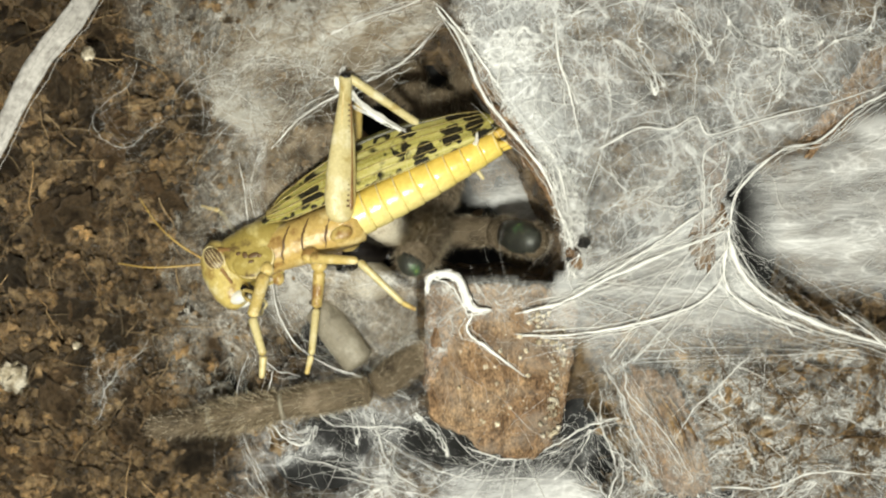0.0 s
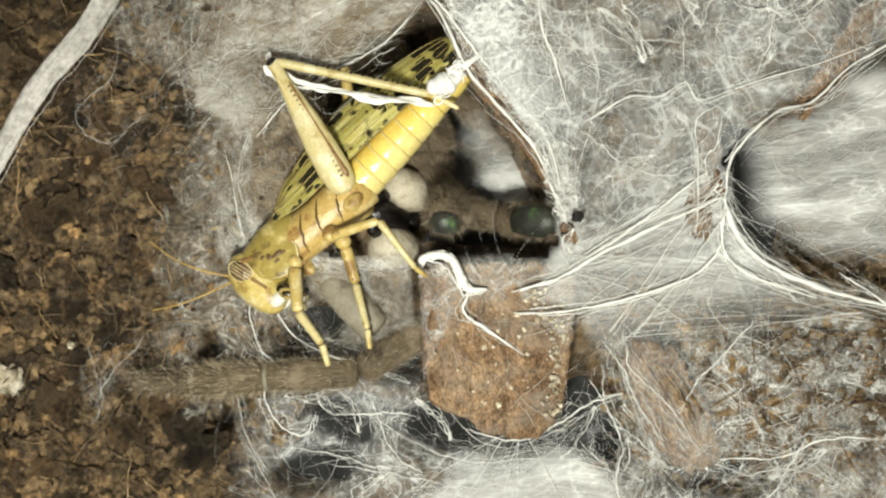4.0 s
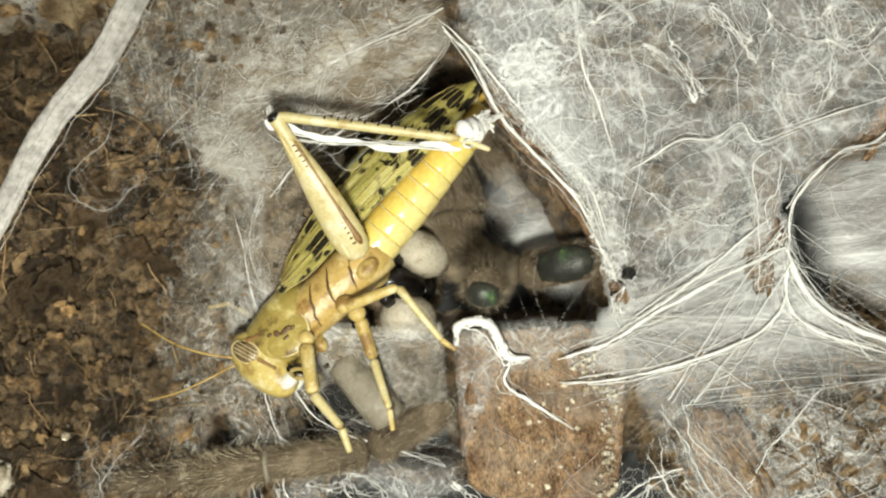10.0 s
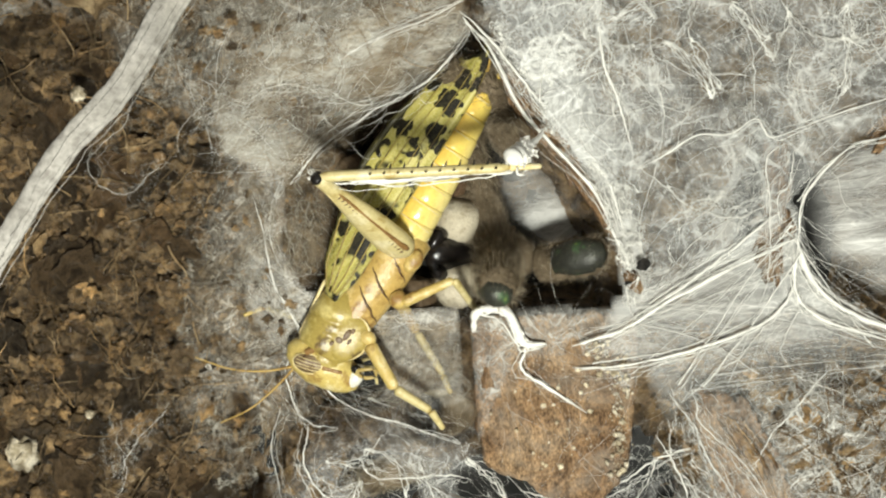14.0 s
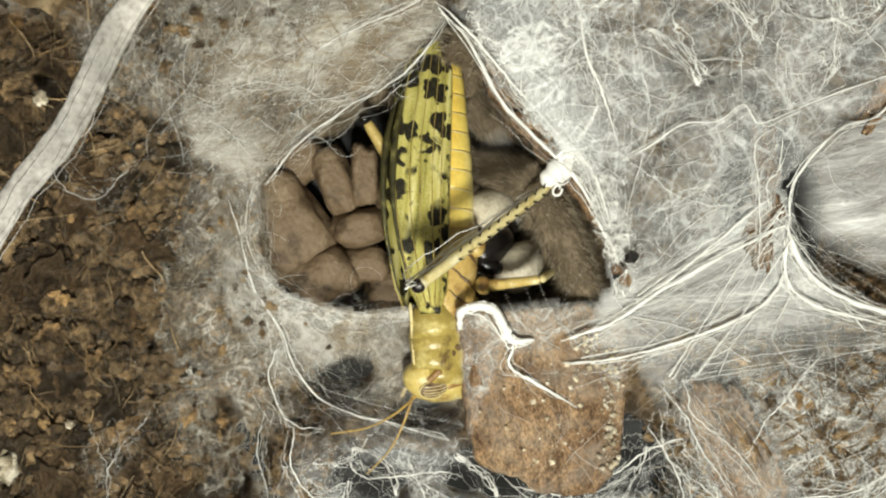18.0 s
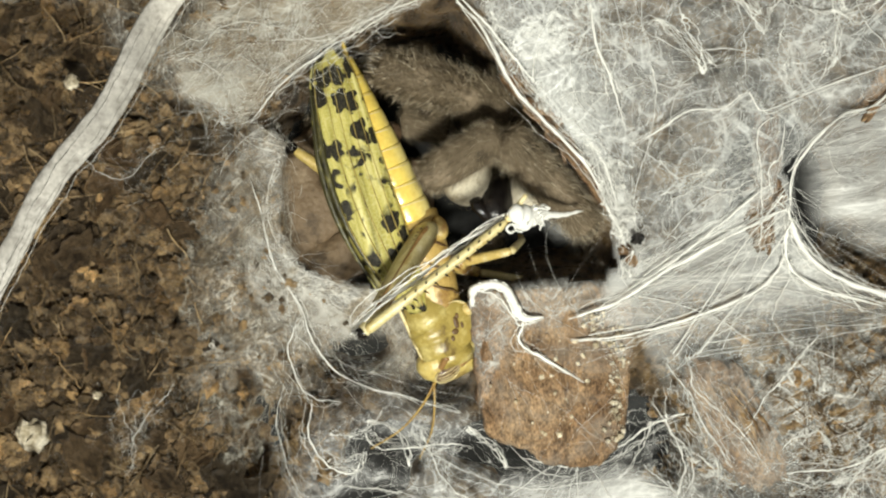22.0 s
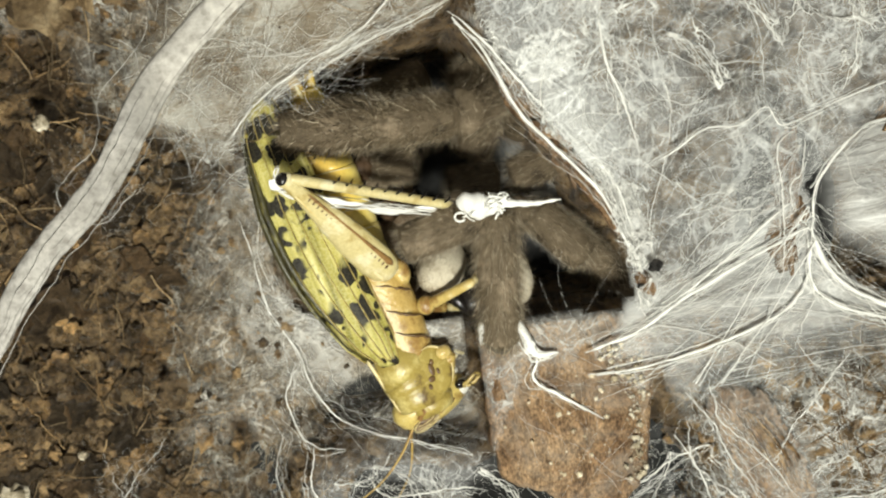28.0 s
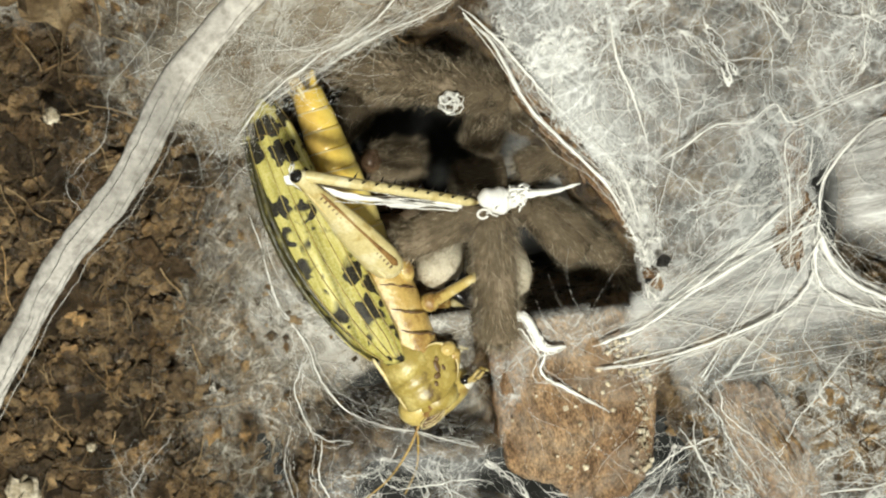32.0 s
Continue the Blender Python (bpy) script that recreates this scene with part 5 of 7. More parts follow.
def hair_material(name, dark, mid, pale):
    m, t, b = material(name, 0.5, spec=0.4)
    g = t.nodes.new("ShaderNodeNewGeometry")
    t.links.new(ramp(t, g.outputs["Random Per Island"], [(0.0, dark), (0.42, tuple(0.6 * v for v in mid)), (0.78, mid), (1.0, pale)]), b.inputs["Base Color"])
    return m


HAIRDARK = hair_material("dark_hair", (0.045, 0.034, 0.022), (0.3, 0.235, 0.15), (0.74, 0.65, 0.49))
HAIRPALE = hair_material("pale_hair", (0.1, 0.075, 0.045), (0.42, 0.335, 0.21), (0.75, 0.67, 0.5))

GREYLEG = skin("grey_leg_skin", (0.27, 0.24, 0.18), (0.36, 0.33, 0.26), (0.17, 0.15, 0.11), 200, 0.55, 0.35, 0.0002)


JOINT = skin("leg_joint_chitin", (0.12, 0.075, 0.045), (0.22, 0.15, 0.1), (0.05, 0.03, 0.02), 300, 0.2, 0.6)


def pad_material():
    m, t, b = material("iridescent_pad", 0.42, 0.25, 0.5)
    c = ramp(t, noise_of(t, 420, 3), [(0.4, (0.035, 0.036, 0.03)), (0.58, (0.055, 0.058, 0.045)), (0.68, (0.07, 0.13, 0.06)), (0.76, (0.3, 0.38, 0.08))])
    t.links.new(c, b.inputs["Base Color"])
    bump(t, b, noise_of(t, 3000, 2), 0.0001)
    return m


PAD = pad_material()


# ---- rows of the moving points: seconds, millimetres ----
BODY = [  # seconds, place, heading, pitch, roll, bend of the abdomen
    (0, -16.2, 6.4, 3.0, 200.9, -2.5, -16, 0.0),
    (0.5, -13.6, 7.8, 3.0, 212.3, -2.5, -16, 0.0),
    (1, -12.5, 10.3, 3.0, 216.5, -2.4, -16, 0.0),
    (1.5, -12.9, 7.5, 3.0, 217.2, -2.4, -16, 0.0),
    (2, -13.5, 8.5, 3.0, 218.7, -2.5, -16, 0.0),
    (2.5, -13.4, 9.3, 3.0, 220.1, -2.4, -16, 0.0),
    (3, -13.7, 8.8, 3.0, 219.1, -2.4, -16, 0.0),
    (3.5, -13.9, 8.5, 3.0, 218.3, -2.4, -16, 0.0),
    (5.5, -14.6, 7.9, 3.0, 219.7, -2.4, -16, 0.0),
    (6, -14.6, 8.1, 3.0, 219.7, -2.4, -16, 0.0),
    (6.5, -14.7, 8.1, 3.0, 219.6, -2.4, -16, 0.0),
    (7, -14.9, 7.8, 3.0, 219.5, -2.4, -16, 0.0),
    (7.5, -15.4, 8.0, 3.0, 219.6, -2.4, -16, 0.0),
    (8, -15.7, 8.1, 3.0, 219.9, -2.3, -16, 0.0),
    (8.5, -15.9, 8.1, 3.0, 220.0, -2.3, -16, 0.0),
    (9, -15.9, 8.0, 3.0, 219.7, -2.3, -16, 0.0),
    (9.5, -15.9, 8.1, 3.0, 219.7, -2.3, -16, 0.0),
    (10, -15.7, 8.1, 3.0, 219.7, -2.3, -16, 0.0),
    (10.5, -15.5, 8.2, 3.0, 220.4, -2.3, -16, 0.0),
    (11, -15.6, 7.9, 3.0, 221.2, -2.3, -16, 0.0),
    (11.5, -15.5, 7.7, 2.8, 223.2, -1.8, -14, 0.0),
    (12, -15.5, 7.3, 2.5, 224.4, -1.2, -12, 0.0),
    (12.5, -14.9, 7.2, 2.5, 226.0, -1.2, -8, 0.0),
    (13, -14.5, 7.2, 2.5, 226.0, -1.2, -5, 0.0),
    (13.5, -16.3, 5.7, 2.5, 222.7, -1.2, -5, 0.0),
    (14, -13.6, 7.1, 2.0, 230.6, 0.0, 5, 0.0),
    (14.5, -9.1, 8.2, 1.0, 238.3, 4.2, 4, 0.0),
    (16.5, -2.9, 7.4, -2.0, 256.9, 16.2, 26, 0.0),
    (17, -3.8, 6.1, -2.0, 255.2, 16.2, 26, 0.0),
    (17.5, -4.0, 6.2, -2.0, 256.6, 16.2, 26, 0.0),
    (18, -3.2, 5.5, -2.0, 258.3, 16.2, 26, 0.0),
    (18.5, -4.4, 5.8, -2.0, 258.9, 16.2, 26, 0.0),
    (19, -4.6, 5.5, -2.0, 258.7, 16.2, 26, 0.0),
    (19.5, -6.3, 5.5, -2.0, 255.4, 16.2, 26, 0.0),
    (20, -7.0, 3.9, -2.0, 258.7, 16.2, 24, 0.0),
    (20.5, -9.6, 1.7, -1.5, 263.2, 15.0, 22, 0.0),
    (21, -11.6, 0.5, -0.9, 273.1, 11.2, 18, -6.0),
    (21.5, -11.8, 3.3, -0.2, 278.0, 7.5, 16, -3.0),
    (22, -10.9, 4.2, 0.4, 279.6, 3.8, 21, 3.0),
    (22.5, -7.9, 5.8, 1.0, 277.7, 0.0, 22, 14.0),
    (23, -11.0, 4.8, 1.5, 282.2, 1.2, 22, 4.5),
    (23.5, -14.7, 2.4, 1.5, 279.5, 1.2, 22, -1.0),
    (24, -16.5, 2.1, 1.5, 284.2, 1.2, 22, -8.5),
    (24.5, -15.7, 2.6, 1.5, 284.2, 1.2, 22, -6.0),
    (25, -16.2, 2.2, 1.5, 283.9, 1.2, 22, -8.5),
    (25.5, -16.4, 2.6, 1.5, 283.6, 1.2, 22, -8.5),
    (26, -17.0, 3.7, 1.5, 285.9, 1.2, 22, -11.5),
    (26.5, -16.4, 3.5, 1.5, 285.8, 1.2, 22, -11.0),
    (28.5, -16.9, 3.3, 1.5, 284.3, 1.2, 22, -10.0),
    (29, -16.8, 3.3, 1.5, 284.1, 1.2, 22, -9.0),
    (29.5, -16.5, 3.0, 1.5, 283.0, 1.2, 22, -7.5),
    (30, -16.9, 3.4, 1.5, 284.6, 1.2, 22, -9.5),
    (30.5, -16.9, 3.5, 1.5, 285.5, 1.2, 22, -10.0),
    (31, -17.2, 3.0, 1.5, 285.9, 1.2, 22, -10.5),
    (31.5, -17.5, 2.9, 1.5, 286.1, 1.2, 22, -11.0),
    (32, -17.5, 2.8, 1.5, 285.9, 1.2, 22, -10.5),
]
KNEE = [
    (0, -14.6, 28.3, 10.0),
    (1, -13.5, 29.2, 10.0),
    (2, -20.3, 25.5, 10.0),
    (3, -22.7, 26.4, 10.0),
    (6, -23.4, 25.4, 10.0),
    (9, -23.9, 25.0, 10.0),
    (11, -23.9, 24.8, 10.0),
    (12, -24.2, 22.1, 10.0),
    (12.5, -24.1, 20.9, 10.0),
    (13, -23.4, 19.7, 10.0),
    (13.5, -24.5, 17.1, 10.0),
    (14, -21.6, 15.6, 10.0),
    (14.5, -18.1, 13.6, 10.0),
    (16.5, -6.7, 5.7, 10.0),
    (17, -7.9, 5.4, 11.0),
    (17.5, -9.6, 2.1, 11.0),
    (18, -7.9, 1.4, 11.0),
    (18.5, -13.1, 1.6, 11.0),
    (19, -12.6, 3.1, 11.0),
    (19.5, -16.5, 1.6, 11.0),
    (20, -16.6, -0.5, 11.0),
    (20.5, -16.4, -8.6, 11.0),
    (21, -21.8, -9.6, 11.0),
    (21.5, -20.8, -7.6, 11.0),
    (22, -18.1, -7.1, 11.0),
    (22.5, -21.7, 1.8, 10.0),
    (23, -21.9, 18.1, 10.0),
    (23.5, -23.4, 17.7, 10.0),
    (24, -25.6, 17.4, 10.0),
    (25, -26.5, 18.6, 10.0),
    (25.5, -25.3, 19.2, 10.0),
    (26, -27.0, 18.0, 10.0),
    (26.5, -25.8, 18.0, 10.0),
    (29, -24.4, 20.3, 10.0),
    (30, -25.7, 18.7, 10.0),
    (32, -24.6, 19.1, 10.0),
]
ANKLE = [
    (0, 4.3, 14.2, 9.0),
    (1, 5.7, 19.4, 9.0),
    (2, 2.4, 19.1, 10.0),
    (3, 1.7, 19.5, 10.0),
    (6, 0.9, 20.0, 10.0),
    (9, 0.4, 19.8, 10.0),
    (11, 0.7, 19.9, 10.0),
    (12, 0.6, 18.3, 10.0),
    (12.5, 0.9, 17.6, 10.0),
    (13, 1.6, 17.1, 10.0),
    (13.5, 0.2, 14.1, 10.0),
    (14, 3.1, 15.0, 10.0),
    (14.5, 6.1, 17.8, 10.0),
    (16.5, 10.2, 15.0, 12.0),
    (17, 10.9, 14.4, 12.0),
    (17.5, 10.7, 11.8, 12.0),
    (18, 11.3, 11.4, 12.0),
    (18.5, 7.1, 12.7, 12.0),
    (19, 6.6, 13.5, 12.0),
    (19.5, 4.2, 10.8, 12.0),
    (20, 4.5, 8.3, 12.0),
    (20.5, 3.4, 4.0, 12.0),
    (21, 0.3, 4.1, 12.0),
    (21.5, 1.6, 5.6, 12.0),
    (22, 2.7, 6.0, 12.0),
    (22.5, 2.1, 20.0, 11.0),
    (23, 0.6, 18.5, 10.0),
    (23.5, -1.1, 12.1, 10.0),
    (24, -3.4, 11.3, 10.0),
    (25, -4.4, 14.3, 10.0),
    (25.5, -4.1, 12.3, 10.0),
    (26, -5.7, 10.3, 10.0),
    (26.5, -4.2, 11.2, 10.0),
    (29, -2.7, 12.5, 10.0),
    (30, -5.1, 11.2, 10.0),
    (32, -2.2, 11.8, 10.0),
]
HITCH = [
    (0, 5.1, 17.0, 8.0),
    (1, 8.2, 19.9, 8.0),
    (3, 5.8, 23.7, 8.0),
    (6, 5.0, 23.6, 8.0),
    (9, 6.0, 23.7, 8.0),
    (11, 5.9, 23.5, 8.0),
    (12, 6.4, 22.9, 8.0),
    (13, 7.7, 21.9, 8.0),
    (14.5, 11.7, 21.5, 8.0),
    (16.5, 18.1, 20.3, 8.0),
    (17, 16.7, 17.5, 8.0),
    (19, 12.6, 14.3, 8.0),
    (20, 15.5, 7.7, 8.0),
    (21, 14.0, 5.7, 8.0),
    (22, 16.1, 5.3, 8.0),
    (22.5, 7.6, 23.8, 8.0),
    (23, 6.5, 23.6, 8.0),
    (24, 12.6, 10.2, 8.0),
    (25, 12.4, 11.7, 8.0),
    (26, 14.9, 8.0, 8.0),
    (29, 12.7, 12.6, 8.0),
    (30, 14.1, 9.2, 8.0),
    (32, 12.1, 12.7, 8.0),
]
MIDFOOT = [
    (0, -4.3, -9.6, 3.0),
    (1, -1.5, -3.7, 3.0),
    (3, -2.8, -5.6, 3.0),
    (6, -3.5, -5.9, 3.0),
    (9, -4.3, -6.2, 3.0),
    (11, -4.2, -6.1, 3.0),
    (12, -4.4, -6.6, 3.0),
    (13, -1.6, -4.6, 3.0),
    (14, -1.3, -4.9, 3.0),
    (14.5, 0.4, -3.2, 2.0),
    (16.5, 9.8, 0.9, 1.0),
    (18, 10.3, -1.4, 1.0),
    (19, 9.2, -1.6, 1.0),
    (20, 8.1, -2.7, 1.0),
    (21, 6.8, -4.5, 1.0),
    (22, 4.4, 0.7, 3.0),
    (23, 4.2, 0.2, 3.0),
    (24, -0.1, 2.0, 4.0),
    (25, -0.9, 2.3, 4.0),
    (26, -1.0, 4.3, 4.0),
    (29, -2.3, 1.3, 4.0),
    (30, -2.2, 1.6, 4.0),
    (32, -3.6, 2.1, 4.0),
]
RKNEE = [
    (0, -12.9, 31.5, -3.0),
    (13, -13.9, 22.9, -4.0),
    (14, -13.4, 21.4, -4.0),
    (14.5, -13.7, 23.2, -4.0),
    (16.5, -12.5, 25.3, -4.0),
    (17, -12.9, 24.6, -4.0),
    (18, -12.7, 24.3, -4.0),
    (19, -19.4, 22.7, -4.0),
    (20, -22.6, 21.7, -4.0),
    (21, -28.2, 19.6, -4.0),
    (22, -27.9, 19.6, -4.0),
    (23, -28.6, 18.0, -5.0),
    (24, -31.5, 18.5, -5.0),
    (25, -31.4, 18.2, -5.0),
    (26, -32.0, 19.3, -6.0),
    (29, -31.7, 19.8, -6.0),
    (32, -32.1, 18.4, -6.0),
]
BITE = [
    (0, -12.9, 0.1, -3.0),
    (1, -7.9, 4.2, -3.0),
    (3, -8.3, 2.8, -3.0),
    (6, -7.5, 2.7, -3.0),
    (9, -10.1, 2.7, -3.0),
    (11, -9.7, 2.6, -3.0),
    (12, -8.7, 2.0, -3.0),
    (13, -8.6, 2.3, -3.0),
    (14, -5.2, 3.9, -4.0),
    (14.5, -2.1, 5.7, -4.0),
    (16.5, 3.4, 6.9, -5.0),
    (17, 4.1, 4.8, -6.0),
    (18, 3.9, 2.7, -6.0),
    (19, 2.5, 3.3, -6.0),
    (20, 0.7, 1.0, -6.0),
    (21, -2.4, 5.1, -5.0),
    (22, 2.8, 7.2, 1.0),
    (22.5, 4.9, 3.2, 1.0),
    (23, 3.1, 3.0, 1.0),
    (23.5, -0.1, 1.4, 1.0),
    (24, -1.9, -0.2, 1.0),
    (25, -1.4, -0.1, 1.0),
    (25.5, -1.6, 0.0, 1.0),
    (26, -2.2, -0.6, 1.0),
    (29, -2.1, -0.1, 1.0),
    (30, -2.8, 0.1, 1.0),
    (32, -3.3, 0.1, 1.0),
]
UKNEE = [
    (0, 20.4, 27.6, -14.0),
    (11, 18.2, 28.6, -14.0),
    (12, 20.4, 22.3, -12.0),
    (12.5, 18.5, 19.9, -8.0),
    (13, 16.0, 19.4, -6.0),
    (14, 17.0, 19.8, -6.0),
    (14.5, 20.1, 26.3, -6.0),
    (16.5, 22.8, 30.4, -8.0),
    (17, 21.4, 28.0, -8.0),
    (18, 22.5, 27.0, -9.0),
    (19, 22.4, 29.3, -12.0),
    (19.5, 19.7, 23.8, -9.0),
    (20, 18.1, 19.5, -8.0),
    (20.5, 16.6, 21.4, -9.0),
    (21, 13.9, 20.0, -9.0),
    (21.5, 5.0, 17.8, -6.0),
    (22, 8.9, 19.7, -6.0),
    (22.5, 9.2, 20.1, -8.0),
    (23, 6.5, 20.3, -9.0),
    (24, 4.8, 15.4, -9.0),
    (25, 4.3, 15.1, -9.0),
    (25.5, 2.9, 16.9, -4.0),
    (26, -0.8, 23.6, -1.0),
    (26.5, -1.4, 23.7, -1.0),
    (29, -0.7, 23.8, -1.0),
    (29.6, 2.2, 23.1, -2.0),
    (30, 6.7, 24.1, -6.0),
    (32, 5.8, 24.7, -7.0),
]
UTOE = [
    (0, 6.2, 36.1, -14.0),
    (11, 6.0, 38.1, -14.0),
    (12, 0.3, 33.7, -6.0),
    (12.5, -3.8, 33.7, 0.0),
    (13, -5.4, 32.6, 3.0),
    (14, -5.1, 30.2, 3.0),
    (14.5, -3.6, 33.1, 2.0),
    (16.5, -2.1, 34.3, 2.0),
    (17, -3.6, 31.4, 2.0),
    (18, -2.2, 32.7, 1.0),
    (19, 0.7, 37.6, -6.0),
    (19.5, -5.0, 33.3, 0.0),
    (20, -6.5, 27.3, 2.0),
    (20.5, -7.0, 32.6, -2.0),
    (21, -9.4, 31.2, -2.0),
    (21.5, -17.9, 26.5, 4.0),
    (22, -15.2, 29.3, 4.0),
    (22.5, -11.8, 30.8, -4.0),
    (23, -14.9, 27.0, -5.0),
    (24, -17.3, 23.0, -6.0),
    (25, -18.1, 22.1, -6.0),
    (25.5, -15.8, 21.6, 0.0),
    (26, -22.8, 25.5, 4.0),
    (26.5, -21.3, 24.3, 4.0),
    (29, -20.8, 24.5, 4.0),
    (29.6, -18.3, 25.9, 2.0),
    (30, -11.1, 30.7, -1.0),
    (32, -13.5, 31.0, -2.0),
]
PKNEE = [
    (0, -1.3, 3.7, -6.0),
    (1, 0.2, 5.2, -6.0),
    (6, 3.4, 4.1, -6.0),
    (9, 3.0, 3.8, -6.0),
    (10.5, 2.9, 4.3, -6.0),
    (11, 0.6, 5.2, -5.0),
    (12, -1.0, 6.4, -5.0),
    (13, 1.6, 6.6, -4.0),
    (14, 2.2, 3.3, -4.0),
    (14.5, 4.9, 7.5, -5.0),
    (16.5, 11.7, 14.2, -6.0),
    (20, 10.8, 8.7, -6.0),
    (21, 5.2, 15.1, -4.0),
    (22, 4.0, 17.2, 6.0),
    (22.5, 5.0, 14.5, 6.0),
    (23, 4.3, 13.8, 6.0),
    (23.5, 2.4, 12.2, 6.0),
    (24, 0.4, 10.0, 6.0),
    (25, 1.6, 10.8, 6.0),
    (25.5, 1.8, 11.0, 6.0),
    (26, 2.8, 10.6, 6.0),
    (26.5, 1.8, 9.9, 6.0),
    (29, 1.2, 12.0, 6.0),
    (30, 0.2, 10.5, 6.0),
    (32, -0.4, 11.0, 6.0),
]
PTOE = [
    (0, -4.4, -1.7, -3.0),
    (1, 0.3, 4.0, -3.0),
    (6, 2.6, 0.4, -3.0),
    (9, 1.9, 0.2, -3.0),
    (10.5, 1.6, 0.6, -2.0),
    (11, 0.0, 1.8, -1.0),
    (12, -2.2, 1.6, -1.0),
    (13, -1.7, 2.7, -1.0),
    (14, 0.7, -0.5, -1.0),
    (14.5, 5.9, 4.2, -2.0),
    (16.5, 13.7, 8.3, -4.0),
    (20, 13.0, 0.2, -4.0),
    (21, 9.0, 4.8, -3.0),
    (22, 10.9, 8.2, 5.0),
    (22.5, 11.0, 4.4, 5.0),
    (23, 11.7, 0.0, 5.0),
    (23.5, 10.1, -1.7, 5.0),
    (24, 6.9, -3.7, 5.0),
    (25, 2.7, -5.4, 5.0),
    (25.5, 3.4, -3.1, 5.0),
    (26, 3.4, -5.4, 5.0),
    (26.5, 0.6, -7.6, 5.0),
    (29, -0.4, -9.4, 5.0),
    (30, -0.2, -9.1, 5.0),
    (32, -1.3, -8.7, 5.0),
]
PBASE = [
    (0, -5.0, 7.5, -9.0),
    (1, -2.7, 9.2, -9.0),
    (6, -0.3, 9.0, -9.0),
    (9, -1.8, 9.3, -9.0),
    (12, -3.9, 9.2, -9.0),
    (14.5, 2.1, 11.1, -9.0),
    (17, 7.5, 13.8, -10.0),
    (20, 4.8, 11.7, -10.0),
    (21, -1.5, 12.5, -6.0),
    (22, -6.2, 12.2, 2.5),
    (22.5, -6.8, 9.9, 2.5),
    (23, -8.6, 9.0, 2.5),
    (23.5, -11.8, 6.8, 2.5),
    (24, -13.1, 6.2, 2.5),
    (25, -12.8, 6.2, 2.5),
    (25.5, -12.9, 6.9, 2.5),
    (26, -13.2, 7.0, 2.5),
    (26.5, -13.2, 6.8, 2.5),
    (29, -13.8, 7.2, 2.5),
    (30, -13.9, 7.1, 2.5),
    (32, -14.6, 6.7, 2.5),
]
QKNEE = [
    (0, 8.8, 2.9, -9.0),
    (1, 11.3, 1.5, -9.0),
    (6, 9.9, 1.1, -9.0),
    (9, 9.2, 1.8, -9.0),
    (11, 7.4, 4.1, -9.0),
    (12, 9.1, 4.1, -8.0),
    (13, 8.0, 4.6, -8.0),
    (14, 8.3, 1.1, -8.0),
    (14.5, 10.4, 8.7, -8.0),
    (20, 14.5, 10.5, -12.0),
    (22, 11.1, 10.9, -10.0),
    (23, 10.5, 7.2, -9.0),
    (25, 8.9, 9.6, -9.0),
    (26, 8.2, 8.9, -9.0),
    (29, 8.8, 9.1, -9.0),
    (32, 7.5, 9.0, -9.0),
]
QTOE = [
    (0, 15.1, 1.0, -7.0),
    (1, 19.7, 0.4, -7.0),
    (6, 18.5, 0.4, -7.0),
    (9, 19.2, 1.0, -7.0),
    (10.5, 17.1, 5.0, -6.0),
    (11, 13.5, 8.8, -5.0),
    (12, 11.6, 3.0, -5.0),
    (13, 12.3, 4.2, -5.0),
    (14, 13.1, 1.7, -5.0),
    (14.5, 14.2, 7.5, -6.0),
    (20, 17.5, -2.0, -11.0),
    (22, 17.1, 1.6, -9.0),
    (23, 15.9, -1.9, -9.0),
    (25, 18.2, 1.1, -9.0),
    (26, 16.6, 1.6, -9.0),
    (29, 15.9, -1.1, -9.0),
    (32, 14.6, -1.2, -9.0),
]
LKNEE = [
    (0, -11.1, -22.2, -2.5),
    (0.7, -9.4, -21.4, -2.5),
    (1, -10.9, -20.8, -2.5),
    (6, -14.4, -22.3, -2.5),
    (9, -15.8, -20.9, -2.5),
    (12, -15.2, -20.9, -2.5),
    (12.6, -15.1, -21.0, -3.5),
    (13, -5.8, -19.7, -8.0),
    (13.5, -7.1, -28.1, -10.0),
    (14, -6.3, -26.9, -13.0),
    (14.5, -0.2, -24.7, -18.0),
    (16.5, 4.3, -12.6, -20.0),
    (32, 3.1, -12.6, -20.0),
]
LTOE = [
    (0, -40.6, -27.2, -2.5),
    (0.7, -48.0, -20.3, -2.5),
    (1, -48.8, -21.8, -2.5),
    (6, -51.0, -20.9, -2.5),
    (9, -51.5, -22.3, -2.5),
    (12, -52.4, -22.1, -2.5),
    (12.6, -50.3, -22.5, -3.5),
    (13, -23.1, -27.0, -9.0),
    (13.5, -20.4, -33.2, -11.0),
    (14, -27.6, -32.4, -14.0),
    (14.5, -13.8, -16.5, -20.0),
    (16.5, -6.4, 2.7, -24.0),
    (32, -3.9, -1.4, -24.0),
]
GTOP = [
    (0, -20.2, -8.9, -4.0),
    (1, -17.3, -4.8, -4.0),
    (6, -17.9, -7.5, -4.0),
    (9, -19.2, -7.3, -4.0),
    (12, -18.7, -7.9, -4.0),
    (12.6, -18.5, -7.9, -8.0),
    (13.2, -8.5, -10.6, -12.0),
    (14.5, -3.8, -4.7, -20.0),
    (32, 0.7, -5.4, -22.0),
]
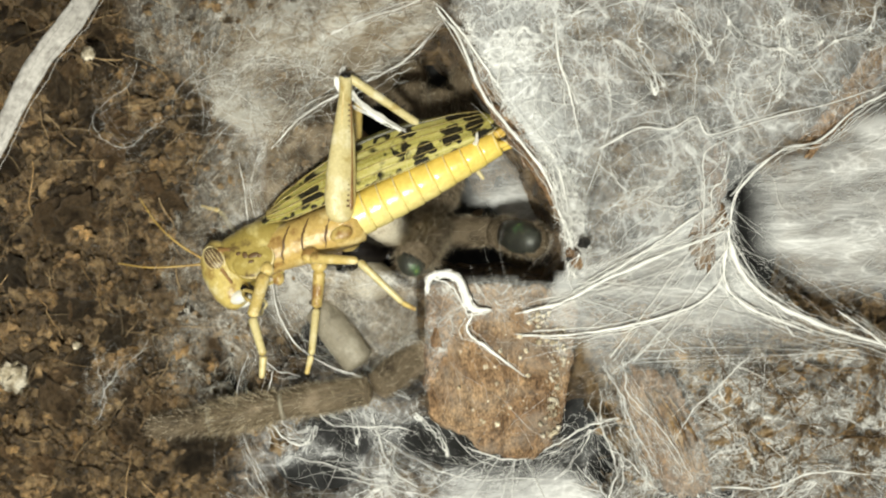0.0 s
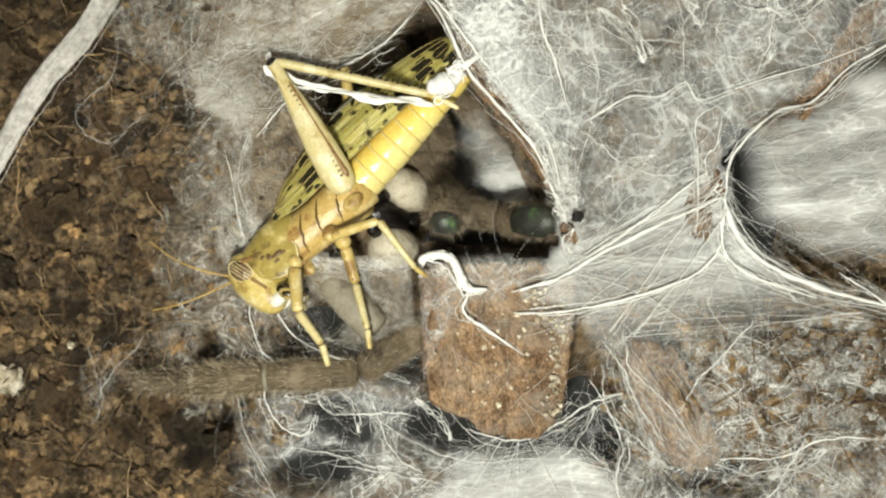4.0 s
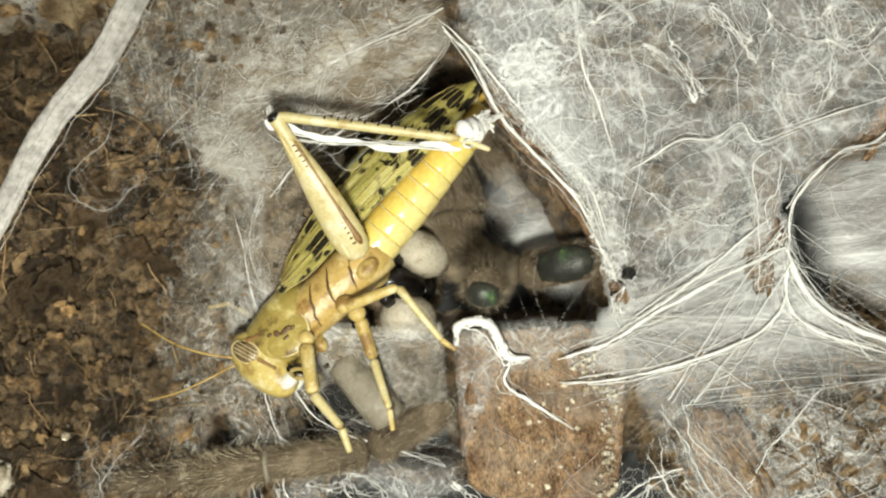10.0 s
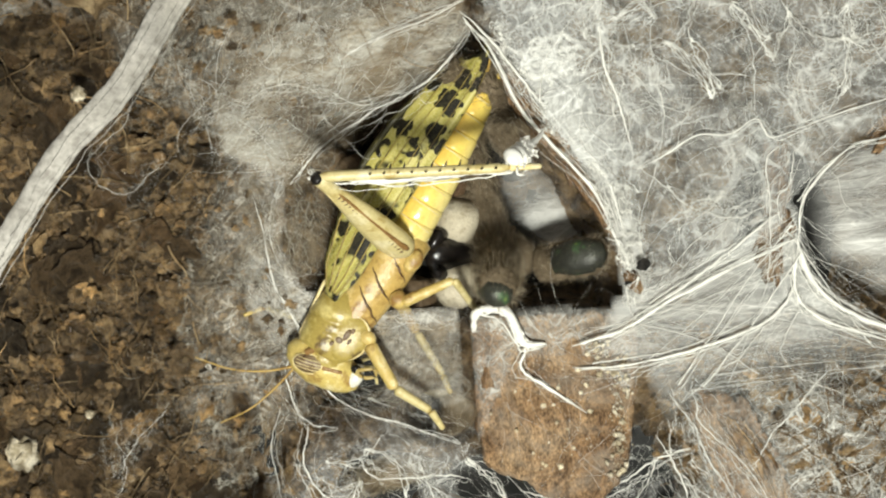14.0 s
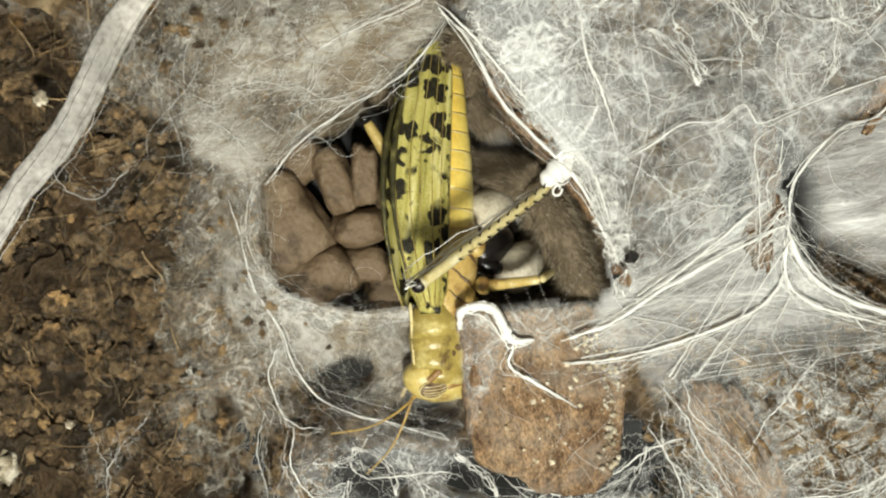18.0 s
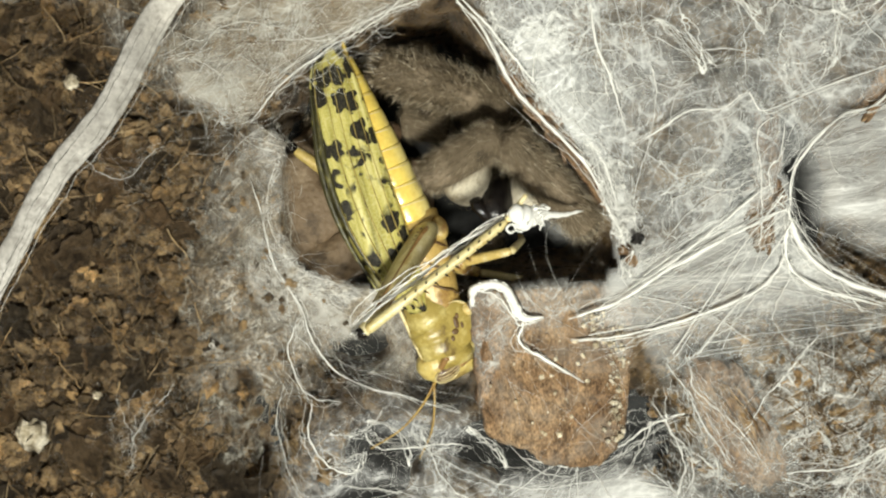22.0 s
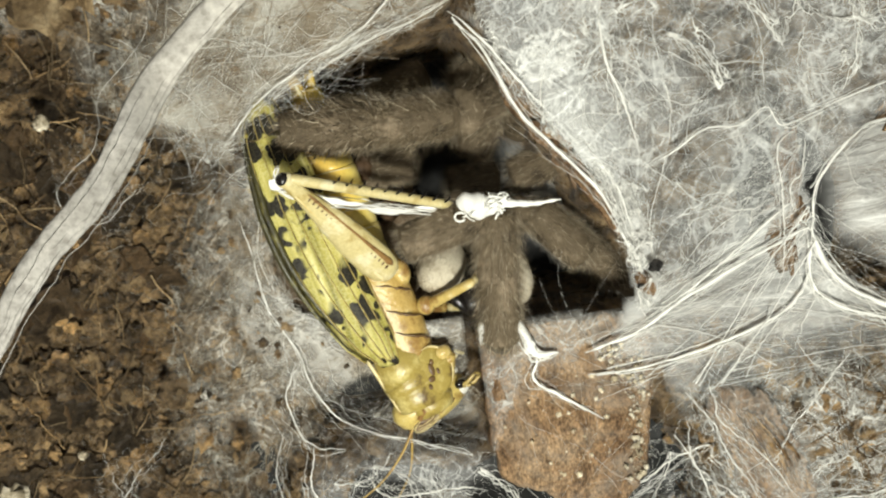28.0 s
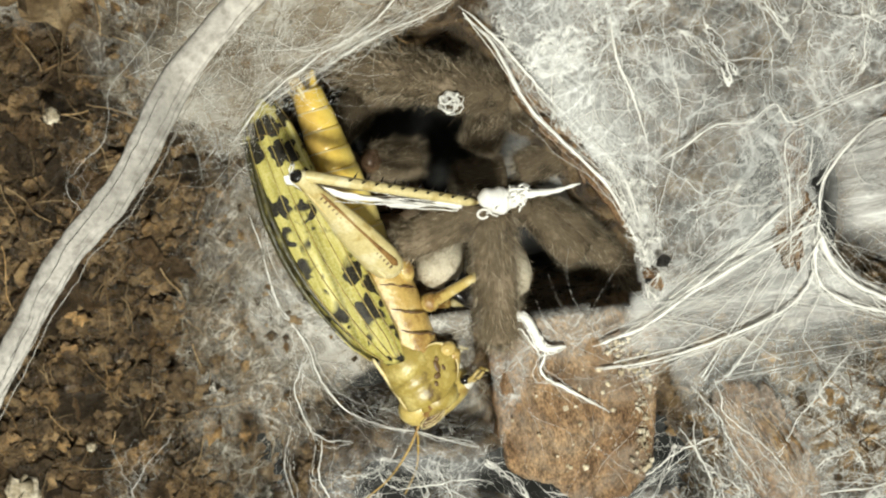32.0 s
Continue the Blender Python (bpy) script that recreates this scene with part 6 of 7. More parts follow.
GTOE = [
    (0, -12.0, -19.6, -3.0),
    (1, -8.1, -15.9, -3.0),
    (6, -9.7, -16.7, -3.0),
    (9, -11.6, -17.8, -3.0),
    (12, -11.0, -18.5, -3.0),
    (12.6, -10.4, -18.4, -6.0),
    (13, -9.3, -21.9, -8.0),
    (14.5, -6.2, -11.7, -20.0),
    (32, -1.5, -8.7, -22.0),
]


BAND_SWAY = [(0, 0.5, 9.5), (1, 5.2, 7), (3, 5.8, 3.3), (6, 6.0, 4.9), (9, 6.0, 4.8), (11, 5.8, 4.6), (13, 3.4, 2.4), (14.5, 1.3, 0), (17, 1.8, 1.4), (19, -1.9, 2.8), (20, -2.2, 1.5), (22, -0.3, 1.3), (23, -0.7, 1.2), (24, 0.6, 1), (25, 0.8, 1.5), (26, 0.8, 0.1), (29, -0.9, -1.2), (30, -0.9, -1.2), (32, -1.2, -0.4)]
TIMES = [k / 2 for k in range(65)]


def at_time(rows, t):
    a = np.array(rows, float)
    return np.array([np.interp(t, a[:, 0], a[:, k]) for k in range(1, a.shape[1])])


def frame_of(origin, x, up):
    """A pose in metres with +x along x and +z as near up as can be; origin in millimetres."""
    x = Vector(x).normalized()
    y = Vector(up).cross(x).normalized()
    z = x.cross(y)
    m = Matrix((x, y, z)).transposed().to_4x4()
    m.translation = Vector(origin) * MM
    return m


def reach(a, b, length, side):
    """b, raised or lowered so that it lies at that length from a, as far as it can."""
    flat = np.hypot(*(b - a)[:2])
    if side:
        b = np.array([b[0], b[1], a[2] + side * np.sqrt(max(0.0, length**2 - flat**2))])
    d = b - a
    return a + d * length / np.linalg.norm(d)


def locust_pose(t):
    x0, y0, z0, heading, pitch, roll, _ = at_time(BODY, t)
    a, b = radians(heading), radians(pitch)
    x = Vector((math.cos(a) * math.cos(b), math.sin(a) * math.cos(b), math.sin(b)))
    y = Matrix.Rotation(radians(-roll), 3, x) @ (Vector((0, 0, 1)) - x * x.z).normalized()
    m = Matrix((x, y, x.cross(y))).transposed().to_4x4()
    m.translation = (Vector((x0, y0, z0)) - m.to_3x3() @ Vector((0, 1.2, 3.2))) * MM
    return m


# ---- the locust ----
def locust():
    body = tagged(new("locust"), "yellow black-spotted locust held in the burrow mouth", "locust")
    r = np.random.default_rng(5)
    head = part("head", loft("head", [(20.7, 0, 5.4, 0.3, 0.3), (20.9, 0, 5.2, 1.3, 1.4), (21.2, 0, 4.4, 2.2, 2.4), (21.6, 0, 2.8, 2.75, 3.1), (21.7, 0, 0.6, 2.9, 3.3), (21.5, 0, -1.4, 2.75, 3.1), (21.3, 0, -3.2, 2.4, 2.7), (21.0, 0, -4.6, 1.9, 2.1), (20.8, 0, -5.5, 1.2, 1.3), (20.7, 0, -5.8, 0.2, 0.2)], HEADSKIN, 28, (1, 0, 0)), body, "yellow and cream head")
    part("neck", loft("neck", [(15, 0, 0.6, 2.4, 3.0), (17.6, 0, 0.7, 2.8, 3.4), (18.6, 0, 0.6, 2.5, 3.1), (19.2, 0, 0.5, 2.7, 3.2), (20.4, 0, 0.4, 2.2, 2.8)], OLIVE, 18), body, "olive neck fold")
    for s in (1, -1):
        eye = part("eye", blob("eye", (0, 0, 0), (1.35, 0.95, 2.15), EYE), head, "brown striped eye", at=pose(0.0219, 0.00238 * s, 0.0021, 0, 18, 0))
        a = np.linspace(0, 6.2832, 36)
        part("eye_rim", tubes("eye_rim", [(np.stack([1.42 * np.cos(a), np.full(36, 0.32 * s), 2.2 * np.sin(a)], 1), 0.08)], RIMPALE, 6), eye, "cream ring round the eye")
        for k in range(4):
            x = -0.72 + 0.46 * k
            z = np.linspace(-1.75, 1.75, 18) * np.sqrt(1 - (x / 1.4) ** 2)
            y = 0.965 * np.sqrt(np.clip(1 - (x / 1.35) ** 2 - (z / 2.15) ** 2, 0, 1)) * s
            part("eye_band", tubes("eye_band", [(np.stack([np.full(18, x), y, z], 1), 0.05)], RIMPALE, 5), eye, "pale line across the eye")
        part("temple_stripe", loft("temple_stripe", rounded((21.0, 2.35 * s, 3.3), (18.9, 2.65 * s, 2.3), 0.45, 0.6, 6), RUSSET, 10), head, "reddish brown stripe behind the eye")
        part("cheek_stripe", loft("cheek_stripe", rounded((21.3, 2.62 * s, 0.3), (20.4, 2.3 * s, -2.6), 0.42, 0.26, 6), RUSSET, 8, (0, 1, 0)), head, "brown stripe under the eye")
        part("face_stripe", tubes("face_stripe", [(spline([(23.6, 1.6 * s, 1.6), (23.9, 1.5 * s, -0.8), (23.2, 1.4 * s, -3.0)], 14), 0.26 * np.sin(np.linspace(0.4, 2.8, 14)))], RIMPALE, 7), head, "cream ridge down the face")
        part("mandible", blob("mandible", (20.3, 1.3 * s, -4.6), (1.5, 0.9, 1.1), WHITEFACE), head, "whitish jaw")
        # A black blob paints the shade of the gap behind the jaw.
        part("jaw_gap_shade", blob("jaw_gap_shade", (19.0, 1.75 * s, -4.0), (0.7, 0.6, 0.9), BLACK, 2), head, "black blob put in as the shaded gap behind the jaw")
        for x, z in ((18.6, -5.2), (17.7, -4.4)):
            part("palp", tubes("palp", [(spline([(19.4, 1.8 * s, -3.9), (x + 0.5, 2.5 * s, z - 0.3), (x - 0.4, 2.5 * s, z - 1.5), (x + 0.2, 2.4 * s, z - 2.3)], 16), np.linspace(0.33, 0.2, 16))], CREAM, 8), head, "short cream feeler at the mouth")
        ends = [(24.0, 1.0, 3.4), (26.5, 2.4, 6.5), (28.6, 3.4, 10.5), (30, 3.6, 15.5)] if s > 0 else [(24.2, -0.6, 3.0), (28.5, 1.0, 3.8), (32.5, 2.0, 5.0), (36.5, 2.2, 7.2)]
        part("antenna", tubes("antenna", [(spline(ends, 36), np.linspace(0.2, 0.09, 36) * (1 + 0.14 * (np.arange(36) % 2)))], AMBER, 7), head, "thin ringed amber antenna")
    part("labrum", blob("labrum", (22.2, 0, -4.3), (0.8, 1.4, 1.2), WHITEFACE), head, "pale upper lip")
    part("pronotum", loft("pronotum", [(9.4, 0, 5.4, 0.3, 0.3), (9.7, 0, 5.0, 1.6, 1.7), (10.6, 0, 3.9, 2.8, 3.1), (12.2, 0, 2.7, 3.4, 4.0), (13.6, 0, 2.2, 3.5, 4.2), (13.85, 0, 2.1, 3.3, 3.95), (14.1, 0, 2.1, 3.45, 4.15), (15.5, 0, 1.8, 3.4, 4.1), (15.75, 0, 1.8, 3.2, 3.9), (16.0, 0, 1.7, 3.35, 4.05), (17.6, 0, 1.5, 3.2, 3.95), (18.5, 0, 1.4, 3.1, 3.8), (18.75, 0, 1.4, 2.9, 3.6), (18.8, 0, 1.4, 2.3, 2.9)], OLIVE, 30), body, "olive and yellow saddle plate")
    part("pronotum_keel", loft("pronotum_keel", rounded((9.8, 0, 6.8), (18.4, 0, 5.3), 0.26, 0.22, 6), RIMPALE, 8), body, "pale ridge along the saddle")
    a = np.linspace(2.9, 5.6, 40)
    for s in (1, -1):
        lobe = part("pronotum_lobe", blob("pronotum_lobe", (14.6, 2.75 * s, -0.3), (3.5, 0.7, 3.0), OLIVE), body, "yellow side lobe of the saddle")
        part("lobe_rim", tubes("lobe_rim", [(np.stack([14.6 + 3.3 * np.cos(a), (3.05 + 0.12 * np.cos(2 * a)) * s, -0.3 + 2.85 * np.sin(a)], 1), 0.2 * np.sin(np.linspace(0.2, 2.94, 40)))], RIMPALE, 7), lobe, "raised cream rim of the lobe")
        for x, z, rx, rz in ((14.3, 0.1, 0.95, 0.42), (15.5, 0.6, 0.45, 0.55), (13.4, -0.3, 0.42, 0.3), (14.9, -0.7, 0.5, 0.25), (16.4, 1.2, 0.4, 0.3)):
            part("lobe_mark", blob("lobe_mark", (x, 3.48 * s, z), (rx, 0.12, rz), BROWNLINE, 2), lobe, "dark blotch on the lobe")
    part("thorax", loft("thorax", [(-3, 0, 0.6, 1.5, 2.0), (-2.4, 0, 0.6, 3.0, 3.5), (0, 0, 0.7, 3.4, 3.7), (4, 0, 0.7, 3.5, 3.8), (8, 0, 0.7, 3.4, 3.7), (12, 0, 0.7, 3.1, 3.4), (16, 0, 0, 2.5, 3.0), (17, 0, 0, 1, 1)], THORAX, 26), body, "orange-yellow segmented thorax")
    for s in (1, -1):
        for x in (9.2, 6.0, 2.4):
            z = np.linspace(-2.5, 2.6, 16)
            y = 3.52 * np.sqrt(np.clip(1 - ((z - 0.7) / 3.75) ** 2, 0.02, 1))
            part("suture", tubes("suture", [(wobble(np.stack([x - 0.58 * z, y * s, z], 1), 0.4, r), 0.2 * np.sin(np.linspace(0.2, 2.9, 16)))], BROWNLINE, 6), body, "dark fold between the side plates")
        for x, z, rx, ry, rz in ((6.2, -3.0, 1.3, 1.0, 1.3), (13.0, -2.6, 1.0, 0.9, 1.2), (0.6, -1.6, 1.8, 0.9, 1.2)):
            part("leg_coxa", blob("leg_coxa", (x, 3.0 * s, z), (rx, ry, rz), YELLOW), body, "yellow hip joint")
    # abdomen, ring by ring
    xs = np.linspace(-1.4, -26.4, 10)
    abdomen = part("abdomen", loft("abdomen", [(0.8, 0, 1.0, 1.0, 1.0), (0.2, 0, 1.0, 2.7, 2.9), (-10, 0, 2.0, 2.6, 2.7), (-20, 0, 3.2, 2.1, 2.1), (-26.4, 0, 4.0, 1.5, 1.5), (-26.8, 0, 4.0, 0.3, 0.3)], BELLY, 20), body, "glossy yellow abdomen")
    size = lambda x: (3.3 - 1.05 * smooth(6, 28, -x) - 0.3 * smooth(22, 27, -x), 3.35 - 1.0 * smooth(8, 27, -x) - 0.3 * smooth(22, 27, -x), 1.0 + 0.12 * -x)
    for k in range(9):
        p, q = xs[k], xs[k + 1]
        st = []
        for u, g in ((0.0, 0.94), (0.03, 0.965), (0.14, 0.985), (0.45, 1.0), (0.78, 1.01), (0.93, 1.005), (0.99, 0.98), (1.0, 0.94)):
            x = p + (q - p) * u
            w, h, z = size(x)
            st.append((x, 0, z, float(w * g), float(h * g)))
        part("abdomen_ring", loft("abdomen_ring", st, BELLY, 26), abdomen, "glossy yellow ring")
        w, h, z = size(q + 0.35)
        part("ring_edge", loft("ring_edge", [(q + 0.42, 0, z, w * 0.9, h * 0.9), (q + 0.34, 0, z, w * 1.014, h * 1.014), (q + 0.2, 0, z, w * 1.01, h * 1.01), (q + 0.1, 0, z, w * 0.9, h * 0.9)], RIMPALE, 26), abdomen, "pale rim of the ring")
    for y, z, dz in ((0.75, 4.9, 0.9), (-0.75, 4.9, 0.9), (0.7, 3.5, -0.5), (-0.7, 3.5, -0.5)):
        part("tail_valve", loft("tail_valve", rounded((-25.8, y, z), (-28.9, y * 1.25, z + dz), 0.8, 0.28, 5), BELLY, 10), abdomen, "short pointed tail valve")
    for y in (1.3, -1.3):
        part("cercus", loft("cercus", rounded((-25.2, y, 5.1), (-27.2, y * 1.5, 6.0), 0.38, 0.16, 4), RIMPALE, 8), abdomen, "small pale tail feeler")
    # wings
    for s in (1, -1):
        nu, nv = 46, 14
        v = []
        for layer in (0.0, -0.14):
            for u in np.linspace(0, 1, nu):
                x = 11.4 - 40.5 * u
                low = 3.0 + 1.8 * u
                high = 6.8 + 5.4 * np.sin(min(1, u * 1.9) * 1.57) - 2.2 * max(0, u - 0.62) / 0.38
                cut = np.sqrt(max(0.0, 1 - max(0, (u - 0.8) / 0.2) ** 2)) * min(1, 0.45 + 6 * u)
                mid = (low + high) / 2
                for q in np.linspace(-1, 1, nv):
                    z = mid + q * (high - low) / 2 * cut
                    y = (3.9 - 1.2 * u - 2.3 * ((q + 0.7) / 1.7) ** 2 * (q > -0.7) + layer + (0.5 if s < 0 else 0)) * s
                    v.append((x + 0.8 * q * u, y, z))
        f = []
        for i in range(nu - 1):
            for j in range(nv - 1):
                o = i * nv + j
                f += [(o, o + 1, o + nv + 1, o + nv), (o + nu * nv, o + nu * nv + nv, o + nu * nv + nv + 1, o + nu * nv + 1)]
        edge = [i * nv for i in range(nu)] + [(nu - 1) * nv + j for j in range(1, nv)] + [i * nv + nv - 1 for i in range(nu - 2, -1, -1)] + list(range(nv - 2, 0, -1))
        f += [(a, b, b + nu * nv, a + nu * nv) for a, b in zip(edge, edge[1:] + edge[:1])]
        wing = part("forewing", mesh_from("forewing", np.array(v) * MM, f, WING), body, "yellow-green forewing with black spots")
        rim = np.array([v[i * nv + nv - 1] for i in range(3, nu - 6)])
        part("wing_margin", tubes("wing_margin", [(rim + [0, 0.1 * s, -0.3], np.linspace(0.25, 0.75, len(rim)) * np.sin(np.linspace(0.4, 2.9, len(rim))))], DARKWING, 8), wing, "blackish olive wing margin")
        for q in (0.2, 2.6, 4.8, 7.4, 9.6, 12.4):
            j = int(q)
            line = np.array([v[i * nv + j] for i in range(1, nu - 3)]) + [0, 0.05 * s, (q - j) * 0.5]
            part("wing_vein", tubes("wing_vein", [(line, np.linspace(0.11, 0.05, len(line)))], OLIVE, 5), wing, "raised wing vein")
    # short legs, fixed to the body
    c = np.array((13.6, 3, -3.2))
    pts = [np.array(p) - c for p in ((13.6, 3, -3.2), (17.0, 4.8, -9.4), (17.2, 4.4, -15.4), (18.6, 3.8, -18.4))]
    fore = part("leg_femur", loft("leg_femur", rounded(pts[0], pts[1], 1.05, 0.85, 5), YELLOW, 10, (0.3, 1, 0.2)), body, "yellow foreleg")
    part("leg_tibia", loft("leg_tibia", rounded(pts[1], pts[2], 0.74, 0.58, 5), CREAM, 10, (0.3, 1, 0.2)), fore)
    part("leg_foot", loft("leg_foot", rounded(pts[2], pts[3], 0.6, 0.42, 5), CREAM, 10, (0.3, 1, 0.2)), fore)
    pts = [np.array(p) - np.array((15, -3, -1.0)) for p in ((15, -3, -1), (17, -3.6, 6.0), (18.6, -3.4, 11.5), (21.4, -3.2, 13.4))]
    other = part("leg_femur", loft("leg_femur", rounded(pts[0], pts[1], 0.75, 0.6, 5), AMBER, 10, (0.3, 1, 0.2)), body, "yellow foreleg")
    part("leg_tibia", loft("leg_tibia", rounded(pts[1], pts[2], 0.5, 0.4, 5), CREAM, 10, (0.3, 1, 0.2)), other)
    part("leg_foot", loft("leg_foot", rounded(pts[2], pts[3], 0.4, 0.28, 5), YELLOW, 10, (0.3, 1, 0.2)), other)
    for name, pts, rad in (("middle_leg", ((6.5, -3.5, -3.8), (9, -4.6, -9), (12, -4.4, -15.8), (13.6, -4.2, -18.4)), 0.88),):
        for k, piece in enumerate(("leg_femur", "leg_tibia", "leg_foot")):
            part(piece, loft(piece, rounded(pts[k], pts[k + 1], rad * (1.15, 0.75, 0.6)[k], rad * (0.9, 0.6, 0.4)[k], 5), (YELLOW, CREAM, YELLOW)[k], 10, (0.3, 1, 0.2)), body, "yellow " + name.replace("_", " "))
    upper = part("leg_femur", loft("leg_femur", rounded((0, 0, 0), (8.0, 0, 0), 0.85, 0.6, 6), YELLOW, 12), body, "yellow middle leg thigh")
    moving = {}
    # middle shin
    shin = part("leg_tibia", loft("leg_tibia", rounded((0, 0, 0), (9.2, 0, 0), 0.62, 0.45, 6), CREAM, 10), body, "cream middle leg shin")
    part("leg_foot", loft("leg_foot", rounded((9, 0, 0), (11.2, 0.6, -0.7), 0.42, 0.32, 4), YELLOW, 8), shin)
    # jumping leg on the near side
    thigh = part("hind_femur", loft("hind_femur", [(-0.4, 0, 0, 0.3, 0.3), (0.0, 0, 0, 1.1, 1.5), (1.0, 0, 0.1, 1.4, 2.15), (3.4, 0, 0.15, 1.5, 2.5), (8, 0, 0.1, 1.4, 2.3), (12, 0, 0, 1.2, 1.9), (15.5, 0, 0, 1.0, 1.4), (18.5, 0, 0, 0.85, 1.0), (20.6, 0, 0, 0.85, 0.95), (21.6, 0, 0, 0.85, 1.1), (22.2, 0, 0, 0.5, 0.6), (22.4, 0, 0, 0.1, 0.1)], CREAM, 20), body, "cream hind thigh")
    for s in (1, -1):
        for k in range(20):
            part("thigh_notch", blob("thigh_notch", (2.2 + k * 0.8, (1.40 - 0.032 * k) * s, -0.55 + 0.012 * k), (0.2, 0.16, 0.34), BROWNLINE, 1), thigh, "brown comb mark")
        part("thigh_band", loft("thigh_band", rounded((1.4, 0.96 * s, -1.25), (18.0, 0.62 * s, -0.72), 0.55, 0.2, 8), RUSSET, 8), thigh, "brown band below the comb marks")
        part("thigh_ridge", loft("thigh_ridge", rounded((0.6, 1.15 * s, 1.1), (19.5, 0.62 * s, 0.5), 0.3, 0.16, 8), RIMPALE, 8), thigh, "pale ridge along the thigh")
    part("knee", blob("knee", (21.7, 0, 0.1), (0.75, 0.92, 0.95), BLACK), thigh, "black knee")
    tibia = part("hind_tibia", loft("hind_tibia", rounded((0, 0, 0), (24.5, 0, 0), 0.72, 0.62, 10), CREAM, 12), body, "cream hind shin with black-tipped spines")
    spike = loft("spine", [(0, 0, 0, 0.17, 0.17), (0.1, 0, 0.35, 0.14, 0.14), (0.3, 0, 0.95, 0.02, 0.02)], BLACK, 6, (1, 0, 0))
    for s in (1, -1):
        for k in range(10):
            part("spine", spike, tibia, at=pose((7.0 + k * 1.75 + 0.4 * s) * MM, 0.28 * s * MM, 0.42 * MM, -32 * s, 0, 0))
    part("hind_foot", loft("hind_foot", rounded((24.2, 0, 0), (28.5, 0.8, -1.2), 0.5, 0.35, 5), RIMPALE, 8), tibia)
    u = np.linspace(0, 1, 60)
    sway = np.stack([-1.2 + 26 * u, 0.55 + 0.25 * np.sin(11 * u), -1.0 - 1.5 * np.sin(np.pi * u) ** 0.7 - 0.5 * np.sin(3 + 17 * u) * u], 1)
    wide = (0.42 + 0.34 * np.exp(-((u - 0.04) / 0.1) ** 2) + 0.14 * np.sin(23 * u) + 0.08 * np.sin(57 * u)) * smooth(0, 0.03, u) * smooth(1.02, 0.96, u) + 0.05
    ribbon = part("silk_ribbon", loft("silk_ribbon", np.column_stack([sway, wide, 0.12 + 0 * u]), SILK, 10, (0, 1, 0)), tibia, "wavy white ribbon of silk along the shin")
    wrap = []
    for k in range(6):
        line = spline([(-0.6, 0.5, 1.1), (0.2, 0.9, -1.6), (3, 0.9, -2.2 - 0.2 * k), (9, 0.7, -2.6), (14, 0.5, -1.9), (19, 0.5, -1.7), (24.6, 0.2, -1.4)], 40)
        wrap.append((wobble(line + r.normal(0, 0.16, 3), 0.8, r), r.uniform(0.04, 0.1)))
    part("silk_wrap", tubes("silk_wrap", wrap, SILK, 5), tibia, "loose threads clinging to the shin", kind="stuff")
    u = np.linspace(0, 1, 40)
    girth = 0.2 + 1.9 * np.sin(np.pi * np.clip(u * 1.02, 0, 1)) ** 0.6 * (1 - 0.55 * u) + 0.16 * np.sin(19 * u) + 0.1 * np.sin(41 * u + 1)
    lump = np.column_stack([-0.2 + 6.4 * u, 0.3 + 0.35 * np.sin(9 * u), 0.3 + 0.35 * np.sin(7 * u + 0.6), np.maximum(girth, 0.1), np.maximum(0.8 * girth, 0.1)])
    silk = part("silk_knot", loft("silk_knot", lump, SILK, 14), body, "white knot of silk pulled from the web")
    tail = np.column_stack([4.5 + 8.5 * u, 0.12 * np.sin(8 * u), 0.3 - 0.3 * u, 0.48 * (1 - u) ** 0.8 + 0.1 + 0.05 * np.sin(31 * u), 0.3 * (1 - u) + 0.08])
    part("silk_tail", loft("silk_tail", tail, SILK, 8), silk, "strand drawn out to the web")
    fuzz = []
    for k in range(26):
        c = np.array([r.uniform(0.4, 5.4), r.normal(0, 0.5), 0.6])
        p = c + np.cumsum(r.normal(0, 0.42, (9, 3)) * [1.1, 1.0, 0.7], axis=0)
        fuzz.append((spline(p - (p.mean(0) - c) * 0.7, 48), r.uniform(0.05, 0.13)))
    a = np.linspace(0.3, 5.6, 30)
    for x, y, w in ((0.0, -1.1, 0.7), (5.6, 0.95, 0.75)):
        fuzz.append((np.stack([x + w * np.cos(a), y + 0.8 * w * np.sin(a), 0.5 + 0.1 * np.cos(3 * a)], 1), 0.17))
    for k in range(3):
        fuzz.append((wobble(spline([(3.5, 0.6 - 0.6 * k, 0.2), (6.5, 0.35 - 0.35 * k, 0.2), (10.5, 0, 0.1)], 24), 0.4, r), r.uniform(0.05, 0.1)))
    part("silk_fuzz", tubes("silk_fuzz", fuzz, SILK, 5), silk, "loose loops of thread round the knot", kind="stuff")
    # jumping leg on the far side
    far = part("hind_femur", loft("hind_femur", [(0, 0, 0, 0.3, 0.3), (0.3, 0, 0, 1.0, 1.3), (3, 0, 0.1, 1.4, 2.0), (8, 0, 0.1, 1.3, 1.8), (14, 0, 0, 1.0, 1.2), (20, 0, 0, 0.8, 0.9), (21.8, 0, 0, 0.4, 0.5), (22, 0, 0, 0.1, 0.1)], YELLOW, 16), body, "yellow hind thigh with brown bands")
    part("knee", blob("knee", (21.4, 0, 0.1), (0.95, 0.9, 1.1), BLACK), far, "black knee")
    for x in (7, 13):
        part("thigh_band", loft("thigh_band", [(x - 1, 0, 0.06, 1.0, 1.4), (x - 0.8, 0, 0.06, 1.36 - 0.02 * x, 1.92 - 0.032 * x), (x + 0.8, 0, 0.06, 1.36 - 0.02 * x, 1.86 - 0.032 * x), (x + 1, 0, 0.06, 1, 1.2)], BROWNLINE, 14), far, "brown band")
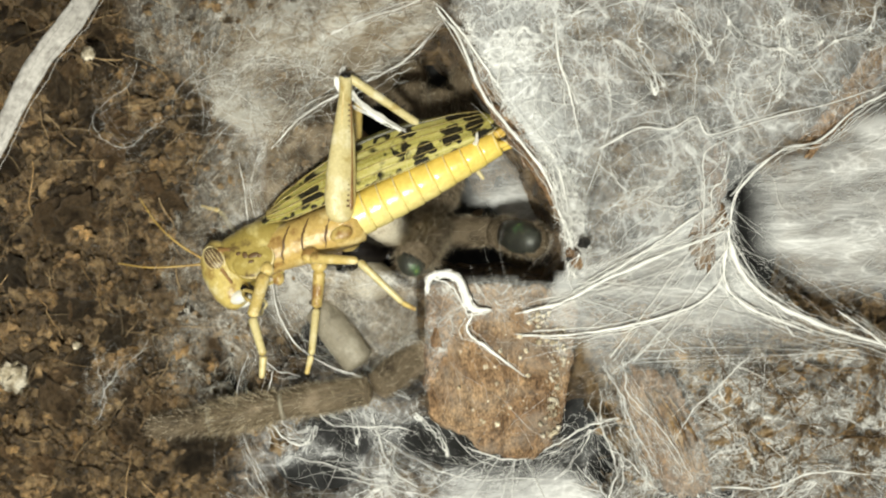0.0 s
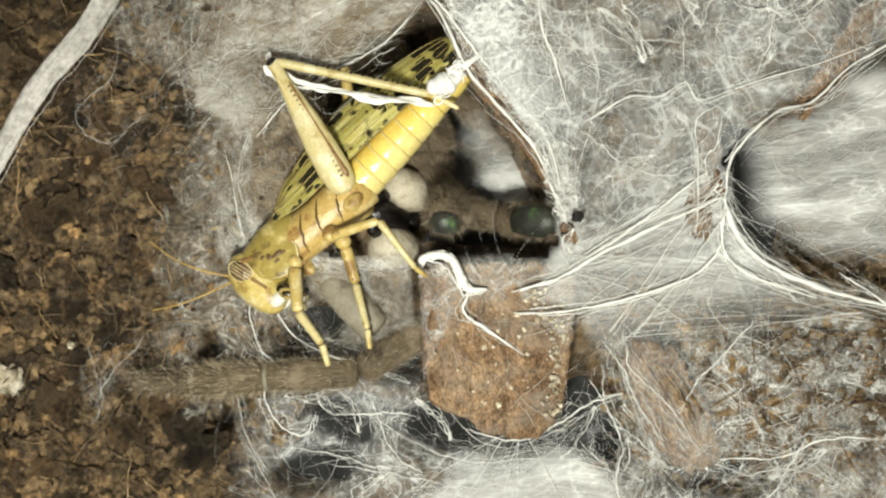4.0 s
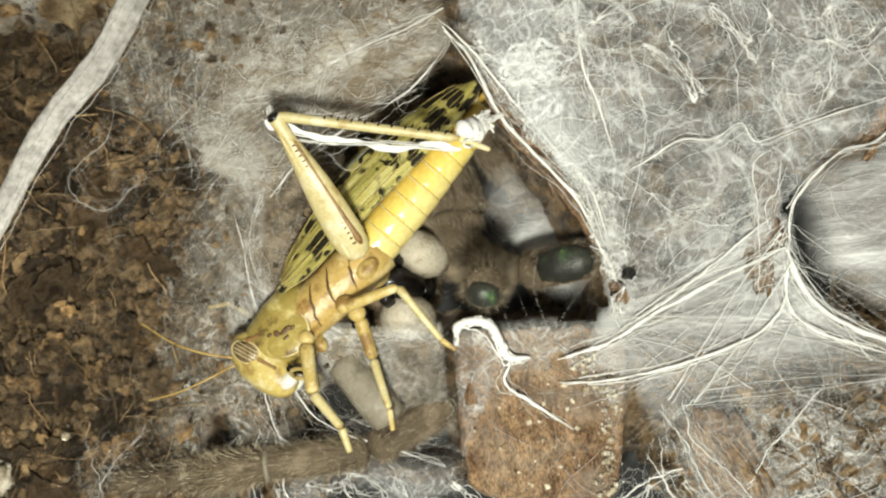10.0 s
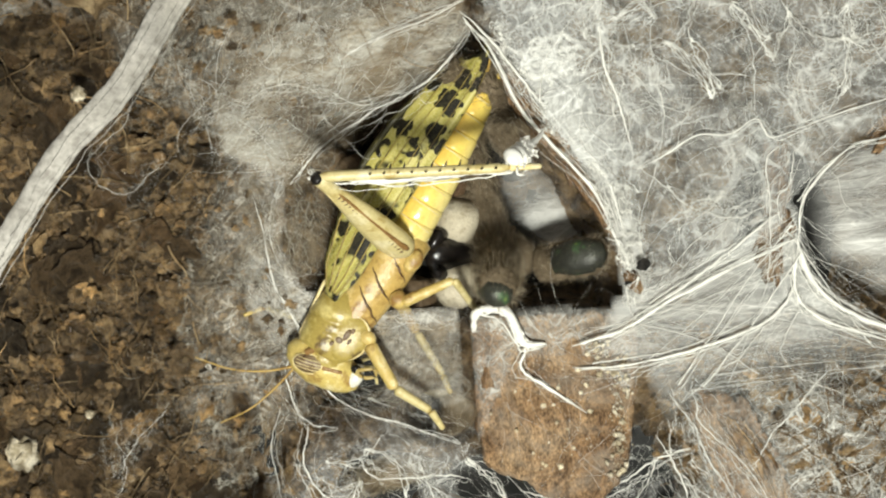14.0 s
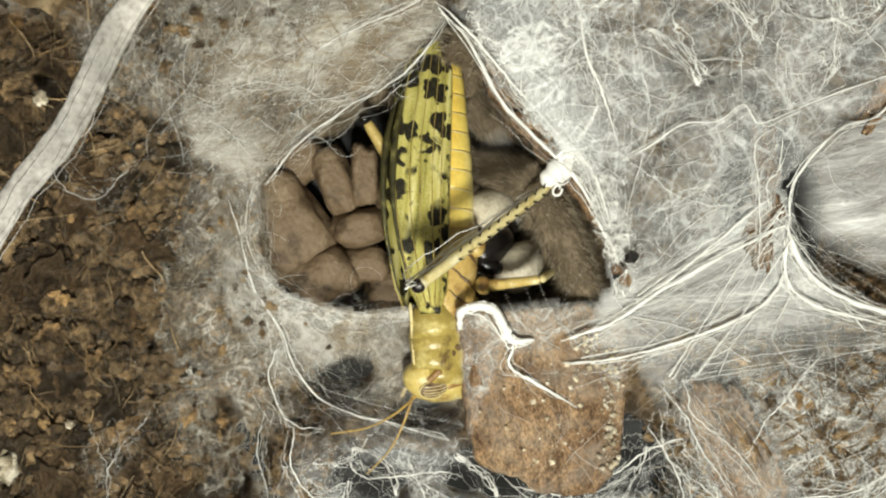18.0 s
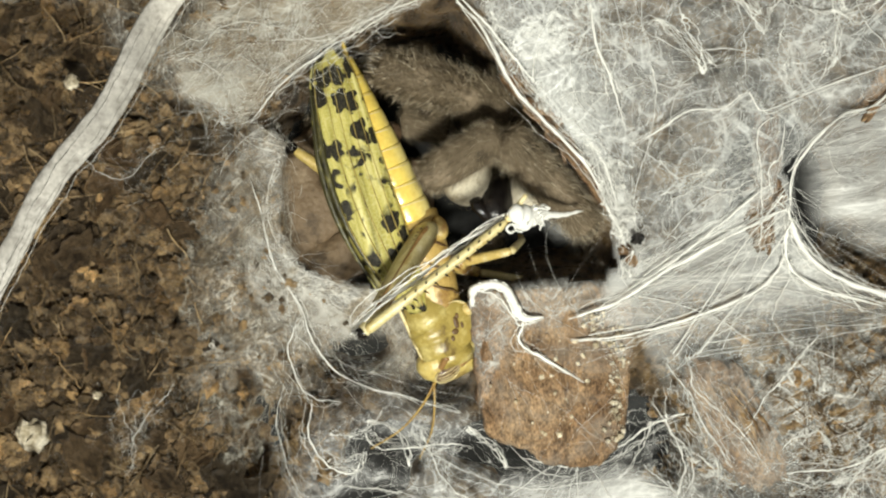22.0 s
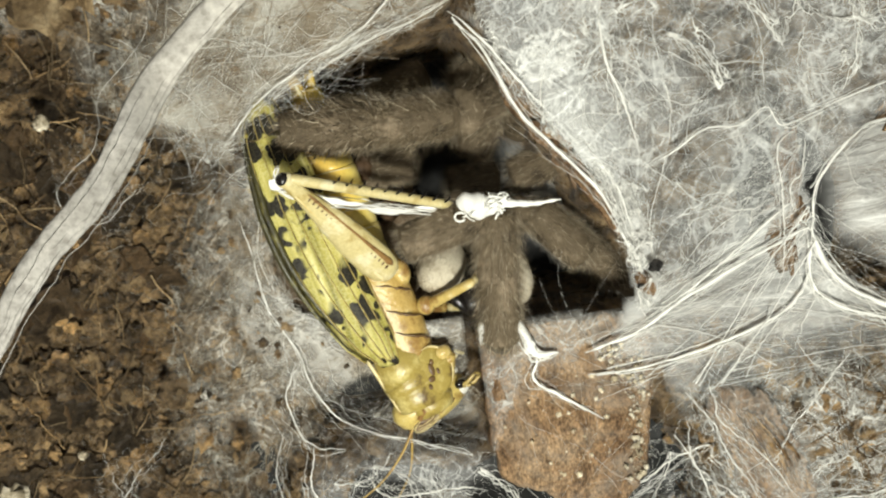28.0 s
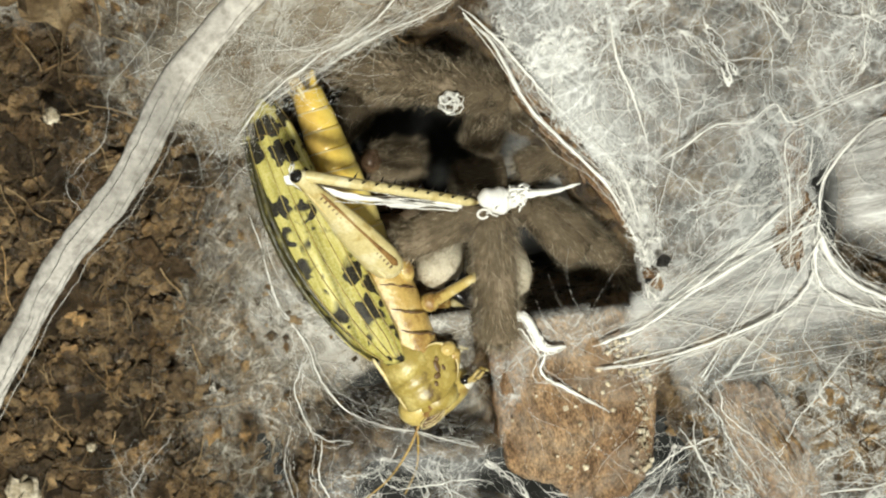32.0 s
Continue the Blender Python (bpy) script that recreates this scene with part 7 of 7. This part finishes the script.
    part("hind_tibia", loft("hind_tibia", rounded((21.4, 0, 0), (2, 0.4, -4.2), 0.6, 0.5, 8), CREAM, 10), far, "folded hind shin")
    moving.update(abdomen=abdomen, body=body, thigh=thigh, tibia=tibia, silk=silk, far=far, shin=shin, upper=upper, fore=fore, other=other, head=head)
    return moving


L = locust()


# ---- the tarantula ----
def limb(length, ra, rb, hairs, hair_len, mat=FUR, hair=HAIRDARK, seed=1, swell=0.25):
    me = loft("limb", rounded((0, 0, 0), (length, 0, 0), ra, rb, 12, swell=swell), mat, 18)
    return coat(me, int(hairs * 3.0), hair_len * 1.05, 1, hair, 0.9, np.random.default_rng(seed), 0.02)


def tarantula():
    root = tagged(new("tarantula"), "brown hairy tarantula feeding inside its burrow", "tarantula")
    made = {"root": root}
    for s in (1, -1):
        me = coat(loft("chelicera", [(-9, 4.2 * s, -1, 0.4, 0.4), (-8.6, 4.2 * s, -1, 2.2, 2.4), (-5.5, 4.5 * s, -0.4, 3.2, 3.4), (-2.5, 4.9 * s, -0.2, 3.3, 3.6), (-0.8, 5.1 * s, -0.4, 2.7, 2.9), (0.1, 5.2 * s, -0.6, 1.5, 1.6), (0.3, 5.2 * s, -0.6, 0.2, 0.2)], FURPALE, 20), 420, 0.9, 1, HAIRPALE, 0.9, np.random.default_rng(12 + s), 0.022)
        jaw = part("chelicera", me, root, "pale hairy jaw")
        part("fang", loft("fang", [(-0.6, 3.4 * s, -0.6, 0.9, 0.9), (0.9, 2.6 * s, -0.9, 1.0, 1.0), (1.6, 1.2 * s, -1.4, 0.8, 0.8), (1.6, 0.2 * s, -2.4, 0.45, 0.45), (1.2, -0.3 * s, -3.4, 0.08, 0.08)], BLACK, 12), jaw, "glossy black fang")
    part("mouth", blob("mouth", (-2.4, 0, -1.6), (4.8, 3.0, 2.8), BLACK), root, "black mouth between the jaws")
    part("carapace", coat(loft("carapace", [(-27, 0, -12, 0.5, 0.5), (-26, 0, -12, 5, 2), (-22, 0, -11, 7, 3.4), (-16, 0, -9.5, 7.4, 3.6), (-11, 0, -7, 6.0, 3.4), (-8, 0, -4.6, 4.4, 3.0), (-6.5, 0, -3.6, 2, 1.6)], FUR, 26), 1500, 1.2, 1, HAIRDARK, 0.5, np.random.default_rng(3)), root, "brown hairy carapace")
    part("eye_mound", blob("eye_mound", (-9.5, 0, -2.2), (1.4, 1.8, 0.9), BLACK), root, "shiny dark eye mound")
    part("abdomen", coat(loft("abdomen", [(-52, 0, -15, 0.5, 0.5), (-50, 0, -15, 6, 3), (-42, 0, -14.5, 9, 4.5), (-33, 0, -14, 7, 4), (-27.5, 0, -12.5, 3, 2.4), (-27, 0, -12, 0.5, 0.5)], FUR, 24), 1200, 1.6, 1, HAIRDARK, -0.6, np.random.default_rng(4)), root, "dark hairy abdomen")
    for key in ("joint_a", "joint_b"):
        ob = part("leg_joint", loft("leg_joint", [(-1.2, 0, 0, 0.3, 0.3), (-1.0, 0, 0, 1.7, 1.5), (-0.2, 0, 0, 1.95, 1.75), (0.1, 0, 0, 1.75, 1.55), (0.3, 0, 0, 1.8, 1.6), (0.9, 0, 0, 1.45, 1.3), (1.1, 0, 0, 1.2, 1.1), (1.25, 0, 0, 1.25, 1.1), (1.7, 0, 0, 0.6, 0.5), (1.75, 0, 0, 0.1, 0.1)], JOINT, 22), root, "shiny ridged brown leg joint")
        made[key] = ob
    for n, (x, y, z, rx, ry, rz, turn) in enumerate(COXAE):
        bm = bmesh.new()
        bmesh.ops.create_icosphere(bm, subdivisions=4, radius=1.0)
        for v in bm.verts:
            k = (abs(v.co.x) ** 4 + abs(v.co.y) ** 4 + abs(v.co.z) ** 3) ** (-1 / 4) * (1 + 0.24 * noise.noise(v.co * 1.3 + Vector((n * 3.1, 0, 0))) + 0.06 * noise.noise(v.co * 5 + Vector((0, n * 2.7, 0))))
            v.co = Vector((v.co.x * rx, v.co.y * ry, v.co.z * rz)) * k * MM
        me = bpy.data.meshes.new("leg_coxa")
        bm.to_mesh(me)
        bm.free()
        me.materials.append(PLATE)
        me.polygons.foreach_set("use_smooth", [True] * len(me.polygons))
        made["coxa%d" % n] = part("leg_coxa", coat(me, 160, 0.5, 1, HAIRDARK, 0.4, np.random.default_rng(60 + n), 0.016), root, "smooth tan hip segment of a leg")

    def seg(key, name, length, ra, rb, hairs, hl, label, seed, mat=FUR, hair=HAIRDARK, pad=0.0):
        ob = part(name, limb(length, ra, rb, hairs, hl, mat, hair, seed), root, label)
        if pad:
            p = part("scopula", loft("scopula", [(length * 0.3, 0, -ra * 0.35 * pad, 0.2, 0.2), (length * 0.36, 0, -ra * 0.5 * pad, ra * 0.8, ra * 0.6), (length * 0.62, 0, -ra * 0.5 * pad, ra * 0.98, ra * 0.72), (length * 0.86, 0, -ra * 0.42 * pad, ra * 0.95, ra * 0.75), (length * 0.99, 0, -ra * 0.2 * pad, ra * 0.7, ra * 0.7), (length * 1.03, 0, 0, ra * 0.2, ra * 0.2)], PAD, 14), ob, "dark iridescent foot pad")
        made[key] = ob
        return ob

    toe = seg("upper", "leg_tibia", 13, 2.9, 2.9, 1500, 1.6, "brown hairy front leg", 21)
    part("leg_metatarsus", coat(loft("leg_metatarsus", rounded((11.8, 0, 0), (20.5, 0, -0.4), 3.0, 3.0, 8, swell=0.2), FUR, 16), 2200, 1.9, 1, HAIRDARK, 0.8, np.random.default_rng(22)), toe)
    part("leg_tarsus", coat(loft("leg_tarsus", rounded((19.0, 0, -0.3), (24.5, 0, -1.0), 2.9, 2.5, 6), FUR, 14), 1000, 1.5, 1, HAIRDARK, 0.6, np.random.default_rng(23)), toe, "dark blunt foot")
    part("hair_fringe", coat(loft("hair_fringe", rounded((1, 0, 1.2), (12, 0, 1.2), 2.2, 2.2, 5), FUR, 10), 260, 4.2, 1, HAIRPALE, 0.5, np.random.default_rng(24), 0.03), toe, "long loose hairs")
    seg("upper_root", "leg_patella", 14, 3.2, 3.2, 1000, 1.5, "brown hairy leg", 25)
    toe = seg("palp_toe", "palp_tarsus", 19, 2.8, 2.4, 2000, 1.7, "brown hairy palp", 26, pad=1.0)
    seg("palp_root", "palp_femur", 13.5, 2.6, 2.5, 1300, 1.1, "greyish brown palp", 27)
    seg("second_toe", "palp_tarsus", 11, 2.7, 2.5, 700, 1.1, "brown palp with a dark pad", 28, pad=-1.0)
    seg("second_root", "palp_femur", 12, 2.2, 2.3, 600, 1.1, "brown hairy palp", 29)
    shin = seg("low", "leg_tibia", 15, 2.1, 2.1, 1100, 1.3, "brown hairy leg on the silk", 30, hair=HAIRPALE)
    part("leg_metatarsus", coat(loft("leg_metatarsus", rounded((14.4, 0, 0), (26.5, 0.4, 0.2), 2.2, 2.1, 8, swell=0.25), FUR, 16), 2200, 1.8, 1, HAIRPALE, 0.9, np.random.default_rng(31)), shin)
    part("leg_tarsus", coat(loft("leg_tarsus", rounded((26, 0.4, 0.2), (36, 0.2, -0.6), 2.1, 1.6, 8), FUR, 14), 900, 1.4, 1, HAIRDARK, 0.7, np.random.default_rng(32)), shin, "dark foot")
    for x, rad in ((14.6, 2.25), (26.2, 2.1)):
        part("joint_ring", loft("joint_ring", [(x - 0.35, 0.2, 0, rad * 0.9, rad * 0.9), (x - 0.15, 0.2, 0, rad + 0.03, rad + 0.03), (x + 0.15, 0.2, 0, rad + 0.03, rad + 0.03), (x + 0.35, 0.2, 0, rad * 0.9, rad * 0.9)], GREYLEG, 18), shin, "pale ring at the joint")
    seg("low_root", "leg_patella", 14, 2.3, 2.5, 700, 1.2, "brown hairy leg", 33)
    seg("grey", "leg_metatarsus", 12, 2.5, 2.6, 200, 0.5, "flat greyish leg underside", 34, GREYLEG, HAIRPALE, pad=0)
    # legs folded at rest in the burrow
    n = 0
    for pts in RESTING:
        for a, b in zip(pts, pts[1:]):
            length = float(np.linalg.norm(np.subtract(b, a))) * 1.06
            seg("rest%d" % n, ("leg_femur", "leg_patella", "leg_tibia", "leg_metatarsus")[n % 4], length, 2.6 if n < 6 or n > 8 else 2.2, 2.4 if n < 6 or n > 8 else 1.9, 900, 1.3, "brown folded leg", 40 + n)
            n += 1
    return made


RESTING = [
    [(-6, 27, -10), (-4, 20, -9), (-2.5, 13, -9), (-1.5, 6, -10)],
    [(0, 26, -12), (-1, 19, -10), (1, 13, -10), (-1, 7, -11)],
    [(5, 33, -15), (3, 25, -14), (8, 18, -16), (12, 26, -19)],
    [(9, 24, -17), (14, 12, -15), (12, 4, -15), (13, -4, -16)],
    [(-3, 30, -17), (-14, 27, -18), (-24, 20, -20), (-29, 10, -22)],
]
COXAE = [  # place, half sizes, turn of the hip segments that lie bare in the burrow
    (-25.0, 8.5, -13.0, 5.6, 7.4, 4.0, 28),
    (-20.8, 0.6, -12.0, 5.0, 3.8, 3.6, 18),
    (-17.6, 14.6, -14.5, 2.5, 5.2, 3.2, 14),
    (-13.2, 14.8, -14.0, 2.2, 4.6, 3.2, -6),
    (-14.6, 7.2, -12.6, 4.0, 2.7, 3.2, 8),
    (-14.6, 1.6, -13.5, 3.4, 2.6, 3.0, -8),
    (-10.8, -2.4, -15.5, 4.2, 2.8, 3.0, 0),
    (-22.5, 17.6, -16.0, 4.0, 3.2, 3.2, 30),
    (-9.0, 9.5, -14.5, 2.6, 4.4, 3.0, 12),
]
FOLDED = [
    [(19.4, 21.0, -13.0), (13.9, 15.5, -13.0), (5.2, 13.3, -14.0), (-6.8, 13.5, -15.0)],
    [(-15.3, 18.1, -6.0), (0.3, 17.5, -7.0), (4.4, 24.5, -9.0), (-1.7, 34.3, -11.0)],
    [(6.8, 8.9, -9.0), (12.5, 5.5, -9.0), (17.9, -0.2, -11.0), (21.8, -7.7, -14.0)],
    [(9.1, 18.5, -14.0), (10.2, 25.1, -12.0), (6.5, 31.2, -12.0), (2.0, 36.8, -14.0)],
    [(-3, 30, -15), (-14, 27, -16), (-24, 18, -19), (-27, 8, -21)],
]
S = tarantula()
HEADING = [(0, 164), (12, 164), (14.5, 178), (17, 196), (20, 215), (21, 235), (22, 250), (32, 253)]
JOINTS = {
    "joint_a": [(0, -7.8, 11.4, -4.0), (13, -7.0, 12.0, -4.0), (16.5, 0.0, 16.0, -12.0), (20.5, -2.0, 15.0, -9.0), (22, -11.5, 18.5, -4.0), (24, -14.9, 18.2, -4.0), (32, -14.6, 18.4, -4.5)],
    "joint_b": [(0, -5.8, 14.9, -5.0), (13, -5.0, 15.4, -5.0), (16.5, 2.0, 10.0, -13.0), (20.5, -3.0, 10.0, -9.0), (22, -8.5, 12.8, -4.0), (24, -11.8, 12.2, -4.0), (32, -12.0, 12.6, -4.5)],
}


def tarantula_pose(t):
    p, a = at_time(BITE, t), radians(float(at_time(HEADING, t)[0]))
    return frame_of(p, (0.64 * math.cos(a), 0.64 * math.sin(a), 0.77), (0, 0, 1))


def motions():
    rows = {k: [] for k in ("body", "abdomen", "thigh", "tibia", "silk", "far", "shin", "upper", "fore", "other", "head")}
    for t in TIMES:
        m = locust_pose(t)
        inv = m.inverted()
        place = lambda q: np.array(m @ (Vector(q) * MM)) / MM
        hip = place((0, 3.8, 0.2))
        knee = reach(hip, at_time(KNEE, t), 22.0, 1)
        ankle = reach(knee, at_time(ANKLE, t), 24.5, -1)
        rows["body"].append((t, m))
        hinge = Matrix.Translation((-0.002, 0, 0.001))
        rows["abdomen"].append((t, hinge @ Matrix.Rotation(radians(float(at_time(BODY, t)[6])), 4, "Y") @ hinge.inverted()))
        rows["thigh"].append((t, inv @ frame_of(hip, knee - hip, frame_up(hip, knee, ankle))))
        rows["tibia"].append((t, inv @ frame_of(knee, ankle - knee, frame_up(hip, knee, ankle))))
        over = np.array([0, 0, 3.4 * float(smooth(24, 26, t))])
        rows["silk"].append((t, inv @ frame_of(ankle + over, at_time(HITCH, t) - ankle, (0, 0, 1))))
        far_hip = place((0, -3.8, 0.2))
        far_knee = reach(far_hip, at_time(RKNEE, t), 22.0, -1)
        rows["far"].append((t, inv @ frame_of(far_hip, far_knee - far_hip, (0, 0, 1))))
        coxa, foot = place((6.2, 3.6, -3.6)), at_time(MIDFOOT, t)
        bent, straight = place((-0.8, 5.2, -7.2)) - coxa, foot + np.array([0, 0, 2.5]) - coxa
        mix = float(smooth(13.5, 16.5, t))
        way = bent / np.linalg.norm(bent) * (1 - mix) + straight / np.linalg.norm(straight) * mix
        way = way / np.linalg.norm(way) * 8.0
        mid = coxa + way
        rows["fore"].append((t, pose(0.0136, 0.003, -0.0032, -72 * float(smooth(15, 21, t)), -float(np.interp(t, [0, 13, 14.5, 16.5, 22, 24, 32], [0, 0, -6, 35, 35, 42, 42])), 0)))
        nod = float(np.interp(t, [0, 13, 16.5, 22, 23, 32], [0, 0, -32, -32, -42, -42]))
        neck = Matrix.Translation((0.0185, 0, 0.001))
        rows["head"].append((t, Matrix.Translation((-0.0015, 0, 0)) @ neck @ Matrix.Rotation(radians(nod), 4, "Z") @ neck.inverted()))
        rows["other"].append((t, pose(0.015, -0.003, -0.001, 95 * float(smooth(13, 18, t)), 0, 0)))
        rows["upper"].append((t, inv @ frame_of(coxa, way, (0, 0, 1))))
        rows["shin"].append((t, inv @ frame_of(mid, reach(mid, foot, 9.2, -1 if t < 15 else 0) - mid, (0, 0, 1))))
    for k, v in rows.items():
        walk(L[k], v)
    pivot = Vector((-36, 22, 76)) * MM
    walk(silk_band, [(t, Matrix.Translation(pivot + Vector((0.8 * d, -0.6 * d, 0)) * MM) @ Matrix.Rotation(radians(a), 4, "Z") @ Matrix.Translation(-pivot)) for t, d, a in BAND_SWAY])
    walk(silk_ring, [(t, pose(x * MM, y * MM, z * MM)) for t, x, y, z in ((0, 8, 30, -18), (14, 8, 30, -18), (20, 4, 30, -18), (21.5, -1, 26.5, -8), (22.5, -3, 25, -2), (24, -3.1, 24.8, -1), (32, -3.1, 24.8, -1))])
    walk(bank_flap, [(t, pose(x * MM, y * MM, z * MM, 0, 0, a)) for t, x, y, z, a in ((0, 0, 0, 0, 0), (19.5, 0, 0, 0, 0), (20.5, -1.4, 2.2, 0.3, 0), (21, -3.2, 4.8, 0.6, 0), (22, -4.2, 6.6, 1, 0), (23, -5.4, 8, 1.4, 0), (32, -5.6, 8.4, 1.4, 0))])
    walk(flap, [(t, pose(-0.0285, 0, -0.0012, 0, a, -3)) for t, a in ((0, 0), (12, 0), (12.5, 8), (13, 26), (14, 48), (14.5, 62), (16.5, 104), (32, 104))])
    rows = {k: [] for k in S}
    for t in TIMES:
        m = tarantula_pose(t)
        inv = m.inverted()
        rows["root"].append((t, m))

        def put(key, a, b):
            rows[key].append((t, inv @ frame_of(a, np.subtract(b, a), (0, 0, 1))))

        k, e = at_time(UKNEE, t), at_time(UTOE, t)
        put("upper", k, e)
        put("upper_root", k, np.array([8, 27, -14]))
        k = at_time(PKNEE, t)
        put("palp_toe", k, reach(k, at_time(PTOE, t), 19.0, 1 if t < 16 else 0))
        put("palp_root", k, at_time(PBASE, t))
        k = at_time(QKNEE, t)
        over = radians(170 * float(smooth(13.5, 17, t)))
        rows["second_toe"].append((t, inv @ frame_of(k, reach(k, at_time(QTOE, t), 11.0, 1 if t < 14 else 0) - k, (0, math.sin(over), math.cos(over)))))
        put("second_root", k, np.array(m @ (Vector((-10, -4, -2)) * MM)) / MM)
        k = at_time(LKNEE, t)
        put("low", k, at_time(LTOE, t))
        put("low_root", k, np.array([3, -12, -9]) if t < 13 else np.array([2, 4, -20]))
        put("grey", at_time(GTOP, t), at_time(GTOE, t))
        for key, line in JOINTS.items():
            rows[key].append((t, inv @ frame_of(at_time(line, t), (-0.5, 0.1, 0.85), (0, 0, 1))))
        for n, (x, y, z, _, _, _, turn) in enumerate(COXAE):
            rows["coxa%d" % n].append((t, inv @ pose(x * MM, y * MM, z * MM, 0, 0, turn)))
        n = 0
        mix = float(smooth(20.5, 23, t))
        for early, late in zip(RESTING, FOLDED):
            pts = np.array(early) * (1 - mix) + np.array(late) * mix
            if early is RESTING[3]:
                pts = pts - [0, 0, 7 * (1 - float(smooth(13.5, 16.5, t)))]
            for a, b in zip(pts, pts[1:]):
                put("rest%d" % n, a, b)
                n += 1
    for k, v in rows.items():
        walk(S[k], v)


def frame_up(a, b, c):
    """Across the bend of a limb, towards the outside of the knee."""
    u, v = b - a, c - b
    u, v = u / np.linalg.norm(u), v / np.linalg.norm(v)
    w = u - v
    return w / (np.linalg.norm(w) + 1e-9)


motions()
